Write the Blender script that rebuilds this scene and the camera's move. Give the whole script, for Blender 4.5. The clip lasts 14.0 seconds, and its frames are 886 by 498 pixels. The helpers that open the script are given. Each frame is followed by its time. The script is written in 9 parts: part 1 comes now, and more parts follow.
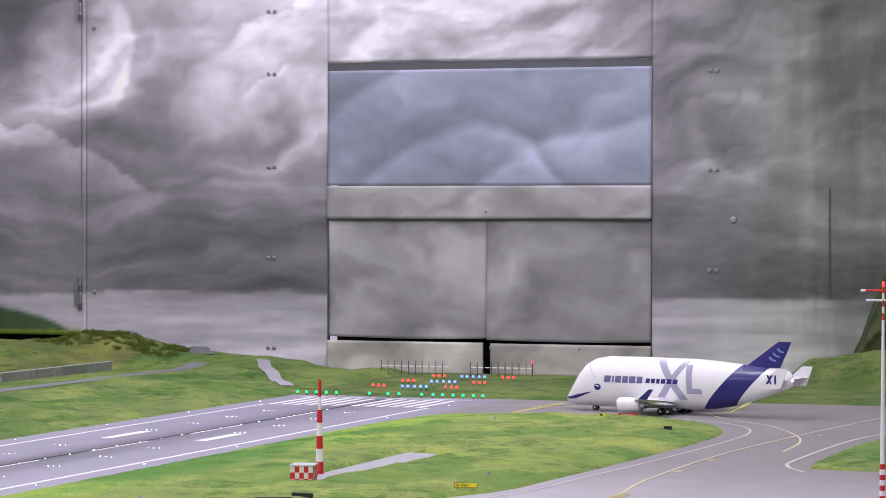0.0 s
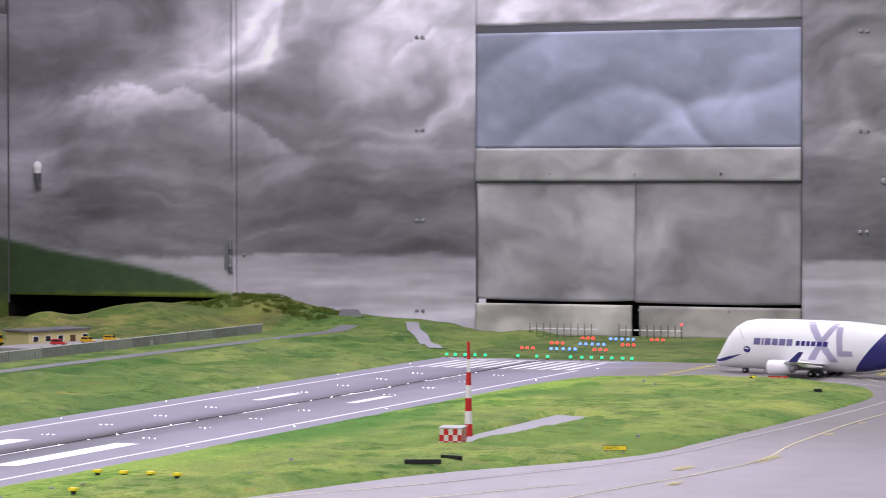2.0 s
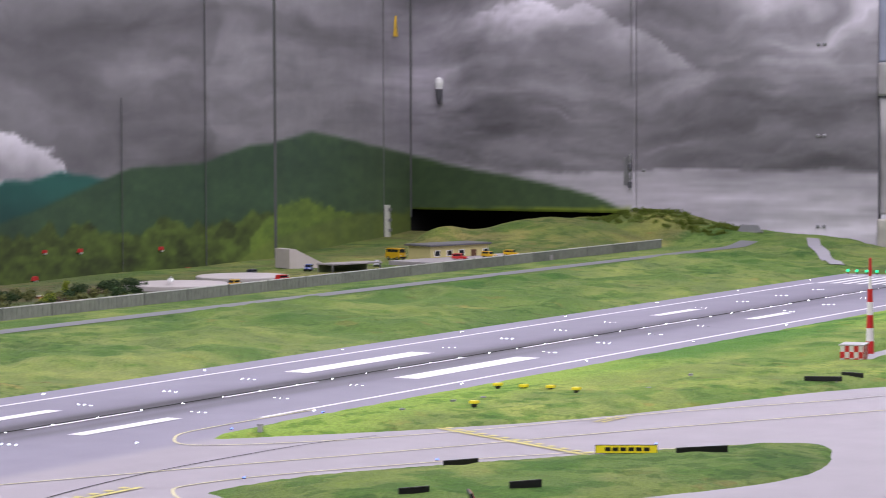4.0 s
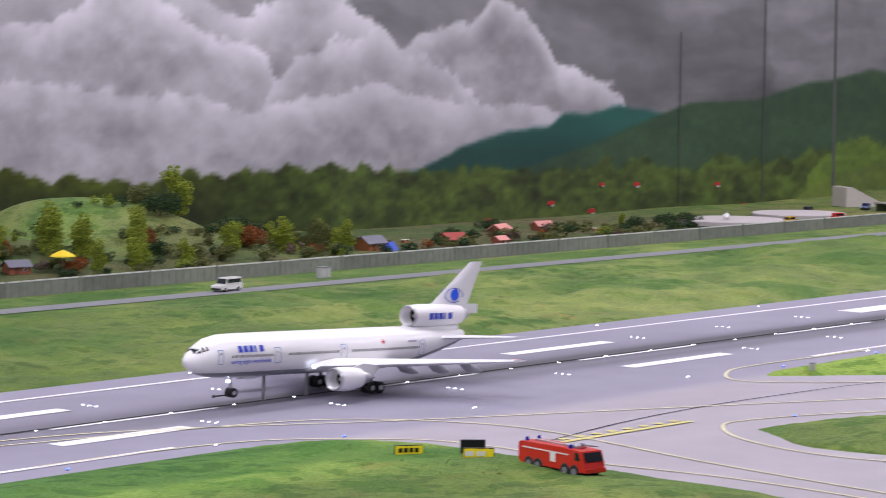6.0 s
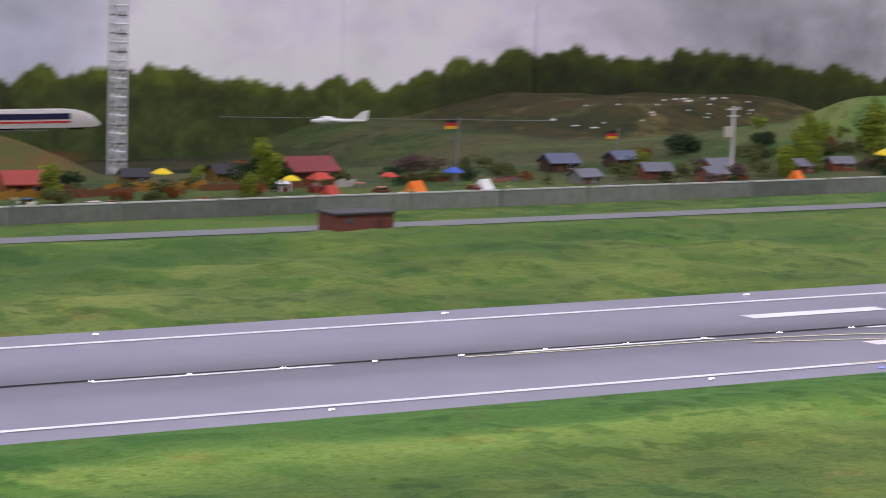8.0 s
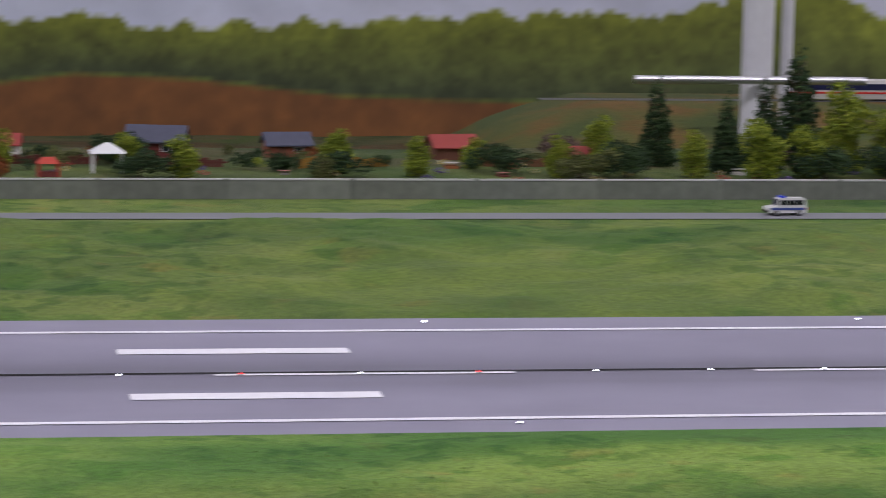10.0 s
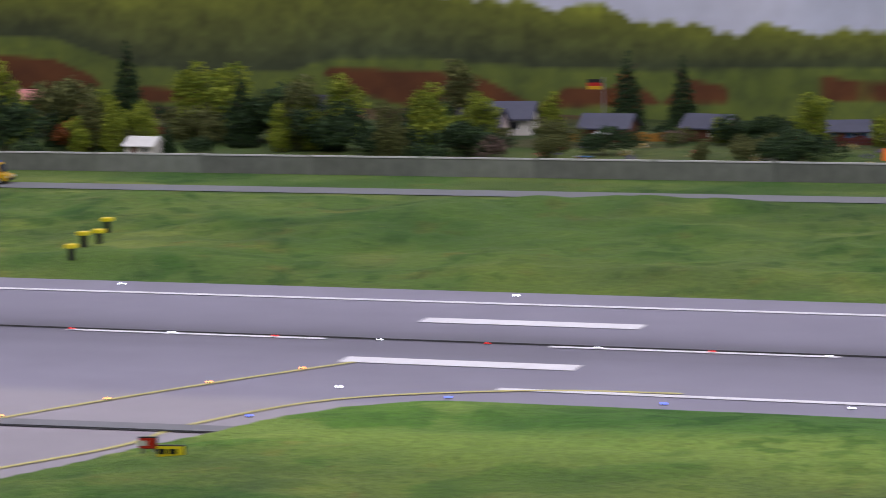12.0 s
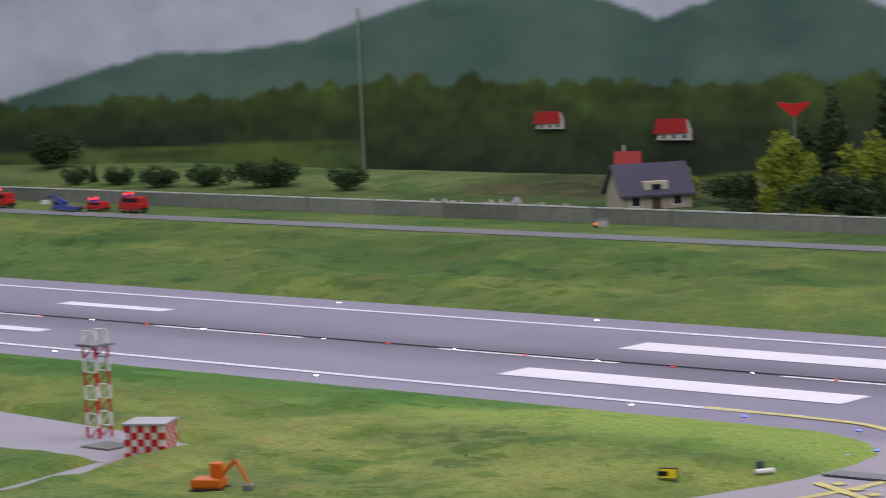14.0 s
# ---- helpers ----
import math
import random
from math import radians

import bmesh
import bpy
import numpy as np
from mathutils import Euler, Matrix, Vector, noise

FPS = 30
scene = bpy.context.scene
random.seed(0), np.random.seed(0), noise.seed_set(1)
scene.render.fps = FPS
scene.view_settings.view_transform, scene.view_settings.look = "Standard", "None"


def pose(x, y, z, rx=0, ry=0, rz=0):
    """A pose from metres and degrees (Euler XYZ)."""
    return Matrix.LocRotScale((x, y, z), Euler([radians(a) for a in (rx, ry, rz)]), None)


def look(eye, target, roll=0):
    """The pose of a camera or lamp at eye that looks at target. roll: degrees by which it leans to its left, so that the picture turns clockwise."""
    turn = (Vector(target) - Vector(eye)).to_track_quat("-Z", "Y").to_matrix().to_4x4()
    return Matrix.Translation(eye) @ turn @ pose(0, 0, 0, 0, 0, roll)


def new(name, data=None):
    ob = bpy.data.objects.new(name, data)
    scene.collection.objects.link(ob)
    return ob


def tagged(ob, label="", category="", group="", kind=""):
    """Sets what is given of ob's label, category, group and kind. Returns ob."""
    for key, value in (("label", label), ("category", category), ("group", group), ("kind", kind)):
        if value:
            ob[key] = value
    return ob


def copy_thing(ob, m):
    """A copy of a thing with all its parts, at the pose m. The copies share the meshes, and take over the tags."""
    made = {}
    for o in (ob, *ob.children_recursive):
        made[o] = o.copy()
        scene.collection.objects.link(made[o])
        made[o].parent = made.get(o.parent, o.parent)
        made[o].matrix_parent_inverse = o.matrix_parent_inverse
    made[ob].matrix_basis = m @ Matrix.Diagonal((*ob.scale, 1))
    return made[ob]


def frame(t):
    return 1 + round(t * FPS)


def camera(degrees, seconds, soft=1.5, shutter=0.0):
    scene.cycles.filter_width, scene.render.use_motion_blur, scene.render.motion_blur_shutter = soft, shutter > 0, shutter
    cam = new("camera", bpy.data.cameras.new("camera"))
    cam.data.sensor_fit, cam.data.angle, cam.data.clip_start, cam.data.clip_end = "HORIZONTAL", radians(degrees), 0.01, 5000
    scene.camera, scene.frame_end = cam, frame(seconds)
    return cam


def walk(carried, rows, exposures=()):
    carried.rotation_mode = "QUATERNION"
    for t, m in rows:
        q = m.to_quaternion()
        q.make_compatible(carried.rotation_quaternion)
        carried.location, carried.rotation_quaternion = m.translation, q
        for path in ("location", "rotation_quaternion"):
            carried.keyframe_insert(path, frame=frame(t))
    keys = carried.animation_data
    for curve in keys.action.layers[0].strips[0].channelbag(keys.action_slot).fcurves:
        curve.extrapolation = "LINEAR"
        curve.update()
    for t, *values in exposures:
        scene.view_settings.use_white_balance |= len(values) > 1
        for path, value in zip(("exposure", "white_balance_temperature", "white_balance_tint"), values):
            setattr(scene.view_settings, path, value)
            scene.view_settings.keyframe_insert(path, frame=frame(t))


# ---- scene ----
# ---- the camera and its pan ----
EYE = (0.0, 0.0, 0.584)
cam = camera(17.59, 14.0, soft=0.6, shutter=0.30)
# seconds, bearing from the line square to the runway, tilt, lean
PAN = [
    (0.0, 71.21, -0.62, 0.14), (0.5, 70.92, -0.71, -0.07), (1.0, 70.40, -0.90, -0.09), (1.5, 69.50, -1.12, 0.01),
    (2.0, 68.24, -1.37, -0.05), (2.2, 67.61, -1.46, -0.10), (4.3, 58.81, -3.27, -0.09), (4.5, 57.84, -3.39, -0.00),
    (5.0, 55.32, -3.69, -0.01), (5.5, 52.05, -4.04, 0.26), (6.0, 49.15, -4.37, 0.51), (6.5, 46.03, -4.88, 0.79),
    (7.0, 42.08, -5.49, 0.81), (7.5, 37.76, -6.06, 1.30), (8.0, 32.79, -6.74, 1.64), (8.2, 30.58, -6.92, 1.64),
    (8.7, 24.28, -7.08, 1.47), (10.8, -1.44, -8.28, 0.32), (11.0, -4.72, -8.29, -0.05), (11.6, -13.49, -8.25, -0.80),
    (12.5, -26.33, -7.68, -2.04), (13.0, -32.21, -7.03, -2.41), (13.2, -34.47, -6.72, -2.81), (13.5, -37.46, -6.42, -3.01),
    (14.0, -41.95, -5.89, -2.42),
]


def aim(bearing, tilt, lean):
    b, e = radians(bearing), radians(tilt)
    way = Vector((math.sin(b) * math.cos(e), math.cos(b) * math.cos(e), math.sin(e)))
    return look(EYE, Vector(EYE) + way * 5, lean)


walk(cam, [(t, aim(b, e, r)) for t, b, e, r in PAN],
     [(0, 0.02), (5, 0.02), (7.5, -0.26), (8.7, -0.40), (10.8, -0.55), (12.5, -0.52), (14, -0.42)])

# ---- light: unseen area lamps for the hall's ceiling light over the layout ----
world = bpy.data.worlds.new("hall")
world.use_nodes = True
world.node_tree.nodes["Background"].inputs["Color"].default_value = (0.88, 0.84, 1.0, 1)
world.node_tree.nodes["Background"].inputs["Strength"].default_value = 0.55
scene.world = world


def unseen_lamp(x, y, z, sx, sy, watts, colour):
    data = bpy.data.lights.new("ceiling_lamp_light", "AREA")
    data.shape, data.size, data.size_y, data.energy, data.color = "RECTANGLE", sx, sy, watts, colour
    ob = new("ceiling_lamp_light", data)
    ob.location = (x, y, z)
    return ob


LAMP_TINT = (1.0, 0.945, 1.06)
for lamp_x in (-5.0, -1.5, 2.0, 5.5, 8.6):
    unseen_lamp(lamp_x, 3.1, 2.55, 2.6, 0.4, 51, LAMP_TINT)
    # added fill rows: the front for the planes' sides, the back for the walls
    unseen_lamp(lamp_x, 0.7, 2.55, 2.6, 0.4, 36, LAMP_TINT)
    unseen_lamp(lamp_x, 5.0, 2.55, 2.6, 0.3, 30, LAMP_TINT)

# ---- small builders ----


def tidy(name, bm, material, smooth=False):
    mesh = bpy.data.meshes.new(name)
    bm.to_mesh(mesh)
    bm.free()
    if smooth:
        mesh.polygons.foreach_set("use_smooth", [True] * len(mesh.polygons))
        mesh.set_sharp_from_angle(angle=radians(38))
    for m in material if isinstance(material, (list, tuple)) else [material]:
        mesh.materials.append(m)
    return mesh


def part(name, bm, material, parent=None, label="", smooth=False):
    ob = new(name, tidy(name, bm, material, smooth))
    ob.parent = parent
    if label:
        tagged(ob, label)
    return ob


def thing(name, label, category, group="", kind="", at=None):
    ob = new(name)
    ob.empty_display_size = 0.02
    tagged(ob, label, category, group, kind)
    if at is not None:
        ob.matrix_basis = at
    return ob


def box(sx, sy, sz, at=(0, 0, 0), bevel=0.0, bm=None, turn=None):
    """A box that stands on at (its base's centre)."""
    bm = bm or bmesh.new()
    m = Matrix.Translation(at) @ (turn or Matrix()) @ Matrix.Translation((0, 0, sz / 2)) @ Matrix.Diagonal((sx, sy, sz, 1))
    made = bmesh.ops.create_cube(bm, size=1, matrix=m)
    if bevel:
        edges = list({e for v in made["verts"] for e in v.link_edges})
        bmesh.ops.bevel(bm, geom=edges, offset=bevel, segments=2, affect="EDGES", profile=0.6)
    return bm


def rod(a, b, r0, r1=None, sides=10, bm=None):
    bm = bm or bmesh.new()
    a, b = Vector(a), Vector(b)
    m = Matrix.Translation((a + b) / 2) @ (b - a).to_track_quat("Z", "Y").to_matrix().to_4x4()
    bmesh.ops.create_cone(bm, cap_ends=True, segments=sides, radius1=r0, radius2=r0 if r1 is None else r1, depth=(b - a).length, matrix=m)
    return bm


def loft(rings, closed=True, bm=None, caps=True):
    """Skin over rings of points, capped at both ends."""
    bm = bm or bmesh.new()
    rows = [[bm.verts.new(p) for p in ring] for ring in rings]
    n = len(rows[0])
    for a, b in zip(rows, rows[1:]):
        for i in range(n if closed else n - 1):
            j = (i + 1) % n
            bm.faces.new((a[i], a[j], b[j], b[i]))
    if closed and caps:
        bm.faces.new(rows[0][::-1])
        bm.faces.new(rows[-1])
    bmesh.ops.recalc_face_normals(bm, faces=bm.faces[:])
    return bm


def oval(x, z, ry, rz, y=0.0, n=28, lift=0.0):
    """A ring across the x axis."""
    return [(x, y + ry * math.cos(2 * math.pi * i / n), z + rz * math.sin(2 * math.pi * i / n) + lift) for i in range(n)]


def spin(profile, at=(0, 0, 0), sides=20, axis="z", bm=None, caps=True):
    """A turned body: pairs of (along, radius)."""
    rings = []
    for s, r in profile:
        ring = []
        for i in range(sides):
            c, q = r * math.cos(2 * math.pi * i / sides), r * math.sin(2 * math.pi * i / sides)
            p = (c, q, s) if axis == "z" else (s, c, q) if axis == "x" else (q, s, c)
            ring.append((p[0] + at[0], p[1] + at[1], p[2] + at[2]))
        rings.append(ring)
    return loft(rings, True, bm, caps)


def prism(outline, y0, y1, bm=None, plane="xz"):
    """An outline of (u, v), drawn out between two levels."""
    bm = bm or bmesh.new()
    def put(u, v, w):
        return bm.verts.new((u, w, v) if plane == "xz" else (u, v, w) if plane == "xy" else (w, u, v))
    a, b = [put(u, v, y0) for u, v in outline], [put(u, v, y1) for u, v in outline]
    n = len(outline)
    made = [bm.faces.new(a), bm.faces.new(b[::-1])] + [bm.faces.new((a[i], b[i], b[(i + 1) % n], a[(i + 1) % n])) for i in range(n)]
    bmesh.ops.recalc_face_normals(bm, faces=made)
    return bm


def quadstrip(path, width, z, bm=None):
    """A flat band of that width along a path on the ground."""
    bm = bm or bmesh.new()
    pts = [Vector((*p, 0)) for p in path]
    rows = []
    for i, p in enumerate(pts):
        d = (pts[min(i + 1, len(pts) - 1)] - pts[max(i - 1, 0)]).normalized()
        s = Vector((-d.y, d.x, 0)) * width / 2
        rows.append((bm.verts.new(p + s + Vector((0, 0, z))), bm.verts.new(p - s + Vector((0, 0, z)))))
    for a, b in zip(rows, rows[1:]):
        bm.faces.new((a[0], a[1], b[1], b[0]))
    bmesh.ops.recalc_face_normals(bm, faces=bm.faces[:])
    for f in bm.faces:
        if f.normal.z < 0:
            f.normal_flip()
    return bm


def curve(points, steps=8):
    """A smooth path through points (Catmull-Rom)."""
    p = [Vector(q) for q in points]
    p = [p[0] * 2 - p[1]] + p + [p[-1] * 2 - p[-2]]
    out = []
    for a, b, c, d in zip(p, p[1:], p[2:], p[3:]):
        for k in range(steps):
            t = k / steps
            out.append(0.5 * (2 * b + (c - a) * t + (2 * a - 5 * b + 4 * c - d) * t * t + (3 * b - a - 3 * c + d) * t ** 3))
    return out + [p[-2]]


def fbm(u, v, octaves=5, seed=0, gain=0.5):
    """Smooth fractal noise about 0..1 over arrays."""
    rng = np.random.RandomState(seed)
    total, amp, norm = np.zeros_like(u), 1.0, 0.0
    for _ in range(octaves):
        table = rng.rand(64, 64)
        i, j = np.floor(u).astype(int), np.floor(v).astype(int)
        fu, fv = u - i, v - j
        fu, fv = fu * fu * (3 - 2 * fu), fv * fv * (3 - 2 * fv)
        g = lambda a, b: table[a % 64, b % 64]
        total += amp * (g(i, j) * (1 - fu) * (1 - fv) + g(i + 1, j) * fu * (1 - fv) + g(i, j + 1) * (1 - fu) * fv + g(i + 1, j + 1) * fu * fv)
        norm += amp
        amp *= gain
        u, v = u * 2.03 + 7.1, v * 2.03 + 3.7
    return total / norm


def grid_mesh(name, points, nu, nv, material, colours=None, keep=None, smooth=True):
    """A sheet from an array of nu x nv points, with paint colours where given."""
    idx = np.arange(nu * nv).reshape(nu, nv)
    quads = np.stack([idx[:-1, :-1], idx[1:, :-1], idx[1:, 1:], idx[:-1, 1:]], -1).reshape(-1, 4)
    if keep is not None:
        quads = quads[keep[quads].any(1)]
        used, back = np.unique(quads, return_inverse=True)
        quads, points = back.reshape(-1, 4), points[used]
        colours = colours[used] if colours is not None else None
    mesh = bpy.data.meshes.new(name)
    mesh.from_pydata(points.tolist(), [], quads.tolist())
    mesh.polygons.foreach_set("use_smooth", [smooth] * len(mesh.polygons))
    if colours is not None:
        layer = mesh.color_attributes.new("paint", "FLOAT_COLOR", "POINT")
        layer.data.foreach_set("color", np.concatenate([colours, np.ones((len(colours), 1))], 1).astype(np.float32).ravel())
    mesh.materials.append(material)
    mesh.update()
    return new(name, mesh)


# ---- materials ----


def lin(r, g, b):
    """Linear colour from 0..255 display values."""
    return tuple(((c / 255) / 12.92 if c < 10 else ((c / 255 + 0.055) / 1.055) ** 2.4) for c in (r, g, b)) + (1,)


def paint(name, colour, rough=0.5, metal=0.0, grain=0.06, scale=60.0, bump=0.0, emit=0.0, coat=0.0, spread=0.0):
    """A surface of one colour with fine grain and larger blotches; spread varies it from object to object."""
    mat = bpy.data.materials.new(name)
    mat.use_nodes = True
    nt = mat.node_tree
    bsdf = nt.nodes["Principled BSDF"]
    bsdf.inputs["Roughness"].default_value, bsdf.inputs["Metallic"].default_value = rough, metal
    bsdf.inputs["Coat Weight"].default_value = coat
    co = nt.nodes.new("ShaderNodeTexCoord")
    n1, n2 = nt.nodes.new("ShaderNodeTexNoise"), nt.nodes.new("ShaderNodeTexNoise")
    n1.inputs["Scale"].default_value, n2.inputs["Scale"].default_value = scale, scale / 9
    n1.inputs["Detail"].default_value = 5
    for n in (n1, n2):
        nt.links.new(co.outputs["Object"], n.inputs["Vector"])
    add = nt.nodes.new("ShaderNodeMath")
    add.operation = "ADD"
    nt.links.new(n1.outputs["Fac"], add.inputs[0])
    nt.links.new(n2.outputs["Fac"], add.inputs[1])
    val = add.outputs[0]
    if spread:
        info = nt.nodes.new("ShaderNodeObjectInfo")
        s = nt.nodes.new("ShaderNodeMath")
        s.operation, s.inputs[1].default_value = "MULTIPLY_ADD", spread / max(grain, 0.01)
        nt.links.new(info.outputs["Random"], s.inputs[0])
        nt.links.new(val, s.inputs[2])
        val = s.outputs[0]
    rng = nt.nodes.new("ShaderNodeMapRange")
    rng.inputs["From Min"].default_value, rng.inputs["From Max"].default_value = 0.6, 1.4
    rng.inputs["To Min"].default_value, rng.inputs["To Max"].default_value = 1 - grain, 1 + grain
    rng.clamp = False
    nt.links.new(val, rng.inputs["Value"])
    mix = nt.nodes.new("ShaderNodeVectorMath")
    mix.operation = "SCALE"
    mix.inputs[0].default_value = colour[:3]
    nt.links.new(rng.outputs["Result"], mix.inputs["Scale"])
    nt.links.new(mix.outputs["Vector"], bsdf.inputs["Base Color"])
    if bump:
        b = nt.nodes.new("ShaderNodeBump")
        b.inputs["Strength"].default_value, b.inputs["Distance"].default_value = bump, 0.002
        nt.links.new(n1.outputs["Fac"], b.inputs["Height"])
        nt.links.new(b.outputs["Normal"], bsdf.inputs["Normal"])
    if emit:
        bsdf.inputs["Emission Color"].default_value, bsdf.inputs["Emission Strength"].default_value = colour, emit
    return mat


def ramp_surface(name, stops, scale, detail=6, rough=0.8, bump=0.3, fine=0.25, fine_scale=300.0, distance=0.002, attribute="", squash=(1, 1, 1)):
    """Colours along a noise, broken by a finer one; attribute: paint that the mesh carries takes the place of the ramp."""
    mat = bpy.data.materials.new(name)
    mat.use_nodes = True
    nt = mat.node_tree
    bsdf = nt.nodes["Principled BSDF"]
    bsdf.inputs["Roughness"].default_value = rough
    geo = nt.nodes.new("ShaderNodeNewGeometry")
    sq = nt.nodes.new("ShaderNodeVectorMath")
    sq.operation, sq.inputs[1].default_value = "MULTIPLY", squash
    nt.links.new(geo.outputs["Position"], sq.inputs[0])
    n1, n2 = nt.nodes.new("ShaderNodeTexNoise"), nt.nodes.new("ShaderNodeTexNoise")
    n1.inputs["Scale"].default_value, n1.inputs["Detail"].default_value = scale, detail
    n2.inputs["Scale"].default_value, n2.inputs["Detail"].default_value = fine_scale, 3
    for n in (n1, n2):
        nt.links.new(sq.outputs["Vector"], n.inputs["Vector"])
    if attribute:
        at = nt.nodes.new("ShaderNodeAttribute")
        at.attribute_name = attribute
        base = at.outputs["Color"]
    else:
        rp = nt.nodes.new("ShaderNodeValToRGB")
        els = rp.color_ramp.elements
        while len(els) < len(stops):
            els.new(0.5)
        for e, (p, c) in zip(els, stops):
            e.position, e.color = p, c
        nt.links.new(n1.outputs["Fac"], rp.inputs["Fac"])
        base = rp.outputs["Color"]
    rng = nt.nodes.new("ShaderNodeMapRange")
    rng.inputs["From Min"].default_value, rng.inputs["From Max"].default_value = 0.25, 0.75
    rng.inputs["To Min"].default_value, rng.inputs["To Max"].default_value = 1 - fine, 1 + fine
    nt.links.new((n2 if not attribute else n1).outputs["Fac"], rng.inputs["Value"])
    mul = nt.nodes.new("ShaderNodeVectorMath")
    mul.operation = "SCALE"
    nt.links.new(base, mul.inputs[0])
    nt.links.new(rng.outputs["Result"], mul.inputs["Scale"])
    nt.links.new(mul.outputs["Vector"], bsdf.inputs["Base Color"])
    if bump:
        b = nt.nodes.new("ShaderNodeBump")
        b.inputs["Strength"].default_value, b.inputs["Distance"].default_value = bump, distance
        nt.links.new(n2.outputs["Fac"], b.inputs["Height"])
        nt.links.new(b.outputs["Normal"], bsdf.inputs["Normal"])
    return mat


ASPHALT = ramp_surface("asphalt", None, 9.0, 6, 0.55, 0.25, 0.07, 500.0, 0.0006, attribute="paint")


def sown_grass(name):
    """Model grass: the mesh's own paint, broken by fibre grain, dark lush tufts and straw-coloured worn spots."""
    mat = ramp_surface(name, None, 150.0, 5, 0.95, 0.9, 0.30, 420.0, 0.005, attribute="paint")
    nt = mat.node_tree
    bsdf = nt.nodes["Principled BSDF"]
    colour = bsdf.inputs["Base Color"].links[0].from_socket
    geo = nt.nodes.new("ShaderNodeNewGeometry")
    for scale, low, high, tint, most, where in ((6.5, 0.53, 0.58, (0.48, 0.74, 0.42), 0.85, 1.3), (24.0, 0.53, 0.60, (0.50, 0.66, 0.45), 0.9, 2.1), (9.0, 0.56, 0.66, (1.40, 1.22, 1.45), 0.55, 0.9), (15.0, 0.60, 0.68, (1.40, 0.84, 0.95), 0.6, 1.7)):
        spots, area = nt.nodes.new("ShaderNodeTexNoise"), nt.nodes.new("ShaderNodeTexNoise")
        spots.inputs["Scale"].default_value, spots.inputs["Detail"].default_value = scale, 6
        area.inputs["Scale"].default_value, area.inputs["Detail"].default_value = where, 2
        nt.links.new(geo.outputs["Position"], spots.inputs["Vector"])
        nt.links.new(geo.outputs["Position"], area.inputs["Vector"])
        a, b = nt.nodes.new("ShaderNodeMapRange"), nt.nodes.new("ShaderNodeMapRange")
        for node, source, lo, hi, top in ((a, spots, low, high, most), (b, area, 0.38, 0.56, 1.0)):
            node.inputs["From Min"].default_value, node.inputs["From Max"].default_value = lo, hi
            node.inputs["To Min"].default_value, node.inputs["To Max"].default_value = 0.0, top
            nt.links.new(source.outputs["Fac"], node.inputs["Value"])
        both = nt.nodes.new("ShaderNodeMath")
        both.operation = "MULTIPLY"
        nt.links.new(a.outputs["Result"], both.inputs[0])
        nt.links.new(b.outputs["Result"], both.inputs[1])
        mix = nt.nodes.new("ShaderNodeMix")
        mix.data_type, mix.blend_type = "RGBA", "MULTIPLY"
        nt.links.new(both.outputs[0], mix.inputs["Factor"])
        nt.links.new(colour, mix.inputs["A"])
        mix.inputs["B"].default_value = (*tint, 1)
        colour = mix.outputs["Result"]
    nt.links.new(colour, bsdf.inputs["Base Color"])
    return mat


GRASS = sown_grass("grass_mat")
BACKDROP = ramp_surface("painted_wall", None, 7.0, 7, 0.85, 0.05, 0.10, 200.0, 0.0005, attribute="paint")
WHITE_LINE = paint("white_marking", lin(232, 230, 236), 0.6, grain=0.08, scale=90)
TAXI_YELLOW = paint("yellow_marking", lin(205, 196, 120), 0.6, grain=0.12, scale=90)
TAXI_PALE = paint("pale_yellow_marking", lin(214, 208, 170), 0.6, grain=0.12, scale=90)
GREY_LINE = paint("grey_marking", lin(196, 190, 190), 0.6, grain=0.08, scale=90)
BLACK = paint("black_plastic", (0.012, 0.012, 0.014, 1), 0.6)
# near black, standing for unlit depth behind openings
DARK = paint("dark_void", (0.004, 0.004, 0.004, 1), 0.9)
RUBBER = paint("rubber", (0.015, 0.015, 0.016, 1), 0.7)
PLANE_WHITE = paint("aircraft_white", (0.82, 0.81, 0.84, 1), 0.28, grain=0.015, scale=30, coat=0.3)
PLANE_GREY = paint("aircraft_grey", (0.36, 0.36, 0.40, 1), 0.4, grain=0.04, scale=40)
METAL = paint("bare_metal", (0.55, 0.55, 0.58, 1), 0.35, 0.9, grain=0.06, scale=80)
STEEL = paint("dull_steel", (0.28, 0.28, 0.30, 1), 0.5, 0.6, grain=0.1, scale=80)
BLUE_INK = paint("blue_print", lin(38, 66, 190), 0.4)
BRIGHT_BLUE = paint("bright_blue_print", lin(30, 92, 235), 0.4)
NAVY = paint("navy_print", lin(36, 32, 112), 0.3, grain=0.04, coat=0.3)
LILAC = paint("grey_lilac_print", lin(164, 160, 184), 0.35)
LILAC_DEEP = paint("deep_lilac_print", lin(112, 106, 152), 0.35)
SKYBLUE = paint("pale_blue_print", lin(120, 140, 205), 0.35)
RED = paint("red_paint", lin(200, 38, 34), 0.4, grain=0.05)
WHITE = paint("white_paint", (0.78, 0.78, 0.78, 1), 0.5)
GLASS_DARK = paint("dark_glazing", (0.02, 0.022, 0.028, 1), 0.08)
LAMP_WHITE = paint("lamp_white", (0.75, 0.8, 1.0, 1), 0.3, emit=18)
LAMP_GREEN = paint("lamp_green", (0.01, 0.50, 0.22, 1), 0.3, emit=2.2)
LAMP_RED = paint("lamp_red", (0.9, 0.03, 0.03, 1), 0.3, emit=3.5)
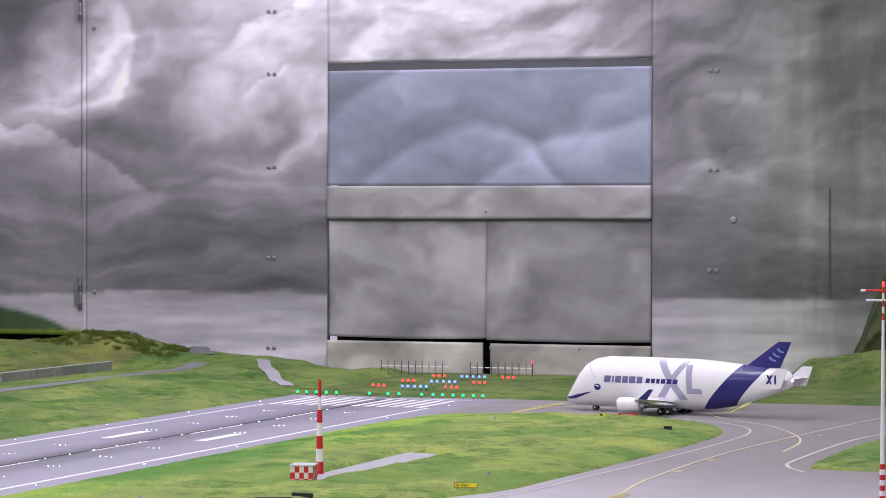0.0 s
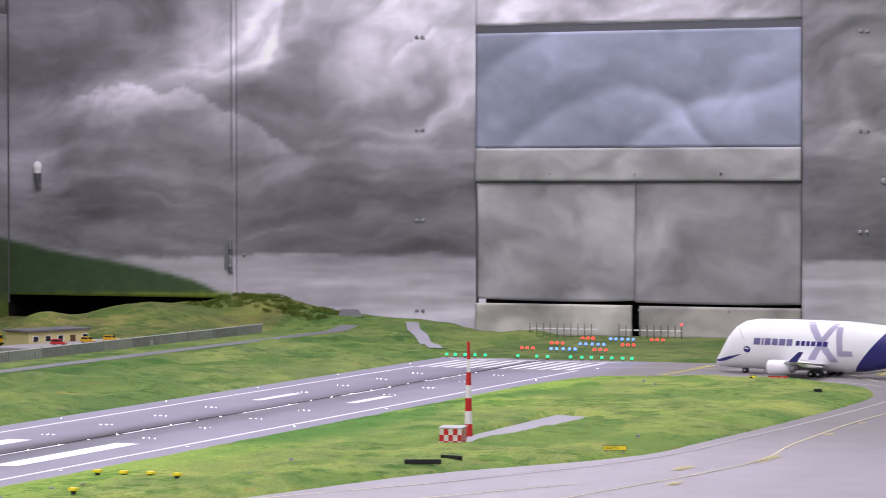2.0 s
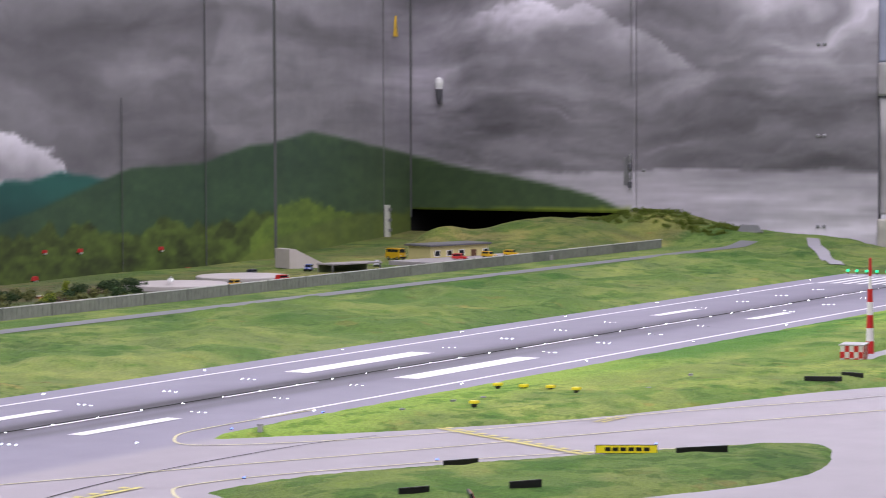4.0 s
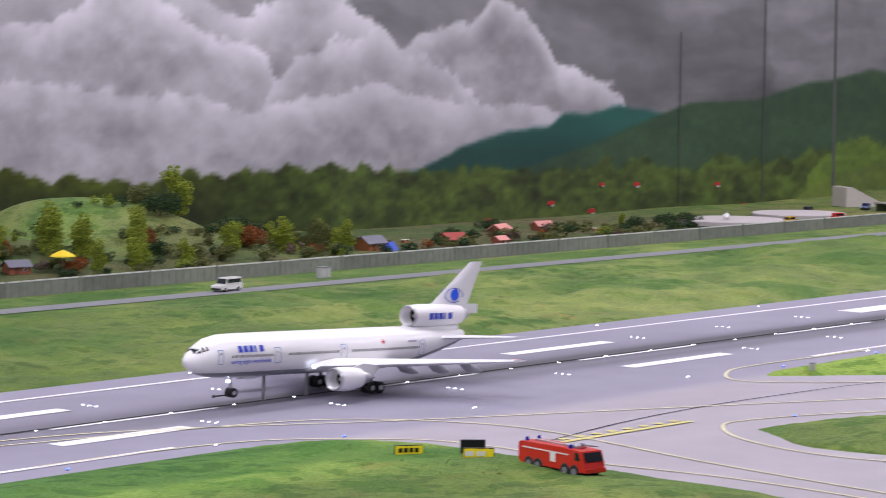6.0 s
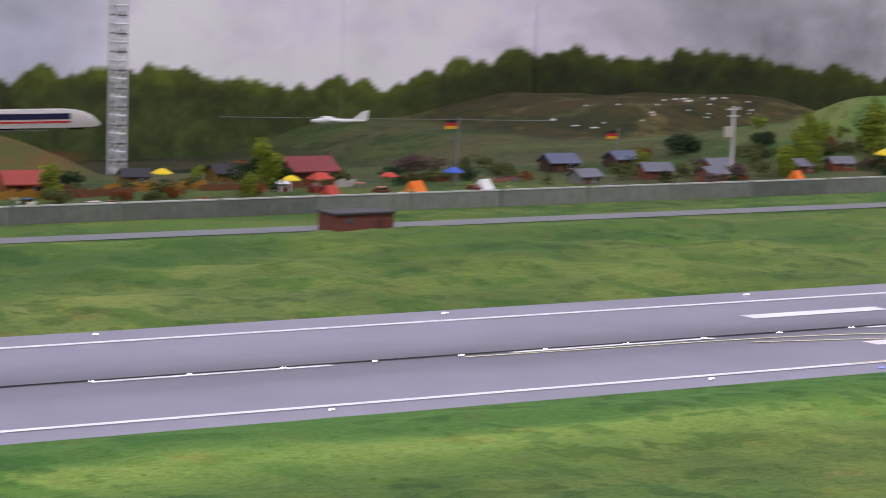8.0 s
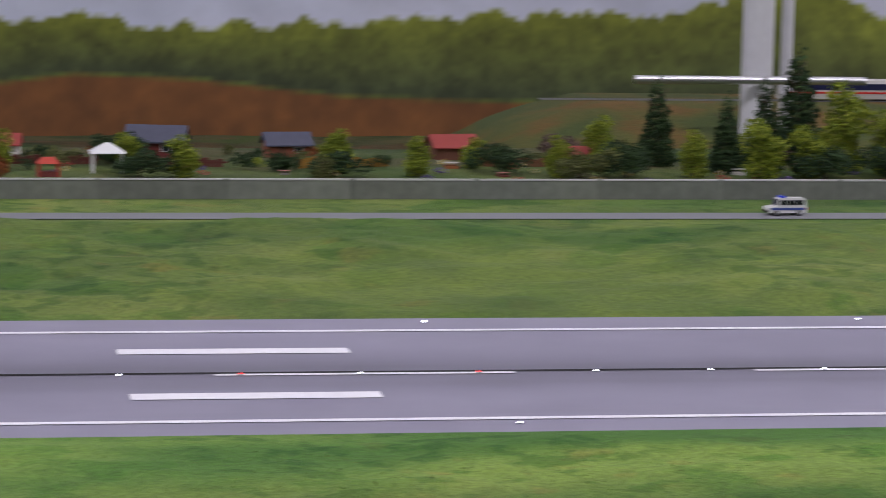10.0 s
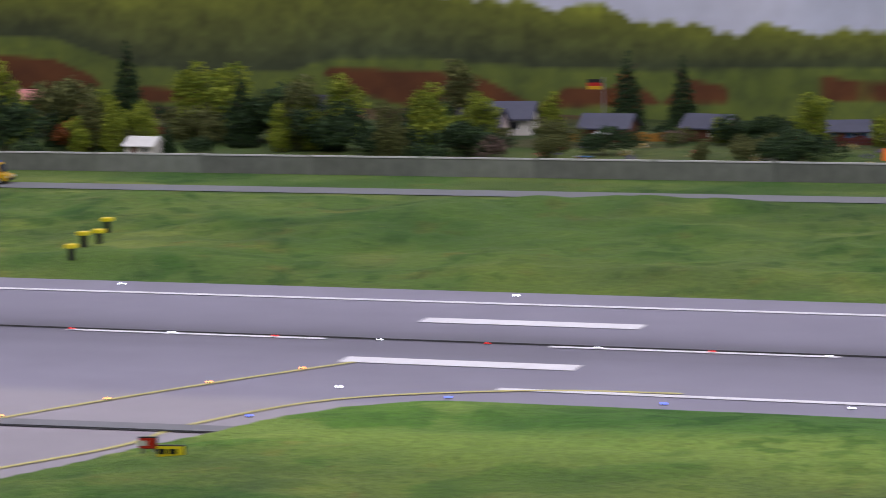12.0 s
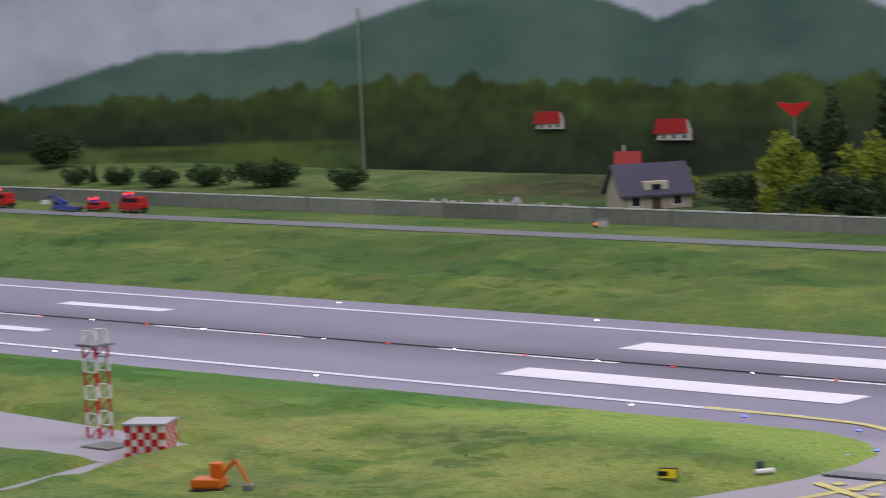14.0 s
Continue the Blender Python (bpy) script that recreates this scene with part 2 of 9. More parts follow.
LAMP_BLUE = paint("lamp_blue", (0.08, 0.16, 0.9, 1), 0.3, emit=3.5)

# ---- the painted walls round the layout ----
EYE_Z = EYE[2]


def smooth(x, a, b):
    t = np.clip((x - a) / (b - a), 0, 1)
    return t * t * (3 - 2 * t)


def table(az, el, azs, els, values):
    """Brightness of the painted sky from a small chart: rows from high to low."""
    v = np.array(values, float).reshape(len(els), len(azs))
    a = np.interp(az, azs, np.arange(len(azs)))
    e = np.interp(el, els[::-1], np.arange(len(els))[::-1])
    i, j = np.clip(np.floor(a).astype(int), 0, len(azs) - 2), np.clip(np.floor(e).astype(int), 0, len(els) - 2)
    fa, fe = a - i, e - j
    fa, fe = fa * fa * (3 - 2 * fa), fe * fe * (3 - 2 * fe)
    return v[j, i] * (1 - fa) * (1 - fe) + v[j, i + 1] * fa * (1 - fe) + v[j + 1, i] * (1 - fa) * fe + v[j + 1, i + 1] * fa * fe


def to_linear(rgb):
    c = np.clip(rgb, 0, 255) / 255
    return ((c + 0.055) / 1.055) ** 2.4


def storm_sky(az, el):
    """Clouds on the wall with the hatch and the walls beside it, in display values."""
    wa, we = fbm(az * 0.5, el * 0.7, 4, 3) - 0.5, fbm(az * 0.5 + 40, el * 0.7, 4, 5) - 0.5
    az2, el2 = az + wa * 1.5, el + we * 1.0
    right = table(az2, el2, [60, 62.3, 63.5, 64.6, 65.7, 66.9, 68, 70.5, 74.8, 77, 79.3, 82], [3.9, 2.67, 1.43, 0.41, -0.6, -1.5, -2.4],
                  [140, 150, 145, 165, 178, 190, 205, 205, 195, 165, 140, 130,
                   130, 160, 205, 210, 165, 200, 215, 190, 160, 155, 128, 125,
                   120, 180, 160, 125, 122, 150, 165, 150, 150, 142, 122, 118,
                   112, 120, 108, 110, 125, 140, 140, 130, 132, 130, 115, 110,
                   98, 95, 95, 100, 105, 112, 112, 112, 112, 112, 105, 100,
                   120, 165, 162, 152, 150, 146, 140, 130, 120, 140, 115, 105,
                   150, 185, 190, 190, 188, 185, 180, 175, 170, 168, 140, 120])
    left = table(az2, el2, [-50, -38, -25, -10, 4, 15, 25.5, 27, 33, 39, 44, 48, 52, 55.45, 55.6, 58, 60.5], [1.2, -0.4, -1.8, -3.0, -4.2],
                 [192, 197, 224, 224, 218, 201, 195, 236, 230, 189, 150, 128, 118, 108, 122, 128, 150,
                  197, 202, 224, 221, 218, 198, 201, 236, 224, 184, 160, 140, 120, 112, 128, 134, 140,
                  208, 208, 230, 221, 216, 198, 205, 236, 224, 186, 165, 150, 125, 118, 142, 150, 150,
                  208, 208, 230, 221, 213, 201, 213, 236, 228, 194, 172, 160, 160, 145, 150, 160, 165,
                  202, 202, 230, 224, 218, 207, 216, 236, 228, 197, 175, 165, 150, 130, 138, 150, 150])
    lum = left + (right - left) * smooth(az, 59.5, 61.5)
    storm = smooth(az, 58, 61.5)
    calm = 0.30 + 0.70 * smooth(az, 30, 50)
    # soft layers drawn out along the wall, finer and darker towards the horizon
    layers = fbm(az2 * 0.28 + 3, el2 * 1.9, 6, 69, 0.55) - 0.5
    threads = fbm(az2 * 0.9, el2 * 5.0, 5, 71, 0.6) - 0.5
    low = smooth(1.2 - el, 0, 1.4)
    lum = lum * (1 + storm * (0.30 + 0.45 * low) * layers + storm * (0.10 + 0.28 * low) * threads)
    lum = lum * (1 + 0.5 * layers * smooth(az, 52.5, 54) * smooth(62.5 - az, 0, 2))
    # rolling diagonal heaps higher up: a bright crest, shade behind it
    turn_az, turn_el = az * 0.86 + el * 0.5 + 2.2 * wa, el * 0.86 - az * 0.5 + 2.0 * we
    roll = fbm(turn_az * 0.30, turn_el * 0.75, 6, 73, 0.52)
    crest = 1 - np.abs(2 * roll - 1)
    lum = lum * (1 + storm * smooth(el, -0.3, 1.6) * (0.75 * (crest - 0.78) + 0.35 * (roll - 0.5)))
    for tops, bright, wide in (
            ([(60.5, 1.5), (62.3, 2.0), (63.2, 1.95), (64.0, 1.5), (64.6, 0.95), (65.2, 0.55), (66.0, 0.30)], 0.36, 0.9),
            ([(66.7, 3.3), (67.2, 3.9), (67.9, 4.2), (68.8, 4.6)], 0.22, 0.7),
            ([(66.9, 2.2), (67.6, 2.75), (68.6, 3.1)], 0.24, 0.7),
            ([(75.6, 2.0), (76.4, 2.45), (77.4, 2.7), (78.2, 2.6)], 0.22, 0.8),
            ([(75.5, 0.7), (76.4, 1.05), (77.0, 1.0), (77.8, 0.6)], 0.16, 0.6)):
        top = np.interp(az, [p[0] for p in sorted(tops)], [p[1] for p in sorted(tops)], left=-9, right=-9) + 0.9 * (fbm(az * 1.1, el * 1.3, 5, 75, 0.6) - 0.5)
        under = np.clip((top - el) / wide, 0, 1)
        ends = smooth(az, tops[0][0], tops[0][0] + 0.7) * smooth(max(p[0] for p in tops) - az, 0, 0.7)
        lum = lum * (1 + ends * smooth(top - el, 0, 0.10) * bright * (1 - under) ** 1.3)
    # a tall heap with a bright eastern side
    side = 65.15 + 0.5 * (fbm(el * 1.6, el * 0 + 2, 4, 85, 0.6) - 0.5) - 0.35 * np.abs(el - 3.3) - az
    lum = lum * (1 + 0.34 * smooth(side, 0, 0.16) * (1 - np.clip(side / 1.2, 0, 1)) * smooth(el, 2.0, 2.5) * smooth(4.6 - el, 0, 0.8))
    lum = lum * (1 - 0.22 * smooth(63.6 - az, 0, 1.0) * smooth(el, 1.9, 2.6) * smooth(az, 60, 61.5))
    fine = fbm(az2 * 1.6, el2 * 2.4, 6, 17, 0.55)
    billow = 1 - np.abs(2 * fbm(az2 * 0.42 + el2 * 0.15, el2 * 0.8, 6, 11, 0.46) - 1)
    lum = lum * (1 + calm * (0.40 * (1 - storm) * (billow - 0.80) + 0.22 * (fine - 0.5)))
    # the pale strip of sky below the dark cloud base
    base_edge = -1.52 + 0.22 * (fbm(az * 0.6, az * 0, 4, 77, 0.6) - 0.5) + 0.05 * (fbm(az * 5, el * 4, 3, 79) - 0.5) - 0.10 * smooth(az, 72, 77)
    pale_strip = smooth(base_edge - el, 0, 0.07) * smooth(az, 61.5, 63)
    strip = (166 + 26 * smooth(-el, 1.6, 2.6)) * (1 + 0.55 * (fbm(az * 0.5, el * 4.5, 5, 81, 0.55) - 0.5)) * (1 - 0.25 * smooth(az, 77.5, 79.5))
    cloud_base = smooth(el - base_edge, 0, 0.05) * smooth(base_edge + 1.1 - el, 0, 0.9) * smooth(az, 61.0, 62.5) * 0.85
    lum = lum + (96 * (1 + 0.5 * layers + 0.5 * threads) - lum) * cloud_base
    lum = lum + (strip - lum) * pale_strip
    # paint lightened towards the corner
    lum = lum * (1 + 0.26 * smooth(az, 58.5, 60) * smooth(66.0 - az, 0, 3.5) * smooth(el, -1.8, -1.4) * smooth(1.6 - el, 0, 1.2))
    # tone streaks that paint the shade of hanging folds at the wall's end
    fold_shade = fbm(az * 2.6, el * 0.25, 4, 83, 0.55) - 0.5
    lum = lum * (1 + 0.45 * fold_shade * smooth(az, 76.5, 79))
    lum = lum * (1 - 0.20 * smooth(az, 74, 75.5) * smooth(el, 0.8, 2.4)) * (1 - 0.10 * smooth(az, 69, 72) * smooth(el, 3.0, 3.6))
    lum = lum * (1 + 0.10 * smooth(az, 24, 27) * smooth(46 - az, 0, 4))
    # heaps of white cloud over the hills, one before another
    puff = fbm(az * 2.4, el * 2.4, 5, 23, 0.6) - 0.5
    puff = puff * 1.15
    curl = smooth(fbm(az * 1.1 + 9, el * 1.3, 5, 29, 0.5), 0.36, 0.66)
    for tops, light, fall, wide in (
            ([(36, 0.9), (38.5, 1.4), (40, 0.8), (42, 1.2), (44, 0.8), (45.2, 0.26), (46.0, 0.83), (46.35, 0.92), (46.7, 0.77), (47.25, 0.55), (47.9, 0.05), (48.3, -0.25), (48.8, -1.2)], 212, 46, 0.9),
            ([(47.2, -1.2), (48.2, -0.25), (48.8, -0.05), (49.25, 0.24), (49.65, 0.18), (50.13, 0.80), (50.7, 0.5), (51.07, 0.0), (51.45, -0.7), (51.75, -0.76), (52.0, -0.83), (52.7, -1.15), (53.0, -2.4)], 216, 52, 0.7),
            ([(37, -0.4), (39, 0.3), (41, 0.0), (42.6, 0.85), (43.3, 0.67), (43.9, 0.25), (44.6, -0.17), (45.2, -0.22), (45.7, -0.65), (46.2, -1.6)], 214, 40, 0.8),
            ([(45.6, -1.2), (46.2, -0.55), (46.9, -0.18), (47.4, -0.22), (47.85, 0.02), (48.4, -0.4), (49.2, -0.75), (50.0, -1.6)], 206, 40, 0.7),
            ([(39, -1.4), (41, -1.0), (43, -1.25), (45.5, -1.5), (46.7, -1.22), (47.8, -0.94), (48.6, -1.2), (49.5, -1.5), (50.6, -1.35), (51.4, -1.5), (52.4, -2.4)], 204, 36, 0.8)):
        top = np.interp(az, [p[0] for p in tops], [p[1] for p in tops], left=-9, right=-9) + puff * 0.42 + 0.10 * (fbm(az * 9, el * 9, 3, 67) - 0.5)
        cover = smooth(top - el, 0.0, 0.13) * smooth(az, 36, 42)
        shade = light + 6 + 46 * puff - fall * smooth((top - el) / wide, 0.0, 1.0) - 22 * curl
        lum = lum + (shade - lum) * cover
    lum = lum * (1 + 0.09 * smooth(az, 38.5, 41.5) * smooth(48.5 - az, 0, 2.5))
    tint = np.stack([np.full_like(az, 1.0), np.full_like(az, 0.978), np.full_like(az, 1.03)], -1)
    blue = (smooth(-az, -27, -24) * (0.35 + 0.65 * fbm(az * 0.3, el * 0.6, 3, 31)))[..., None]
    tint = tint * (1 - blue) + np.array([0.94, 0.98, 1.07]) * blue
    mossy = (smooth(az, 75.0, 79.0) * 0.8)[..., None]
    tint = tint * (1 - mossy) + np.array([0.985, 1.0, 0.95]) * mossy
    return lum[..., None] * tint


def wall_paint(az, el):
    """Sky, mountains, woods and fields of the painted backdrop, as linear colour."""
    rgb = storm_sky(az, el)
    rough = fbm(az * 3.2, el * 3.2, 4, 41) - 0.5
    leaf = fbm(az * 7.0, el * 9.0, 4, 43) - 0.5
    big = fbm(az * 0.8, el * 1.6, 4, 47)

    def lay(mask, colour):
        return rgb + (colour - rgb) * mask[..., None]

    # teal mountains behind
    far = np.interp(az, [-60, -50.5, -47.5, -46, -44.5, -43.6, -41.5, -39.2, -37.5, -36, -33.4, -32.2, -30.4, -29, -27], [-2.4, -2.5, -1.7, -1.75, -1.6, -1.3, -0.7, -0.75, -1.45, -1.0, -1.2, -1.75, -2.85, -3.3, -4.4])
    far = np.maximum(far, np.interp(az, [47, 48.7, 49.4, 50.4, 51.0, 51.25, 51.55, 52.1, 52.65, 53.5, 54, 56], [-3.3, -2.75, -2.36, -1.99, -1.93, -1.88, -1.63, -1.62, -1.46, -1.58, -1.7, -2.4]))
    far = np.where((az < -22) | ((az > 46.5) & (az < 57)), far, -9)
    m = smooth(far + rough * 0.12 - el, -0.05, 0.09)
    teal = np.stack([62 + 40 * big, 94 + 34 * big, 86 + 28 * big], -1)
    ridge = (0.75 + 0.25 * smooth(el, -2.6, -1.6))[..., None]
    teal_dark = np.stack([26 + 22 * big, 78 + 26 * big, 74 + 20 * big], -1) * ridge
    rgb = lay(m, np.where((az < 0)[..., None], teal, teal_dark))
    near = np.interp(az, [49.6, 50.6, 52.1, 52.8, 53.7, 54.05, 55.35, 56.4, 56.8, 57.65, 58.9, 60.6, 62.3, 63.2, 64.05], [-3.0, -2.8, -2.22, -1.92, -1.53, -1.38, -1.32, -0.95, -0.93, -0.68, -0.97, -1.4, -1.72, -1.95, -2.35])
    near = np.where((az > 49.6) & (az < 64.05), near, -9)
    m = smooth(near + rough * 0.05 - el, -0.05, 0.07)
    # paint a touch lighter past the corner, making up for grazing lamps
    rgb = lay(m, np.stack([46 + 26 * big + 18 * leaf + 14 * smooth(az, 57, 60), 72 + 30 * big + 20 * leaf + 10 * smooth(az, 57, 60), 54 + 16 * big + 8 * leaf], -1) * (0.88 + 0.04 * smooth(az, 56.9, 57.2))[..., None])
    lip = smooth(az, 59.4, 59.8) * smooth(64.05 - az, 0, 0.1) * smooth(-2.20 + 0.05 * rough - el, 0, 0.05)
    rgb = lay(lip, np.stack([116 + 30 * leaf, 134 + 30 * leaf, 44 + 10 * leaf], -1))
    # woods
    edge = np.interp(az, [-60, -51, -46, -42, -38, -34, -32, -30, -27, -24, -20, -14, -11, -8, -5, -1.5, -1.3, 1.5, 4, 9, 14, 16.5, 18, 20, 24, 26, 27, 30, 31.7, 33, 35.2, 36.5, 37.9, 40, 42.5, 46, 49, 52, 55, 57, 58.5, 60, 62],
                     [-2.6, -2.7, -2.6, -2.5, -2.7, -2.8, -2.6, -2.6, -2.75, -2.7, -2.8, -3.8, -3.95, -3.95, -3.8, -3.95, -3.75, -3.4, -3.6, -3.3, -3.1, -2.5, -3.0, -3.3, -3.55, -3.25, -3.35, -3.5, -3.45, -3.0, -2.6, -2.85, -2.55, -2.9, -3.05, -2.7, -2.75, -2.65, -2.55, -2.2, -2.3, -2.55, -2.8])
    clump = np.abs(fbm(az * 1.7, az * 0 + 3, 3, 53) - 0.5) * 0.75 + (fbm(az * 5, el * 2 + 9, 3, 59) - 0.5) * 0.22
    edge = np.where(az < 62.5, edge, -9)
    m = smooth(edge + clump - 0.1 - el, -0.03, 0.07)
    depth = np.clip((edge - el) / 1.6, 0, 1)
    tone = 0.90 + 0.45 * leaf + 0.5 * rough + 0.45 * (big - 0.5)
    west = smooth(24 - az, 0, 3)
    rim_lit = 1 + 0.28 * (1 - smooth(depth, 0.05, 0.30))
    wood = np.stack([(78 - 12 * depth) * tone * rim_lit, (90 - 8 * depth) * tone * rim_lit, (34 + 2 * depth) * tone], -1)
    wood = wood * (1 - 0.26 * smooth(az, 31.5, 34.5))[..., None]
    # leafier, lighter woods towards the corner with the hatch
    lit = (smooth(az, 42.5, 47.5))[..., None]
    leafy = 0.95 + 0.6 * leaf + 0.45 * rough + 0.3 * (big - 0.5) - 0.22 * smooth(fbm(az * 2.2, el * 3.0, 3, 63), 0.5, 0.62)
    wood = wood * (1 - lit) + np.stack([76 * leafy, 94 * leafy, 38 * leafy], -1) * lit
    # sunlit crowns over dark stems in the west
    foot = np.interp(az, [-60, -46.3, -45.9, -38.6, -34, -31, -28.4, -27, -25.5, -24.1, -22.3, -21.5, -19.6, -17.4, -15.2, -10.8, -5.8, -1.5, 2.1, 4.4, 7.4, 12, 26], [-3.5, -3.6, -4.7, -4.8, -4.4, -3.5, -3.53, -3.65, -4.2, -4.42, -4.43, -4.22, -4.25, -4.5, -4.6, -4.6, -5.0, -4.95, -4.5, -4.58, -4.88, -4.95, -4.9])
    stem = np.clip((edge - el) / np.maximum(edge - foot, 0.3), 0, 1)
    crown = (1 + 0.32 * leaf + 0.4 * rough + 0.3 * (big - 0.5)) * (1 - 0.25 * smooth(-27 - az, 0, 4)) * (1 - 0.22 * smooth(-34 - az, 0, 2))
    crown = crown * (1 + smooth(-33 - az, 0, 2) * (0.10 + 0.6 * (fbm(az * 2.0, el * 3.4, 3, 65) - 0.5)))
    pale = np.stack([(124 - 58 * stem) * crown, (132 - 56 * stem) * crown, (46 + 6 * stem) * crown], -1)
    far_west = smooth(-30 - az, 0, 3)[..., None]
    pale = pale * (1 - far_west * np.array([0.22, 0.06, 0.0]))
    wood = wood * (1 - west[..., None]) + pale * west[..., None]
    rgb = lay(m, wood)
    # meadow under the woods and red-brown ploughed strips
    below = smooth(foot + 0.05 * rough - el, -0.03, 0.06) * west
    rgb = lay(below, np.stack([100 + 40 * rough + 26 * leaf, 116 + 40 * rough + 26 * leaf, 52 + 14 * rough], -1))
    tilled = np.interp(az, [-31, -30, -29, -28.5, -28.2, -27, -26.3, -26.0, -25.8, -25.3, -24.7, -24.2, -23.9, -22, -21.6, -19.6, -18.5, -17.9, -17.4, -16.8, -15.2, -14.9, -14.4, -13.1, -12.0, -10.8, -1.5], [-4.2, -3.7, -3.66, -4.1, -3.95, -4.08, -4.4, -4.7, -5.2, -4.66, -4.74, -4.96, -5.3, -5.3, -4.4, -4.52, -4.69, -5.0, -5.3, -4.9, -5.0, -5.3, -4.78, -5.09, -4.75, -4.9, -5.25])
    till_end = np.interp(az, [-31, -30, -28.6, -27.7, -26.6, -26, -25.2, -24.3, -21.6, -21.2, -19.8, -17.9, -10.8, -1.5], [-4.1, -4.05, -4.1, -4.78, -4.87, -4.6, -5.03, -5.03, -4.6, -4.9, -5.3, -5.34, -5.3, -5.6])
    soil = smooth(tilled + 0.05 * rough - el, -0.02, 0.05) * smooth(el - till_end - 0.05 * leaf, -0.02, 0.06) * smooth(-1.45 - az, 0, 0.1) * smooth(az, -31, -30.6)
    soil = soil * np.maximum(smooth(fbm(az * 0.7, az * 0, 3, 147), 0.42, 0.52), smooth(-13.5 - az, 0, 1))
    rgb = lay(soil, np.stack([100 + 36 * rough, 60 + 24 * rough, 32 + 10 * rough], -1))
    # open meadows and a pale thicket before the western mountains
    west_end = smooth(-43.4 - az, 0, 0.15)
    open_land = west_end * smooth(-3.55 + 0.10 * rough + 0.15 * (big - 0.5) - el, 0, 0.12)
    rgb = lay(open_land, np.stack([84 + 40 * rough + 30 * (big - 0.5), 104 + 40 * rough + 30 * (big - 0.5), 50 + 16 * rough], -1))
    thicket = np.interp(az, [-50.2, -49.7, -49.2, -48.6, -48.2], [-4.1, -3.5, -3.35, -3.6, -4.1], left=-9, right=-9)
    rgb = lay(smooth(thicket + 0.2 * leaf - el, 0, 0.08) * smooth(el, -4.15, -4.0), np.stack([104 + 60 * leaf, 120 + 60 * leaf, 66 + 30 * leaf], -1))
    hedge = west_end * smooth(-0.10 - np.abs(el + 3.75 + 0.05 * rough), -0.22, -0.10) * smooth(fbm(az * 1.5, az * 0, 3, 143), 0.4, 0.5)
    rgb = lay(hedge * 0.7, np.stack([56 + 30 * leaf, 72 + 30 * leaf, 34 + 10 * leaf], -1))
    # a meadow hill in the corner, a wooded dome on it and bare soil at its foot
    dome = np.interp(az, [56.4, 56.95, 57.5, 58.1, 58.6], [-2.8, -2.14, -1.99, -2.2, -2.4], left=-9, right=-9)
    rgb = lay(smooth(dome + 0.2 * leaf - el, 0, 0.08), np.stack([94 + 50 * leaf, 118 + 50 * leaf, 46 + 16 * leaf], -1))
    hill = np.interp(az, [54.6, 55.9, 56.8, 58.2, 58.9, 60.5], [-4.3, -3.37, -2.79, -2.34, -2.26, -2.3], left=-9, right=-9)
    rgb = lay(smooth(hill - el, 0, 0.12), np.stack([98 + 30 * leaf + 26 * rough, 116 + 32 * leaf + 26 * rough, 52 + 14 * leaf], -1))
    bare = np.interp(az, [57.6, 58.05, 58.55, 59.0, 59.6], [-3.6, -3.28, -3.06, -2.91, -2.85], left=-9, right=-9)
    rgb = lay(smooth(bare - el, 0, 0.1), np.stack([134 + 30 * rough, 88 + 22 * rough, 54 + 12 * rough], -1))
    field = smooth(np.interp(az, [-1.4, 2.1, 4.4, 7.4, 12, 26], [-4.97, -4.52, -4.6, -4.89, -4.97, -4.92]) - el, 0, 0.1) * smooth(az, -1.35, -1.25) * smooth(26 - az, 0, 1.2)
    rgb = lay(field, np.stack([122 + 40 * rough, 80 + 26 * rough, 44 + 12 * rough], -1))
    olive = smooth(-3.55 + 0.12 * rough - el, 0, 0.12) * smooth(az, 33.5, 35) * smooth(39.6 - az, 0, 1.0)
    rgb = lay(olive, np.stack([78 + 30 * rough, 68 + 26 * rough, 28 + 10 * rough], -1))
    return to_linear(rgb)


def painted_wall(name, a, b, z0, z1, step, label):
    a, b = np.array(a, float), np.array(b, float)
    nu, nv = int(np.hypot(*(b - a)) / step) + 2, int((z1 - z0) / step) + 2
    s, z = np.meshgrid(np.linspace(0, 1, nu), np.linspace(z0, z1, nv), indexing="ij")
    x, y = a[0] + (b[0] - a[0]) * s, a[1] + (b[1] - a[1]) * s
    az, el = np.degrees(np.arctan2(x, y)), np.degrees(np.arctan2(z - EYE_Z, np.hypot(x, y)))
    pts = np.stack([x, y, z], -1).reshape(-1, 3)
    ob = grid_mesh(name, pts, nu, nv, BACKDROP, wall_paint(az.ravel(), el.ravel()))
    solid = ob.modifiers.new("thickness", "SOLIDIFY")
    solid.thickness, solid.offset = 0.03, -1
    return tagged(ob, label, "painted wall", kind="structure")


CORNERS = [(-7.6, 0.4), (-7.2, 4.7), (-4.9, 5.45), (-3.6, 6.15), (-0.15, 6.2), (4.4, 6.4), (5.6, 5.25), (8.13, 5.30), (10.05, 5.895)]
for k, (a, b) in enumerate(zip(CORNERS, CORNERS[1:])):
    painted_wall("wall_back_%d" % (k + 1), a, b, -0.06, 1.25, 0.03 if k == 0 else 0.0092, "board wall painted with clouds, mountains and woods")
    painted_wall("wall_upper_%d" % (k + 1), a, b, 1.25, 2.62, 0.06, "upper part of the wall painted with clouds")

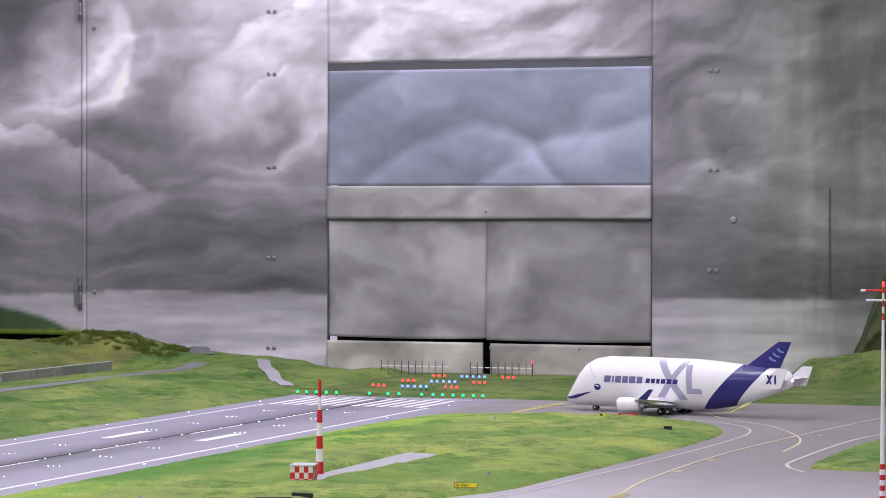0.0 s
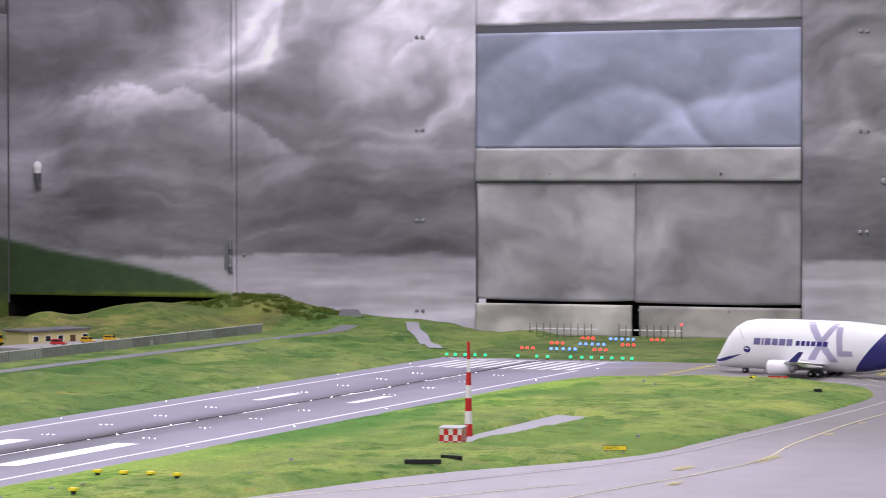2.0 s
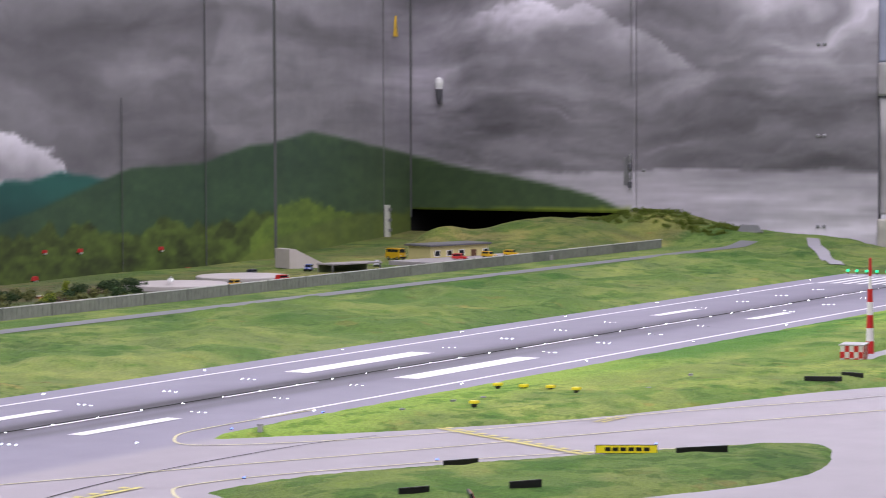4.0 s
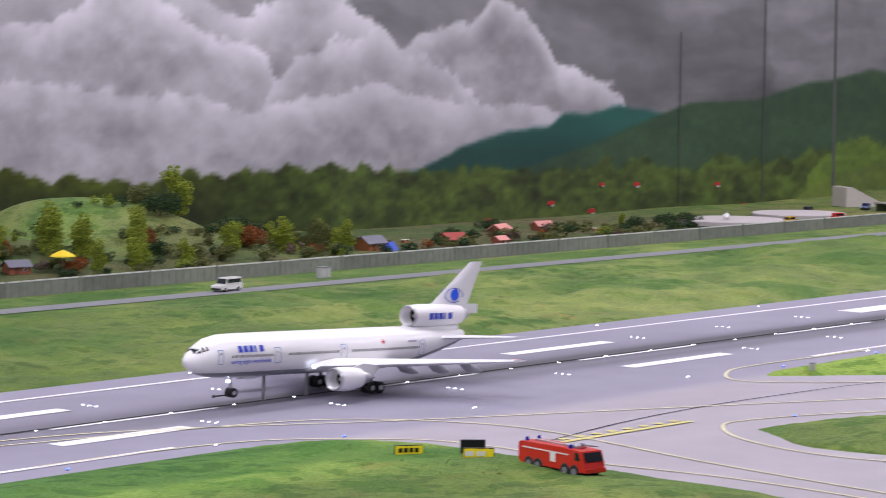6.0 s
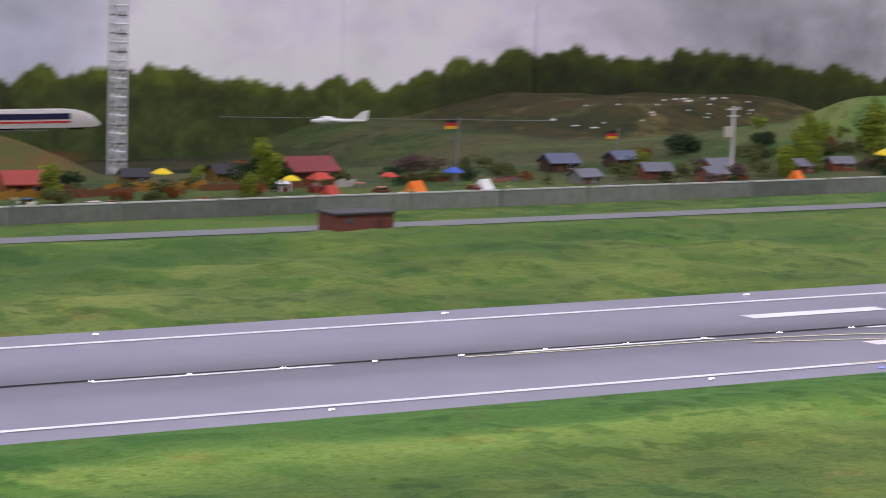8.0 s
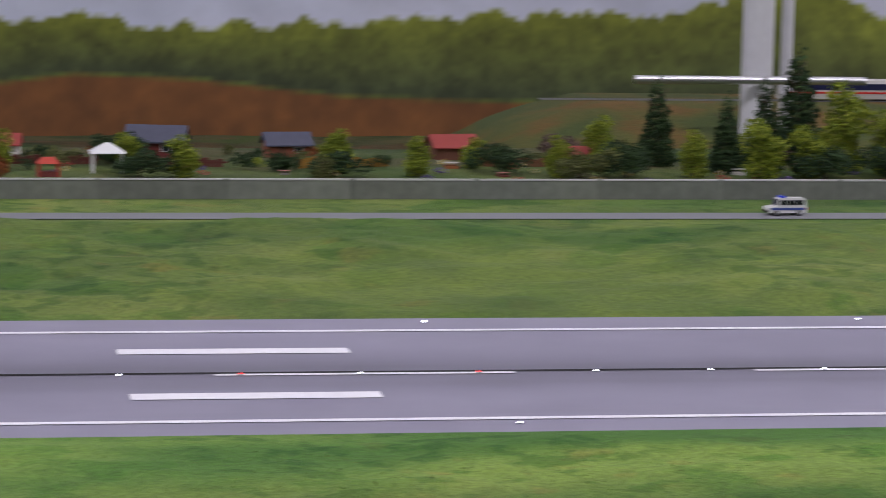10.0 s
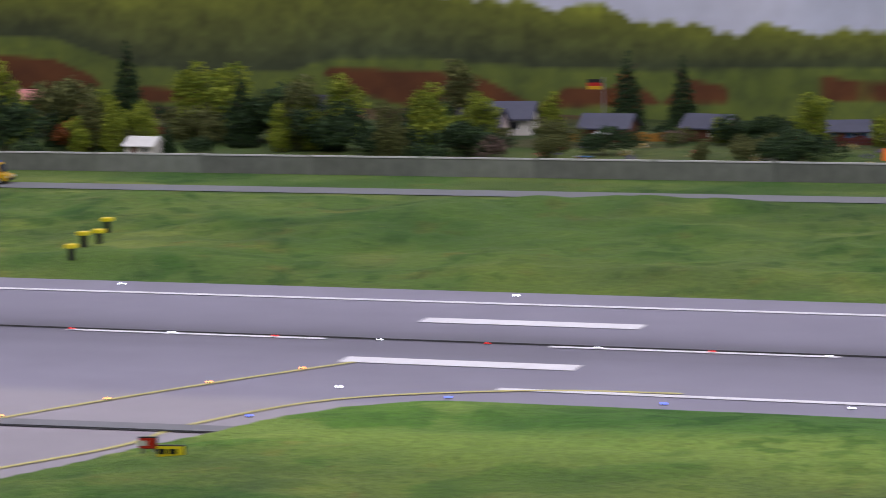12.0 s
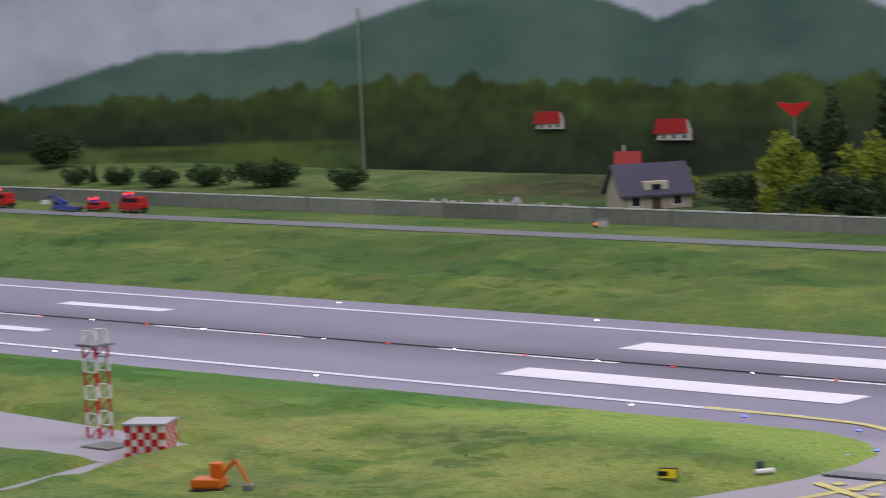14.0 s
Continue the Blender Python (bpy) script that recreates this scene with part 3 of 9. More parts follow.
# the wall with the hatch: four panels round the opening
WX, HY0, HY1, HZ0, HZ1 = 10.05, 2.62, 3.88, -0.06, 1.165
painted_wall("wall_hatch_4", (WX, 5.895), (WX, 4.88), 0.127, 2.62, 0.012, "wall painted with dark storm clouds over a black recess")
painted_wall("wall_hatch_5", (WX, 4.88), (WX, HY1), -0.06, 2.62, 0.012, "wall painted with dark storm clouds")
painted_wall("wall_hatch_2", (WX, HY1), (WX, HY0), HZ1, 2.62, 0.014, "wall painted with dark storm clouds")
painted_wall("wall_hatch_3", (WX, HY0), (WX, 0.4), -0.06, 2.62, 0.014, "wall painted with dark storm clouds")

# ---- ground: pavement, grass, bank ----
NEAR_EDGE, FAR_EDGE, AXIS = 2.870, 3.414, 3.14


def inside_distance(x, y, outline):
    """Distance to a closed outline, positive inside."""
    best, wind = np.full(x.shape, 9.0), np.zeros(x.shape, bool)
    n = len(outline)
    for i in range(n):
        (x0, y0), (x1, y1) = outline[i], outline[(i + 1) % n]
        dx, dy = x1 - x0, y1 - y0
        t = np.clip(((x - x0) * dx + (y - y0) * dy) / (dx * dx + dy * dy + 1e-12), 0, 1)
        best = np.minimum(best, np.hypot(x - x0 - t * dx, y - y0 - t * dy))
        if abs(dy) > 1e-9:
            wind ^= ((y0 > y) != (y1 > y)) & (x < dx * (y - y0) / dy + x0)
    return np.where(wind, best, -best)


def rounded(points, steps=6):
    c = curve([(*p, 0) for p in points + [points[0]]], steps)[:-1]
    return [(p.x, p.y) for p in c]


def grass_colour(x, y):
    """Sown fibre: bright and dull greens, straw patches, dark tufts; display values."""
    big, mid, small = fbm(x * 1.1, y * 1.6, 4, 71), fbm(x * 5.0, y * 6.5, 4, 73), fbm(x * 16, y * 20, 4, 79)
    e = smooth(x, 2.3, 5.0)
    base = np.stack([110 + 20 * e + 40 * (big - 0.5) + 44 * (mid - 0.5) + 30 * (small - 0.5), 134 + 16 * e + 28 * (big - 0.5) + 38 * (mid - 0.5) + 30 * (small - 0.5), 56 + 20 * e + 28 * (big - 0.5) + 16 * (mid - 0.5)], -1)
    lush = (smooth(fbm(x * 3.0 + 7, y * 5, 3, 87), 0.52, 0.60))[..., None] * 0.45
    base = base * (1 - lush) + np.array([78, 122, 44]) * lush
    straw = smooth(mid, 0.60, 0.72)[..., None] * 0.15
    base = base * (1 - straw) + np.array([164, 164, 100]) * straw
    return base * 0.95


# pavement
nx, ny = 360, 260
px, py = np.meshgrid(np.linspace(-7.4, WX - 0.02, nx), np.linspace(0.9, 3.55, ny), indexing="ij")
speck = fbm(px * 3, py * 9, 4, 91)
on_runway = smooth(py, 2.74, 2.80)
streak = (np.exp(-((py - AXIS - 0.012) / 0.050) ** 2) + 0.4 * np.exp(-((py - AXIS + 0.075) / 0.03) ** 2)) * (0.42 + 0.75 * np.exp(-((px - 4.9) / 1.7) ** 2)) * on_runway * (0.7 + 0.6 * fbm(px * 1.2, py * 40, 3, 93))
tone = 0.252 + 0.05 * (speck - 0.5) + 0.075 * (1 - on_runway) - 0.05 * on_runway * np.exp(-((py - AXIS) / 0.16) ** 2)
tone = tone * (1 - 0.75 * np.clip(streak, 0, 1))
warm = 1 - on_runway
worn = warm * smooth(px, 5.6, 6.8)
tone = tone * (1 - 0.36 * worn)
grid_mesh("pavement", np.stack([px, py, 0 * px], -1).reshape(-1, 3), nx, ny, ASPHALT,
          np.stack([tone * (1.02 + 0.03 * warm), tone * 0.965, tone * (1.26 - 0.17 * warm - 0.09 * worn)], -1).reshape(-1, 3))
tagged(bpy.data.objects["pavement"], "grey asphalt runway and taxiways with dark tyre marks", "pavement", kind="structure")

ISLANDS = {
    "mast": [(4.03, 2.765), (4.25, 2.79), (5.5, 2.79), (6.8, 2.79), (7.75, 2.785), (8.08, 2.64), (8.10, 2.2), (7.97, 1.94), (7.68, 1.80), (7.2, 1.77), (6.21, 1.82), (5.74, 1.88), (5.26, 2.14), (4.7, 2.31), (4.34, 2.51)],
    "signs": [(3.48, 2.39), (3.72, 2.34), (4.16, 2.07), (4.42, 1.87), (4.36, 1.76), (4.0, 1.70), (3.5, 1.95), (3.38, 2.2)],
    "lawn": [(3.02, 2.62), (2.95, 2.75), (2.7, 2.79), (1.5, 2.79), (0.3, 2.79), (-0.85, 2.79), (-1.03, 2.765), (-1.12, 2.67), (-1.2, 2.5), (-1.34, 2.2), (-1.6, 1.7), (-1.5, 1.1), (0.5, 1.1), (2.6, 1.1), (2.95, 1.9), (3.0, 2.3)],
    "west": [(-1.92, 2.79), (-1.81, 2.74), (-1.765, 2.63), (-1.79, 2.45), (-1.9, 2.15), (-2.2, 1.6), (-2.6, 1.1), (-5, 1.0), (-7.3, 1.1), (-7.3, 2.0), (-7.3, 2.79), (-5, 2.79), (-3, 2.79)],
    "east": [(6.60, 1.34), (6.84, 1.365), (7.5, 1.35), (7.9, 1.22), (7.6, 1.0), (6.9, 0.98), (6.6, 1.15)],
}
PATHS = [
    ([(5.80, 2.27), (6.62, 2.235), (6.66, 2.355), (6.02, 2.345), (5.84, 2.36)], "grey hard standing on the grass beside the mast"),
    ([(-2.485, 2.325), (-2.62, 2.36), (-3.4, 2.44), (-3.4, 2.30), (-2.72, 2.185), (-2.50, 2.205)], "grey hard standing on the grass beside the lattice mast"),
    ([(-2.535, 2.1995), (-2.505, 2.2025), (-2.475, 2.03), (-2.43, 1.75), (-2.465, 1.75), (-2.507, 2.03)], "narrow grey path across the grass"),
]
ISLAND_LINES = {k: rounded(v) for k, v in ISLANDS.items()}
for key, line in ISLAND_LINES.items():
    xs, ys = [p[0] for p in line], [p[1] for p in line]
    step = 0.014 if key != "west" else 0.02
    nx, ny = int((max(xs) - min(xs) + 0.08) / step) + 1, int((max(ys) - min(ys) + 0.08) / step) + 1
    gx, gy = np.meshgrid(np.linspace(min(xs) - 0.04, max(xs) + 0.04, nx), np.linspace(min(ys) - 0.04, max(ys) + 0.04, ny), indexing="ij")
    d = inside_distance(gx, gy, line) + 0.010 * (fbm(gx * 20, gy * 20, 3, 95) - 0.5)
    lump = fbm(gx * 5, gy * 8, 4, 97)
    gz = np.clip(d * 0.5, -0.006, 0.005) + smooth(d, 0, 0.12) * (0.016 * lump + 0.005 * fbm(gx * 30, gy * 30, 3, 99))
    for shape, _ in PATHS:
        gz = gz * smooth(-inside_distance(gx, gy, shape), -0.008, 0.02) - 0.002 * smooth(inside_distance(gx, gy, shape), -0.01, 0.0)
    # mown and plainer along the runway
    col = grass_colour(gx, gy)
    plain = (smooth(gy, 2.36, 2.56) if key == "lawn" else smooth(gy, 2.52, 2.66))[..., None] * 0.85
    mow = smooth(fbm(gx * 1.5, gy * 4, 3, 101), 0.36, 0.60)
    soft = np.stack([74 + 62 * mow, 122 + 44 * mow, 44 + 26 * mow], -1)
    col = col * (1 - plain) + soft * plain
    col = col * np.array({"west": (1.10, 1.06, 1.12), "mast": (1.08, 1.07, 1.02)}.get(key, (1.0, 1.0, 1.0)))
    ob = grid_mesh("grass_island", np.stack([gx, gy, gz], -1).reshape(-1, 3), nx, ny, GRASS, to_linear(col).reshape(-1, 3), keep=(d > -0.02).ravel())
    tagged(ob, "uneven green model grass with straw-coloured patches beside the pavement", "grass", kind="stuff")


def land(x, y):
    """Height of the land behind the runway and beyond its end."""
    z = -0.004 + 0.007 * smooth(y, 3.48, 3.53) + 0.030 * smooth(y, 3.56, 4.15)
    bumps = smooth(y, 3.50, 3.60) * smooth(4.19 - y, 0, 0.12)
    z = z + bumps * (np.maximum(0.050 * (fbm(x * 3.6, y * 5, 5, 103, 0.55) - 0.36), -0.0015) + 0.009 * fbm(x * 20, y * 20, 3, 105))
    back = smooth(y, 4.5, 4.7)
    z = z + back * (0.012 * fbm(x * 2.5, y * 2.5, 4, 107))
    # hill by the hatch wall
    z = z + 0.125 * smooth(y, 4.46, 4.95) * smooth(x + 0.35 * (5.0 - y), 8.65, 9.95) * smooth(5.40 - y, 0, 0.35) * (1 - 0.42 * smooth(x, 9.3, 9.8)) * (0.8 + 0.4 * fbm(x * 2.3, y * 2.3, 3, 109))
    z = z + smooth(x, 8.2, 8.8) * smooth(y, 4.85, 5.05) * smooth(5.5 - y, 0, 0.3) * (0.040 * (fbm(x * 4.5, y * 4.5, 4, 135) - 0.42))
    z = z + 0.055 * np.exp(-((x - 9.0) / 0.13) ** 2 - ((y - 5.15) / 0.10) ** 2)
    # wooded knoll and the gardens' mounds
    z = z + 0.124 * np.exp(-((x - 4.74) / 0.22) ** 4 - ((y - 5.25) / 0.33) ** 2) + 0.075 * np.exp(-((x - 4.22) / 0.26) ** 2 - ((y - 5.1) / 0.3) ** 2)
    z = z + 0.030 * smooth(y, 4.7, 4.9) * np.exp(-((x - 4.6) / 0.6) ** 2) * (fbm(x * 3.2, y * 3.2, 3, 121) - 0.3)
    z = z + 0.072 * smooth(x, 3.90, 4.32) * smooth(4.98 - x, 0, 0.18) * smooth(y, 5.55, 5.88) * (0.85 + 0.3 * fbm(x * 7, y * 7, 4, 145))
    z = z + 0.025 * smooth(y, 4.85, 5.7) * smooth(-1.5 - x, 0, 0.8) * smooth(x, -4.1, -3.4)
    z = z + 0.125 * np.exp(-((x + 3.44) / 0.17) ** 2 - ((y - 5.55) / 0.25) ** 2) + 0.120 * np.exp(-((x + 3.05) / 0.15) ** 2 - ((y - 5.55) / 0.25) ** 2)
    z = z + 0.02 * smooth(y, 4.8, 5.1) * smooth(-3.6 - x, 0, 0.6)
    # the bank rises against the wall beside the hatch
    bank = np.interp(y, [3.80, 3.86, 3.96, 4.10, 4.28, 4.40, 4.55, 4.66, 4.84, 4.90, 5.2], [0.0, 0.010, 0.042, 0.060, 0.070, 0.082, 0.108, 0.138, 0.142, 0.10, 0.0])
    bank = bank * smooth(x, 9.25, 9.92) * (0.9 + 0.2 * fbm(x * 6, y * 6, 3, 141))
    z = np.where(bank > 0.002, np.maximum(z, bank), z)
    # the land falls away towards the painted fields in the west
    z = z - 0.085 * smooth(y, 5.1, 5.9) * smooth(3.75 - x, 0, 0.4)
    return z


xs = np.arange(-7.5, WX, 0.022)
ys = np.concatenate([np.arange(3.478, 4.5, 0.016), np.arange(4.5, 6.35, 0.03)])
bx, by = np.meshgrid(xs, ys, indexing="ij")
bz = land(bx, by)
bcol = grass_colour(bx, by)
garden = smooth(by, 4.46, 4.56)[..., None]
dirt = smooth(fbm(bx * 4.2, by * 6.3, 4, 111), 0.46, 0.56)[..., None] * garden * 0.55
bcol = bcol * (1 - 0.34 * garden) * (1 - 0.05 * (1 - garden))
# darker patches that paint shaded hollows into the bank's grass
hollow_shade = (smooth(fbm(bx * 3.4 + 3, by * 8, 4, 137), 0.50, 0.60) * smooth(by, 3.7, 3.85) * (1 - garden[..., 0]))[..., None]
bcol = bcol * (1 - hollow_shade * np.array([0.16, 0.09, 0.18]))
ploughed = (smooth(fbm(bx * 1.3 + 4, by * 5, 3, 117), 0.53, 0.58) * smooth(by, 5.25, 5.4) * smooth(2.0 - bx, 0, 0.4) * smooth(bx, -3.7, -3.4) * 0.6)[..., None]
bcol = bcol * (1 - ploughed) + np.array([96, 54, 32]) * ploughed
knoll = (np.exp(-((bx - 4.6) / 0.5) ** 2 - ((by - 5.2) / 0.4) ** 2))[..., None]
dirt = dirt * (1 - 0.9 * knoll)
bcol = bcol * (1 + 0.62 * knoll * garden)
east = (smooth(bx, 6.6, 7.4) * garden[..., 0])[..., None]
dirt = dirt * (1 - 0.6 * east)
bcol = bcol * (1 + 0.46 * east * np.array([1.15, 0.85, 0.8]) * (0.35 + fbm(bx * 6, by * 6, 3, 119)[..., None]))
mounds = (np.exp(-((bx + 3.25) / 0.42) ** 4 - ((by - 5.6) / 0.4) ** 4))[..., None]
bcol = bcol * (1 + 0.45 * mounds)
dirt = dirt * (1 - 0.75 * mounds)
deep = (smooth(by, 5.15, 5.35) * smooth(3.6 - bx, 0, 0.3) * smooth(bx, 1.9, 2.4))[..., None]
bcol = bcol * (1 - 0.45 * deep)
lawn = (smooth(-4.25 - bx, 0, 0.2) * smooth(by, 4.6, 4.75))[..., None]
dirt = dirt * (1 - lawn)
bcol = bcol * (1 - lawn) + (np.array([106, 124, 66]) + 26 * (fbm(bx * 1.5, by * 6, 3, 123)[..., None] - 0.5)) * lawn
strip = (smooth(by, 4.47, 4.5) * smooth(4.88 - by, 0, 0.06) * smooth(3.5 - bx, 0, 0.3))[..., None] * 0.75
dirt = dirt * (1 - strip)
bcol = bcol * (1 - strip) + grass_colour(bx, by) * 0.86 * strip
brown = (smooth(bx, 3.88, 4.0) * smooth(5.1 - bx, 0, 0.1) * smooth(by, 5.52, 5.66))[..., None] * 0.9
fleck = smooth(fbm(bx * 16, by * 16, 3, 125), 0.60, 0.66)[..., None]
bcol = bcol * (1 - brown) + (np.array([66, 58, 20]) * (1 - 0.6 * fleck) + np.array([120, 112, 70]) * 0.6 * fleck) * brown
dirt = dirt * (1 - brown)
bcol = bcol * (1 - dirt) + np.array([98, 84, 58]) * dirt
grid_mesh("ground", np.stack([bx, by, bz], -1).reshape(-1, 3), len(xs), len(ys), GRASS, to_linear(bcol).reshape(-1, 3))
tagged(bpy.data.objects["ground"], "grassy bank and hilly garden land behind the runway", "ground", kind="structure")

# grass beyond the runway's end
ex, ey = np.meshgrid(np.arange(8.72, WX, 0.02), np.arange(0.95, 3.54, 0.02), indexing="ij")
ed = np.minimum(ex - 8.80 - 0.10 * smooth(2.6 - ey, 0, 0.5), 3.60 - ey) + 0.012 * (fbm(ex * 14, ey * 14, 3, 113) - 0.5)
ez = np.clip(ed * 0.4, -0.006, 0.006) + 0.008 * smooth(ed, 0, 0.2) * fbm(ex * 6, ey * 6, 4, 115) + (0.088 * smooth(2.12 - ey, 0, 0.13) + 0.04 * smooth(1.98 - ey, 0, 0.3)) * smooth(ex, 9.5, 9.92) * (0.8 + 0.4 * fbm(ex * 7, ey * 7, 3, 127))
grid_mesh("grass_field", np.stack([ex, ey, ez], -1).reshape(-1, 3), ex.shape[0], ex.shape[1], GRASS, to_linear(grass_colour(ex, ey) * 0.85).reshape(-1, 3), keep=(ed > -0.03).ravel())
tagged(bpy.data.objects["grass_field"], "darker green grass beyond the runway threshold", "grass", kind="stuff")

# mossy cliff against the wall beside the end of the grass
cy, cz = np.meshgrid(np.linspace(1.90, 0.95, 80), np.linspace(0, 1, 50), indexing="ij")
top = np.interp(cy, [0.95, 1.4, 1.62, 1.76, 1.82, 1.86, 1.90], [0.62, 0.60, 0.56, 0.41, 0.25, 0.14, 0.08])
cx = WX + 0.01 - (0.10 + 0.10 * (fbm(cy * 9, cz * 4, 4, 129) - 0.4)) * smooth(1.91 - cy, 0, 0.1) * (1 - 0.8 * cz ** 3)
ccol = np.stack([44 + 44 * fbm(cy * 12, cz * 6, 4, 131), 54 + 44 * fbm(cy * 12, cz * 6, 4, 131), 30 + 30 * fbm(cy * 5, cz * 3, 4, 133)], -1)
grid_mesh("cliff", np.stack([cx, cy, 0.02 + cz * top], -1).reshape(-1, 3), 80, 50, GRASS, to_linear(ccol).reshape(-1, 3))
tagged(bpy.data.objects["cliff"], "dark mossy model cliff against the painted wall", "cliff", kind="structure")

# service road along the fence
rx = np.arange(-6.6, 9.75, 0.05)
bm = bmesh.new()
rows = [[bm.verts.new((x, 4.245 + o, float(land(np.array(x), np.array(4.245 + o))) + 0.0012)) for o in (-0.036, 0, 0.036)] for x in rx]
for a, b in zip(rows, rows[1:]):
    for i in (0, 1):
        bm.faces.new((a[i], b[i], b[i + 1], a[i + 1]))
ROAD = paint("road_grey", (0.185, 0.19, 0.205, 1), 0.7, grain=0.08, scale=12)
tagged(part("road", bm, ROAD), "narrow grey service road along the airfield fence", "road", kind="structure")

# ---- room round the layout ----
ROOM = paint("room_wall", (0.32, 0.31, 0.33, 1), 0.8, scale=4)
tagged(part("floor", box(20, 12, 0.1, (1, 0.5, -1.1)), ROOM), "plain dark floor of the exhibition hall", "floor", kind="structure")
tagged(part("ceiling", box(20, 12, 0.1, (1, 1.0, 2.62)), ROOM), "plain ceiling of the exhibition hall", "ceiling", kind="structure")
tagged(part("wall_south", box(20, 0.1, 3.7, (1, -4.0, -1.05)), ROOM), "plain wall behind the visitors", "wall", kind="structure")
tagged(part("layout_edge", box(17.6, 0.05, 1.0, (1.25, 0.88, -1.0)), ROOM), "plain front edge of the model layout", "panel", kind="structure")

# ---- runway and taxiway markings ----
MARK_Z = 0.0008


def marking(name, bm, material, label):
    return tagged(part(name, bm, material), label, "marking", kind="structure")


marking("edge_line", quadstrip([(4.35, NEAR_EDGE), (8.3, NEAR_EDGE)], 0.013, MARK_Z), WHITE_LINE, "white runway edge line")
marking("edge_line", quadstrip([(-0.95, NEAR_EDGE), (2.75, NEAR_EDGE)], 0.013, MARK_Z), WHITE_LINE, "white runway edge line")
marking("edge_line", quadstrip([(-7.2, NEAR_EDGE), (-2.0, NEAR_EDGE)], 0.013, MARK_Z), WHITE_LINE, "white runway edge line")
marking("edge_line", quadstrip([(-7.2, FAR_EDGE), (8.3, FAR_EDGE)], 0.013, MARK_Z), WHITE_LINE, "white runway edge line")
marking("guide_slot", quadstrip([(-7.2, AXIS), (8.9, AXIS)], 0.009, 0.0006), DARK, "narrow black guide slot along the runway")
for x0, x1, wide in ((6.87, 7.13, 0.032), (5.10, 5.64, 0.060), (3.97, 4.27, 0.034), (2.65, 2.91, 0.034), (0.17, 0.44, 0.034), (-1.18, -0.90, 0.034), (-2.58, -2.01, 0.070), (-3.85, -3.58, 0.034)):
    for y in (3.005, 3.278):
        marking("touchdown_bar", quadstrip([(x0, y), (x1, y)], wide, MARK_Z), WHITE_LINE, "broad white touchdown bar painted on the runway")
for i in range(24):
    x0 = 8.05 - i * 0.62
    marking("centre_dash", quadstrip([(x0, AXIS - 0.012), (x0 - 0.34, AXIS - 0.012)], 0.010, MARK_Z), WHITE_LINE, "white dash beside the guide slot")
for i in range(12):
    y = 2.905 + i * 0.043 + (0.018 if i > 5 else 0)
    marking("threshold_stripe", quadstrip([(8.30, y), (8.66, y)], 0.022, MARK_Z), WHITE_LINE, "white stripe of the runway threshold")
marking("threshold_bar", quadstrip([(8.70, 2.86), (8.70, 3.45)], 0.02, MARK_Z), WHITE_LINE, "white bar across the runway's end")


def painted_path(points, material=TAXI_PALE, width=0.0058, z=0.0010, label="yellow taxi line"):
    c = [(p.x, p.y) for p in curve([(*p, 0) for p in points])]
    return marking("taxi_line", quadstrip(c, width, z), material, label)


painted_path([(4.51, 2.853), (4.16, 2.862), (4.03, 2.835), (3.95, 2.74), (4.10, 2.58), (4.36, 2.43), (4.75, 2.26), (5.12, 2.055)])
painted_path([(5.12, 2.055), (5.71, 1.83), (6.3, 1.765), (7.3, 1.71), (7.75, 1.74), (8.02, 1.9), (8.14, 2.15), (8.16, 2.5)], GREY_LINE, 0.007, label="pale taxiway edge line")
painted_path([(4.45, 1.83), (4.16, 2.13), (3.76, 2.38), (3.55, 2.46), (3.46, 2.44), (3.37, 2.33), (3.33, 2.15), (3.4, 1.9)])
painted_path([(2.05, 3.118), (2.63, 3.09), (2.91, 2.99), (3.18, 2.83), (3.67, 2.585), (4.10, 2.365), (4.51, 2.17), (5.2, 1.8)])
painted_path([(2.5, 3.075), (2.91, 2.985), (3.11, 2.915), (3.22, 2.77), (3.245, 2.60), (3.16, 2.25), (3.1, 1.9)])
painted_path([(2.5, 2.873), (2.68, 2.868), (2.89, 2.83), (3.04, 2.69), (3.07, 2.56), (3.05, 2.37), (3.07, 2.15), (3.05, 1.9)])
painted_path([(3.18, 2.54), (3.40, 2.58), (3.63, 2.60), (3.85, 2.595), (4.04, 2.58), (4.21, 2.54)], DARK, 0.003, 0.0008, "thin dark cable joint across the taxiway")
painted_path([(8.20, 3.12), (8.42, 2.9), (8.52, 2.55), (8.45, 2.1), (8.15, 1.9), (7.92, 1.72), (7.60, 1.58), (7.35, 1.52), (7.05, 1.50)])
painted_path([(4.9, 1.75), (5.68, 1.60), (6.18, 1.625), (6.85, 1.63), (7.55, 1.58), (8.24, 1.50), (9.0, 1.4)])
painted_path([(6.5, 1.33), (6.64, 1.40), (6.84, 1.42), (7.56, 1.40), (7.95, 1.3)], GREY_LINE, 0.010, label="pale taxiway edge line")
painted_path([(-1.16, 2.99), (-1.28, 2.82), (-1.41, 2.61), (-1.60, 2.25), (-1.9, 1.7)], TAXI_YELLOW, 0.007)
painted_path([(-0.75, 2.885), (-0.91, 2.868), (-1.10, 2.78), (-1.20, 2.62), (-1.23, 2.5), (-1.37, 2.27), (-1.7, 1.7)], TAXI_YELLOW, 0.007)
painted_path([(-2.15, 2.874), (-2.01, 2.868), (-1.88, 2.85), (-1.76, 2.77), (-1.69, 2.66), (-1.69, 2.5), (-1.80, 2.2), (-2.1, 1.7)], TAXI_YELLOW, 0.012)


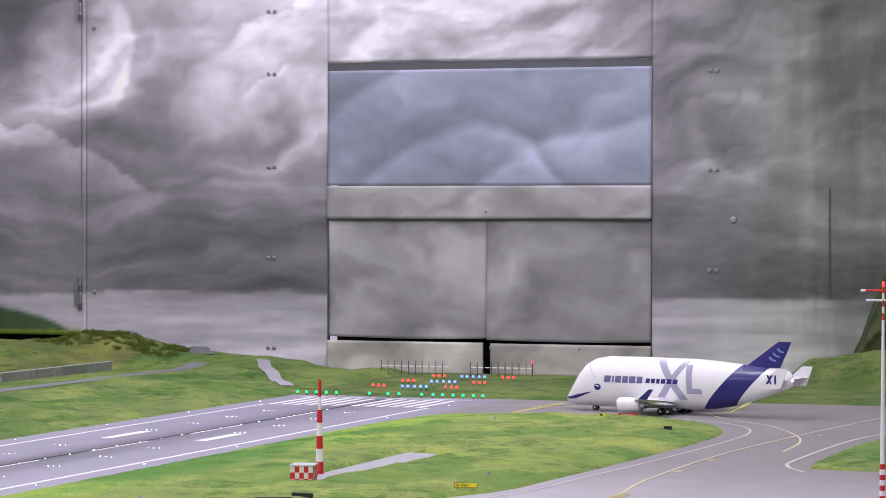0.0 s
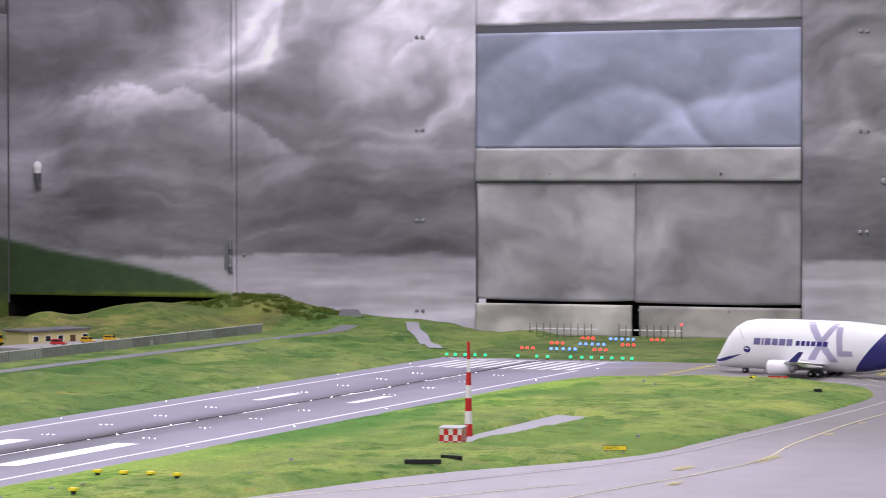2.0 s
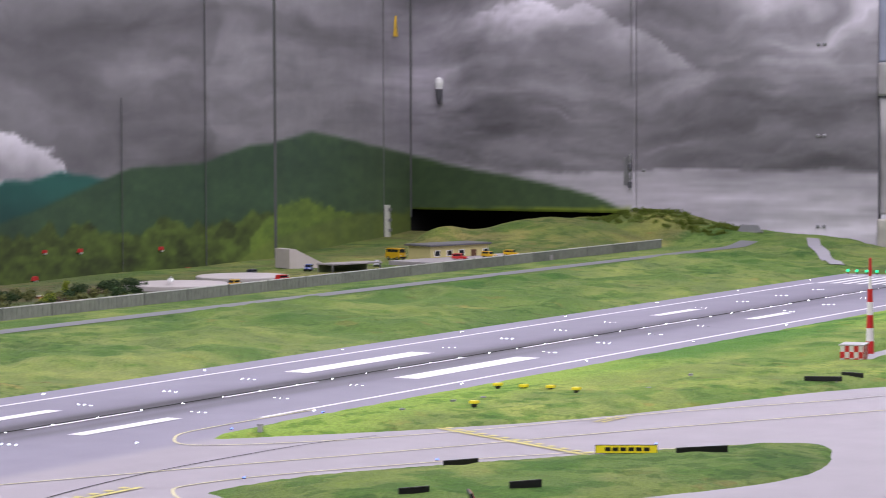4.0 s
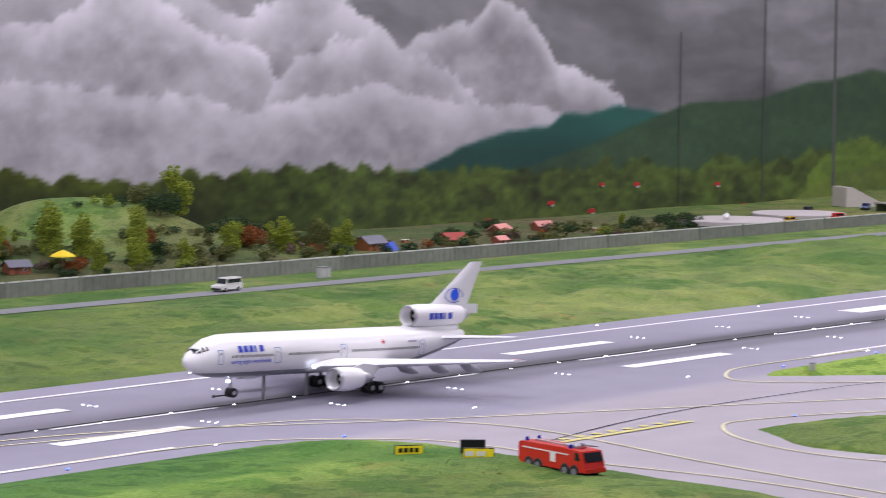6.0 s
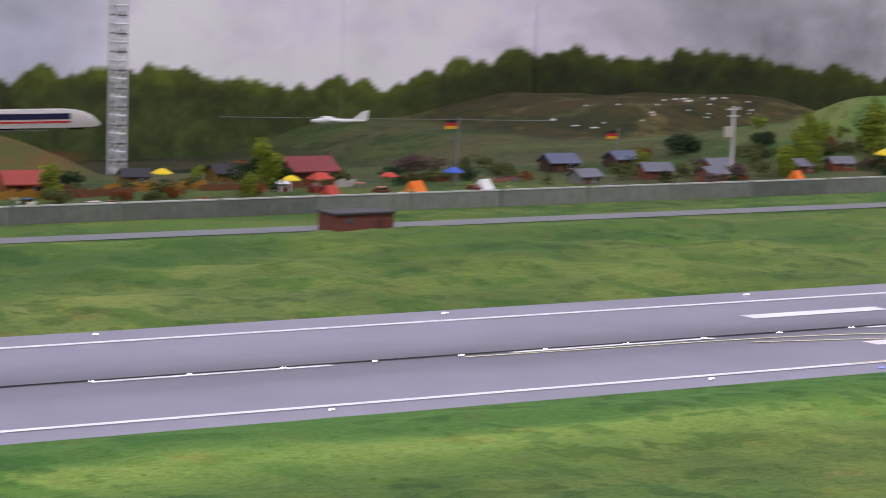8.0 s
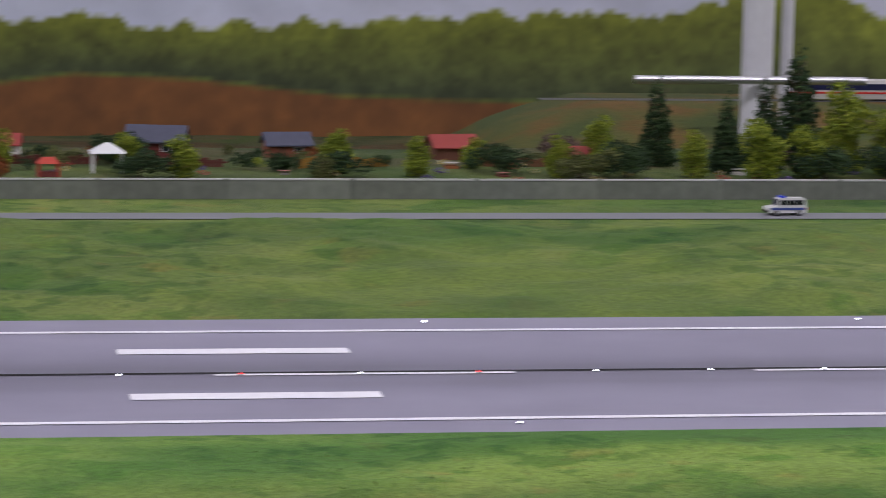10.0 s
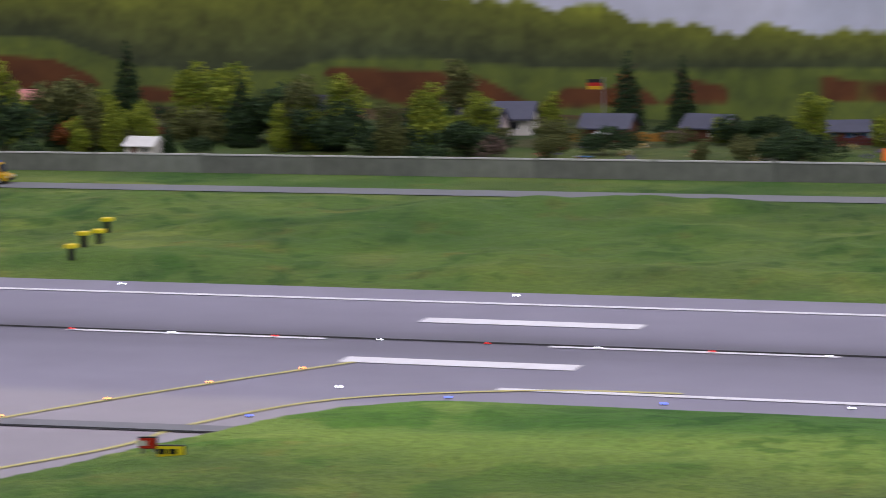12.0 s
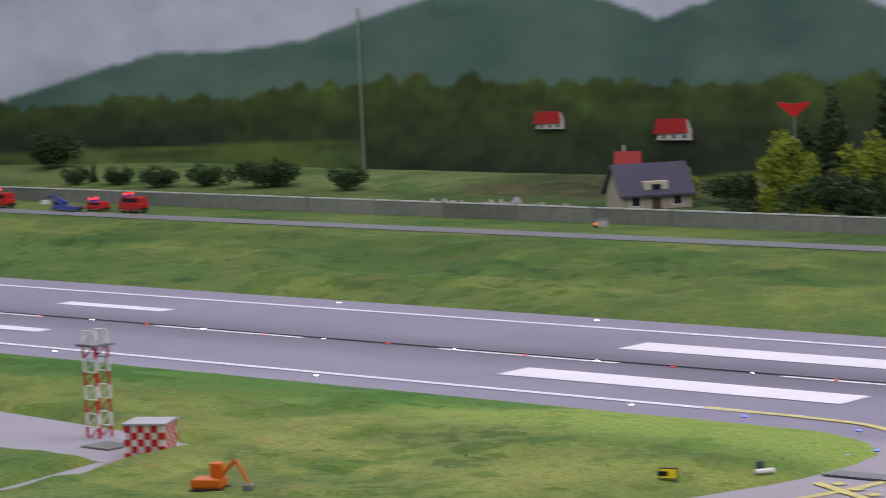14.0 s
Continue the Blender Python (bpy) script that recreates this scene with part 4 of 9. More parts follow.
def stop_bar(x0, y0, x1, y1, n=13):
    """A yellow holding line with a row of teeth."""
    d = Vector((x1 - x0, y1 - y0))
    s = Vector((-d.y, d.x)).normalized()
    bm = quadstrip([(x0, y0), (x1, y1)], 0.012, 0.0013)
    for i in range(n):
        c = Vector((x0, y0)) + d * ((i + 0.5) / n) + s * 0.018
        quadstrip([tuple(c - d.normalized() * 0.008), tuple(c + d.normalized() * 0.008)], 0.014, 0.0013, bm)
    return marking("holding_line", bm, TAXI_YELLOW, "yellow holding position line with teeth")


stop_bar(-1.74, 2.52, -1.31, 2.30)
stop_bar(4.36, 2.51, 4.14, 2.10)
stop_bar(3.14, 2.515, 3.48, 2.512, 9)
stop_bar(3.31, 1.98, 3.51, 1.96, 6)
stop_bar(8.18, 2.56, 8.68, 2.545, 11)
stop_bar(8.40, 1.95, 8.92, 2.0, 9)
marking("guide_slot", quadstrip([(-1.76, 2.56), (-1.14, 2.59)], 0.0035, 0.0018), DARK, "narrow black guide slot across the taxiway")
marking("cover_plate", quadstrip([(-1.76, 2.575), (-1.14, 2.605)], 0.035, 0.0012), paint("cover_plate_grey", (0.20, 0.20, 0.22, 1), 0.5, grain=0.05), "dark grey cover plate beside the slot")

# worn yellow lettering on the taxiways: plain bars
for k, (x, y, along, across, rows_of) in enumerate(((5.56, 1.70, 0.10, 0.030, 3), (5.27, 1.63, 0.07, 0.024, 2), (6.42, 1.615, 0.05, 0.020, 2), (6.75, 1.615, 0.05, 0.016, 2), (5.81, 1.59, 0.16, 0.026, 3), (4.62, 2.30, 0.10, 0.030, 2), (7.62, 1.52, 0.05, 0.018, 2))):
    bm = bmesh.new()
    for r in range(rows_of):
        for c in range(4):
            quadstrip([(x + along * (c / 4 - 0.5), y + across * (r / rows_of - 0.5)), (x + along * ((c + 0.75) / 4 - 0.5), y + across * (r / rows_of - 0.5))], across / rows_of * 0.6, 0.0014, bm)
    marking("ground_lettering", bm, TAXI_YELLOW, "worn yellow lettering bars painted on the taxiway")

# ---- lights let into the pavement ----


def lights(name, places, material, r, label, group):
    """Small lenses on short fittings; each one is a thing."""
    bm = spin([(0, r * 1.25), (r * 0.5, r * 1.2), (r * 0.55, r)], sides=10)
    lens = spin([(0, r), (r * 0.5, r * 0.9), (r * 0.9, r * 0.45)], sides=10)
    fitting = None
    for x, y, z in places:
        if fitting is None:
            fitting = thing(name, label, "light", group, at=Matrix.Translation((x, y, z)))
            part("ring", bm, BLACK, fitting)
            ob = part("lens", lens, material, fitting)
            ob.location.z = r * 0.5
        else:
            copy_thing(fitting, Matrix.Translation((x, y, z)))


lights("centreline_light", [(8.1 - i * 0.1345, AXIS - 0.014, 0.001) for i in range(98) if i < 56 or i % 2], LAMP_WHITE, 0.0015, "tiny white light sunk beside the guide slot", "runway centre lights")
lights("centreline_light", [(8.1 - i * 0.1345, AXIS - 0.014, 0.001) for i in range(56, 98, 2)], LAMP_RED, 0.0017, "tiny red light sunk beside the guide slot", "red runway centre lights")
lights("runway_edge_light", [(8.4 - i * 0.56, y, 0.001) for i in range(22) for y in (2.838, 3.468)], LAMP_WHITE, 0.0018, "small white light on the runway's edge", "runway edge lights")
lights("touchdown_light", [(8.0 - i * 0.28, y + k * 0.015, 0.001) for i in range(19) for y in (3.0, 3.262) for k in range(3) if not any(abs(8.0 - i * 0.28 - c) < w for c, w in ((7.0, 0.16), (5.37, 0.3), (4.12, 0.17)))], LAMP_WHITE, 0.0013, "tiny white touchdown zone light", "touchdown lights")

# ---- the hatch in the wall ----


def painted_panel(name, y0, y1, z0, z1, x, tone, tint, seed, parent, thick=0.012, sag=0.0, contrast=0.5, crests=()):
    """A board or cloth panel of the hatch with its own painted clouds; sag bows its lower edge."""
    nu, nv = int((y1 - y0) / 0.012) + 2, int((z1 - z0) / 0.012) + 2
    s, q = np.meshgrid(np.linspace(0, 1, nu), np.linspace(0, 1, nv), indexing="ij")
    y, z = y0 + (y1 - y0) * s, z0 + (z1 - z0) * q
    bow = 0.010 * np.sin(s * 6.0 + seed) * (1 - q) * (1 if sag else 0)
    z = z + sag * (1 - q) * (4 * (s - 0.5) ** 2)
    w = fbm(y * 3 + seed, z * 4, 4, 200 + seed) - 0.5
    v = fbm(y * 3.0 + w * 1.8, z * 5.5 + w * 1.6, 6, 210 + seed, 0.52)
    lum = tone * (1 + contrast * (v - 0.5) * 1.6)
    for tops, bright in crests:
        u = 1 - s
        top = np.interp(u, [c[0] for c in tops], [c[1] for c in tops], left=-9, right=-9) + 0.12 * (fbm(u * 5, q * 5, 4, 220 + seed, 0.6) - 0.5)
        lum = lum * (1 + smooth(top - q, -0.01, 0.06) * bright * (1 - np.clip((top - q) / 0.30, 0, 1)) - 0.10 * smooth(q - top, 0.0, 0.05) * smooth(0.30 - q + top, 0, 0.25) * (top > -1))
    ob = grid_mesh(name, np.stack([x + bow, y, z], -1).reshape(-1, 3), nu, nv, BACKDROP, to_linear(lum[..., None] * np.array(tint)).reshape(-1, 3))
    solid = ob.modifiers.new("thickness", "SOLIDIFY")
    solid.thickness, solid.offset = thick, -1
    ob.parent = parent
    return ob


hatch = thing("wall_hatch", "large painted hatch with hanging cloth flaps in the wall", "hatch")
GREY_FRAME = paint("hatch_frame_grey", (0.085, 0.085, 0.10, 1), 0.6, grain=0.08, scale=20)
HATCH_MID = (HY0 + HY1) / 2
# dark strip stands for the shadow band where the upper panel is set back
part("head_board", box(0.05, HY1 - HY0, 0.034, (WX + 0.028, HATCH_MID, HZ1 - 0.036)), GREY_FRAME, hatch, "dark strip for the shade above the hatch's upper panel")
for y in (HY0 + 0.002, HY1 - 0.002):
    part("jamb", box(0.02, 0.004, HZ1 - HZ0 - 0.04, (WX + 0.014, y, HZ0)), GREY_FRAME, hatch)
painted_panel("upper_panel", HY0 + 0.004, HY1 - 0.004, 0.706, HZ1 - 0.030, WX + 0.010, 154, (0.95, 0.98, 1.11), 1, hatch, contrast=0.34, crests=(([(0.02, -0.2), (0.15, 0.10), (0.27, 0.34), (0.38, 0.48), (0.48, 0.53), (0.56, 0.48), (0.64, 0.34), (0.78, -0.2)], 0.15), ([(0.36, -0.2), (0.58, 0.22), (0.72, 0.40), (0.86, 0.46), (1.0, 0.60)], 0.15), ([(0.0, 0.60), (0.10, 0.80), (0.2, 0.95), (0.4, 1.3)], 0.14)))
painted_panel("cross_panel", HY0 + 0.003, HY1 - 0.003, 0.581, 0.704, WX + 0.003, 178, (1.0, 0.985, 1.0), 2, hatch, contrast=0.5)
painted_panel("cloth_flap", HATCH_MID + 0.001, HY1 - 0.004, 0.134, 0.576, WX + 0.010, 158, (0.99, 0.97, 1.0), 3, hatch, 0.004, 0.006, 0.55)
painted_panel("cloth_flap", HY0 + 0.004, HATCH_MID - 0.001, 0.130, 0.576, WX + 0.008, 152, (0.99, 0.97, 1.0), 4, hatch, 0.004, 0.005, 0.55)
painted_panel("lower_panel", HATCH_MID + 0.012, HY1 - 0.003, 0.004, 0.124, WX + 0.004, 165, (1.0, 0.98, 0.95), 5, hatch, contrast=0.6)
painted_panel("lower_panel", HY0 + 0.003, HATCH_MID - 0.018, 0.004, 0.122, WX + 0.004, 160, (1.0, 0.98, 0.95), 6, hatch, contrast=0.6)
part("sill", box(0.05, HY1 - HY0, 0.058, (WX + 0.03, HATCH_MID, -0.056)), paint("sill_grey", (0.24, 0.25, 0.27, 1), 0.6, grain=0.06, scale=20), hatch, "grey sill board")
part("batten", box(0.010, HY1 - HY0 - 0.02, 0.005, (WX + 0.002, HATCH_MID, 0.5755)), GREY_FRAME, hatch)
# near-black sheet for the unlit depth behind the hatch
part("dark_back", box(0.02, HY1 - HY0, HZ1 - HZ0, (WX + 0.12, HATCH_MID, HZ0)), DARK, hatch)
for y in (-0.33, 0.0, 0.33):
    ob = part("bolt", spin([(0, 0.008), (0.004, 0.008), (0.006, 0.005)], sides=12, axis="x"), STEEL, hatch)
    ob.location = (WX - 0.003, HATCH_MID + y, 0.606)
    ob.rotation_euler = (0, 0, math.pi)
for y in (-0.36, -0.02, 0.34):
    ob = part("bolt", spin([(0, 0.007), (0.004, 0.007), (0.006, 0.005)], sides=12, axis="x"), STEEL, hatch)
    ob.location = (WX - 0.003, HATCH_MID + y, 0.106)
    ob.rotation_euler = (0, 0, math.pi)


def on_hatch_wall(az, el):
    b = radians(az)
    return (WX, WX / math.tan(b), EYE_Z + WX / math.sin(b) * math.tan(radians(el)))


def on_corner_wall(az, el):
    """Where a bearing meets the slanting board wall beside the recess."""
    (ax, ay), (bx_, by_) = CORNERS[7], CORNERS[8]
    q, c = math.sin(radians(az)), math.cos(radians(az))
    t = (ax * c - ay * q) / ((by_ - ay) * q - (bx_ - ax) * c)
    x, y = ax + (bx_ - ax) * t, ay + (by_ - ay) * t
    return x, y, EYE_Z + math.hypot(x, y) * math.tan(radians(el))


def wall_stud(az, el, r):
    x, y, z = on_hatch_wall(az, el)
    ob = thing("wall_bolt", "small round bolt head on the painted wall", "bolt", "wall bolts", at=pose(x - 0.002, y, z, 0, 0, 180))
    part("head", spin([(-0.002, r), (0.003, r), (0.005, r * 0.6)], sides=10, axis="x"), STEEL, ob)


for el in (4.1, 2.86, 1.01, -0.8, -2.6):
    for d in (-0.06, 0.06):
        wall_stud(67.78 + d, el, 0.0075)
for el in (2.95, 0.98, -1.03):
    for d in (-0.07, 0.07):
        wall_stud(76.6 + d, el, 0.0075)
wall_stud(77.0, -0.02, 0.012)
wall_stud(64.25, 3.75, 0.008)
wall_stud(64.27, -1.48, 0.006)


JOINT = paint("wall_joint_dark", (0.085, 0.09, 0.09, 1), 0.8, grain=0.2, scale=15)


def seam(az, el0, el1, width, wall_x=None, wall_line=None, label="dark joint between wall boards", finish=None):
    """A narrow upright joint on a wall."""
    if wall_line is None:
        x, y, _ = on_hatch_wall(az, 0)
        x -= 0.003
    else:
        (ax, ay), (bx_, by_) = wall_line
        s, c = math.sin(radians(az)), math.cos(radians(az))
        t = (ax * c - ay * s) / ((by_ - ay) * s - (bx_ - ax) * c)
        x, y = ax + (bx_ - ax) * t, ay + (by_ - ay) * t
        k = 1 - 0.005 / math.hypot(x, y)
        x, y = x * k, y * k
    d = math.hypot(x, y)
    z0, z1 = EYE_Z + d * math.tan(radians(el0)), EYE_Z + d * math.tan(radians(el1))
    ob = part("wall_joint", box(0.004, width, z1 - z0, (0, 0, 0)), finish or JOINT)
    ob.matrix_basis = pose(x, y, z0, 0, 0, 90 - az)
    return tagged(ob, label, "joint", kind="structure")


seam(78.9, -1.6, 0.6, 0.004)
seam(64.02, 0.2, 5.5, 0.0012)
PALE_JOINT = paint("wall_joint_pale", lin(146, 152, 136), 0.8, grain=0.2, scale=15)
W_CORNER, W_MID, W_FAR = (CORNERS[7], CORNERS[8]), (CORNERS[6], CORNERS[7]), (CORNERS[4], CORNERS[5])
seam(59.62, -2.4, 5.5, 0.007)
seam(59.07, -3.0, 4.0, 0.004, wall_line=W_CORNER)
seam(56.90, -3.4, 5.0, 0.010, wall_line=W_MID)
seam(55.52, -3.7, 5.0, 0.003, wall_line=W_MID)
seam(53.86, -3.6, 0.0, 0.002, wall_line=W_MID)
seam(-1.40, -5.6, -2.0, 0.008, wall_line=(CORNERS[3], CORNERS[4]), label="pale upright corner strip of the painted wall", finish=PALE_JOINT)
seam(-43.46, -4.6, -1.0, 0.004, wall_line=(CORNERS[1], CORNERS[2]), label="pale upright joint in the painted wall", finish=PALE_JOINT)


RELIEF_RED, RELIEF_WHITE = paint("relief_red", lin(170, 34, 34), 0.7), paint("relief_white", lin(196, 194, 190), 0.7)
for az, el, size in ((51.29, -3.5, 1.0), (52.30, -3.1, 0.8), (53.0, -3.1, 1.0), (52.1, -3.66, 1.15), (54.6, -3.07, 1.0), (55.12, -3.5, 1.1), (50.03, -3.9, 1.2)):
    (ax, ay), (bx_, by_) = W_MID
    s, c = math.sin(radians(az)), math.cos(radians(az))
    t = (ax * c - ay * s) / ((by_ - ay) * s - (bx_ - ax) * c)
    x, y = ax + (bx_ - ax) * t, ay + (by_ - ay) * t
    ob = thing("relief_house", "tiny flat house with a red roof fixed to the painted woods", "house", "tiny houses on the wall", at=pose(x, y - 0.001, EYE_Z + math.hypot(x, y) * math.tan(radians(el)), 0, 0, 1))
    part("front", box(0.014 * size, 0.006, 0.008 * size, (0.006 * size, 0, 0)), RELIEF_WHITE, ob)
    part("roof", prism([(-0.013 * size, 0.006 * size), (0.014 * size, 0.007 * size), (0.011 * size, 0.017 * size), (-0.008 * size, 0.017 * size)], -0.005, 0.003), RELIEF_RED, ob, "red roof")


for az, el, w, h in ((-39.69, -3.62, 0.085, 0.050), (-37.22, -3.95, 0.105, 0.062)):
    (ax, ay), (bx_, by_) = CORNERS[2], CORNERS[3]
    s, c = math.sin(radians(az)), math.cos(radians(az))
    t = (ax * c - ay * s) / ((by_ - ay) * s - (bx_ - ax) * c)
    x, y = ax + (bx_ - ax) * t, ay + (by_ - ay) * t
    ob = thing("relief_house", "white house front with a red roof on the painted woods", "house", "houses on the wall", at=pose(x + 0.004, y - 0.008, EYE_Z + math.hypot(x, y) * math.tan(radians(el)), 0, 0, 28))
    part("front", prism([(-w * 0.42, h * 0.14), (w * 0.42, h * 0.10), (w * 0.42, h * 0.5), (w * 0.34, h * 0.95), (-w * 0.36, h * 0.5)], -0.004, 0.006), RELIEF_WHITE, ob)
    part("roof", prism([(-w * 0.5, h * 0.38), (w * 0.34, h * 0.42), (w * 0.30, h), (-w * 0.40, h)], -0.008, 0.004), RELIEF_RED, ob, "red roof")
    for k in (-0.25, 0.0, 0.25):
        part("window", box(w * 0.07, 0.002, h * 0.14, (k * w, -0.0045, h * 0.2)), GLASS_DARK, ob)


def wall_hinge(az, el0, el1):
    x, y, _ = on_hatch_wall(az, 0)
    d = math.hypot(x, y)
    z0, z1 = EYE_Z + d * math.tan(radians(el0)), EYE_Z + d * math.tan(radians(el1))
    ob = thing("wall_bracket", "long grey metal bracket with knuckles on the painted wall", "bracket", "wall brackets", at=Matrix.Translation((x - 0.006, y, z0)))
    h = z1 - z0
    for i in range(4):
        part("knuckle", rod((0, 0, h * (0.25 * i + 0.03)), (0, 0, h * (0.25 * i + 0.2)), 0.008), STEEL if i % 2 else GREY_FRAME, ob)
    part("pin", rod((0, 0, 0), (0, 0, h), 0.0035), METAL, ob)
    part("leaf", box(0.003, 0.03, h * 0.8, (0.004, 0.012, h * 0.1)), STEEL, ob)


wall_hinge(64.0, 3.85, 4.6)
wall_hinge(64.0, -1.85, -1.15)

# lamp-like fitting, warning sign and white case on the corner wall


x, y, z = on_hatch_wall(60.22, 0.1)
fitting = thing("wall_fitting", "small white and metal fitting fixed to the painted wall", "fitting", at=pose(x - 0.004, y, z - 0.05, 0, 0, 180))
part("bracket", box(0.012, 0.02, 0.10, (0, 0, 0), 0.003), STEEL, fitting)
part("cap", spin([(0.06, 0.014), (0.085, 0.018), (0.10, 0.015), (0.108, 0.006)], (0.012, 0, 0), 14), WHITE, fitting, "white rounded cap")
part("foot", spin([(0.0, 0.006), (0.03, 0.012), (0.06, 0.014)], (0.012, 0, 0), 14), GREY_FRAME, fitting)
x, y, z = on_corner_wall(59.3, 1.2)
sign = thing("warning_sign", "yellow triangular warning sign with a black flash on the wall", "sign", at=pose(x + 0.001, y - 0.005, z, 0, 0, 17.2))
part("plate", prism([(-0.031, 0), (0.031, 0), (0.004, 0.082), (-0.004, 0.082)], -0.002, 0.002), paint("warning_yellow", lin(235, 190, 30), 0.4), sign)
part("flash", prism([(-0.004, 0.012), (0.010, 0.036), (0.002, 0.036), (0.006, 0.06), (-0.009, 0.032), (0, 0.032)], -0.004, -0.0025), BLACK, sign)
x, y, z = on_corner_wall(59.08, -3.0)
case = thing("wall_case", "narrow white metal case with dark fittings on the wall", "case", at=pose(x + 0.002, y - 0.012, z, 0, 0, 107.2))
part("body", box(0.02, 0.026, 0.165, (0, 0, 0), 0.002), paint("case_white", lin(205, 205, 200), 0.5), case)
for i in range(4):
    part("clip", box(0.008, 0.03, 0.012, (-0.011, 0, 0.02 + 0.04 * i)), STEEL, case)

# the opening behind the hill, its unlit depth painted near black
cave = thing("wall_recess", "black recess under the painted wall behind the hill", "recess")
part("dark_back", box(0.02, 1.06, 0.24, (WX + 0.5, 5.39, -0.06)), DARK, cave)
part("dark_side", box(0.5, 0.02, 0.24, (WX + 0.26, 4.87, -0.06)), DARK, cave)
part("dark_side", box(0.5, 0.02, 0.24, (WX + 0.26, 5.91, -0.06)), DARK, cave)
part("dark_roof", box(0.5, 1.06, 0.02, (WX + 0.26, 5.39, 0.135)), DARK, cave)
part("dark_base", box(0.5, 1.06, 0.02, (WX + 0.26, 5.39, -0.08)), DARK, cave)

# ---- aircraft ----


def livery(name, base, bands, rough=0.28):
    """Paint in bands: each (colour, half planes (ax, az, c) in which a x + b z + c > 0)."""
    mat = bpy.data.materials.new(name)
    mat.use_nodes = True
    nt = mat.node_tree
    bsdf = nt.nodes["Principled BSDF"]
    bsdf.inputs["Roughness"].default_value, bsdf.inputs["Coat Weight"].default_value = rough, 0.3
    co, sep, nz = nt.nodes.new("ShaderNodeTexCoord"), nt.nodes.new("ShaderNodeSeparateXYZ"), nt.nodes.new("ShaderNodeTexNoise")
    nz.inputs["Scale"].default_value, nz.inputs["Detail"].default_value = 25, 5
    nt.links.new(co.outputs["Object"], sep.inputs[0])
    nt.links.new(co.outputs["Object"], nz.inputs["Vector"])

    def calc(op, a, b):
        n = nt.nodes.new("ShaderNodeMath")
        n.operation = op
        for i, v in enumerate((a, b)):
            if isinstance(v, (int, float)):
                n.inputs[i].default_value = v
            else:
                nt.links.new(v, n.inputs[i])
        return n.outputs[0]

    wear = calc("ADD", calc("MULTIPLY", nz.outputs["Fac"], 0.06), 0.97)
    rgb = nt.nodes.new("ShaderNodeRGB")
    rgb.outputs[0].default_value = base
    colour = rgb.outputs[0]
    for tint, planes in bands:
        mask = None
        for ax, az, c in planes:
            side = calc("ADD", calc("ADD", calc("MULTIPLY", sep.outputs["X"], ax), calc("MULTIPLY", sep.outputs["Z"], az)), c)
            step = calc("GREATER_THAN", side, 0.0)
            mask = step if mask is None else calc("MULTIPLY", mask, step)
        mix = nt.nodes.new("ShaderNodeMix")
        mix.data_type = "RGBA"
        nt.links.new(mask, mix.inputs["Factor"])
        nt.links.new(colour, mix.inputs["A"])
        mix.inputs["B"].default_value = tint
        colour = mix.outputs["Result"]
    sc = nt.nodes.new("ShaderNodeVectorMath")
    sc.operation = "SCALE"
    nt.links.new(colour, sc.inputs[0])
    nt.links.new(wear, sc.inputs["Scale"])
    nt.links.new(sc.outputs["Vector"], bsdf.inputs["Base Color"])
    return mat


def hull(stations, n=40):
    """A body lofted through stations of x, bottom, top and half width."""
    xs = np.array([s[0] for s in stations])
    fine = np.unique(np.concatenate([xs, np.linspace(xs[0], xs[-1], 60)]))
    rings = []
    for x in fine:
        b, t, w = (float(np.interp(x, xs, [s[k] for s in stations])) for k in (1, 2, 3))
        rings.append(oval(x, (b + t) / 2, w, (t - b) / 2, n=n))
    return loft(rings)


def flank(stations, x, z, side=-1, off=0.0006):
    """The hull's surface at x and height z."""
    xs = [s[0] for s in stations]
    b, t, w = (float(np.interp(x, xs, [s[k] for s in stations])) for k in (1, 2, 3))
    q = max(0.0, 1 - ((z - (b + t) / 2) / ((t - b) / 2)) ** 2)
    return (x, side * (w * math.sqrt(q) + off), z)


def decal(stations, corners, side=-1, nu=6, nv=6, off=0.0006, bm=None):
    """A patch laid on the hull: four corners (x, z), in order round the patch."""
    bm = bm or bmesh.new()
    (ax, az), (bx_, bz_), (cx, cz), (dx, dz) = corners
    rows = []
    for i in range(nu + 1):
        u = i / nu
        row = []
        for j in range(nv + 1):
            v = j / nv
            x = (ax * (1 - u) + bx_ * u) * (1 - v) + (dx * (1 - u) + cx * u) * v
            z = (az * (1 - u) + bz_ * u) * (1 - v) + (dz * (1 - u) + cz * u) * v
            row.append(bm.verts.new(flank(stations, x, z, side, off)))
        rows.append(row)
    for a, b in zip(rows, rows[1:]):
        for j in range(nv):
            bm.faces.new((a[j], b[j], b[j + 1], a[j + 1]))
    return bm


def round_decal(stations, x, z, rx, rz, side=-1, off=0.0006, n=18):
    """A round patch laid on the hull."""
    bm = bmesh.new()
    rings = [[bm.verts.new(flank(stations, x + rx * k * math.cos(2 * math.pi * i / n), z + rz * k * math.sin(2 * math.pi * i / n), side, off)) for i in range(n)] for k in (1.0, 0.6, 0.2)]
    for a, b in zip(rings, rings[1:]):
        for i in range(n):
            bm.faces.new((a[i], a[(i + 1) % n], b[(i + 1) % n], b[i]))
    bm.faces.new(rings[-1])
    return bm


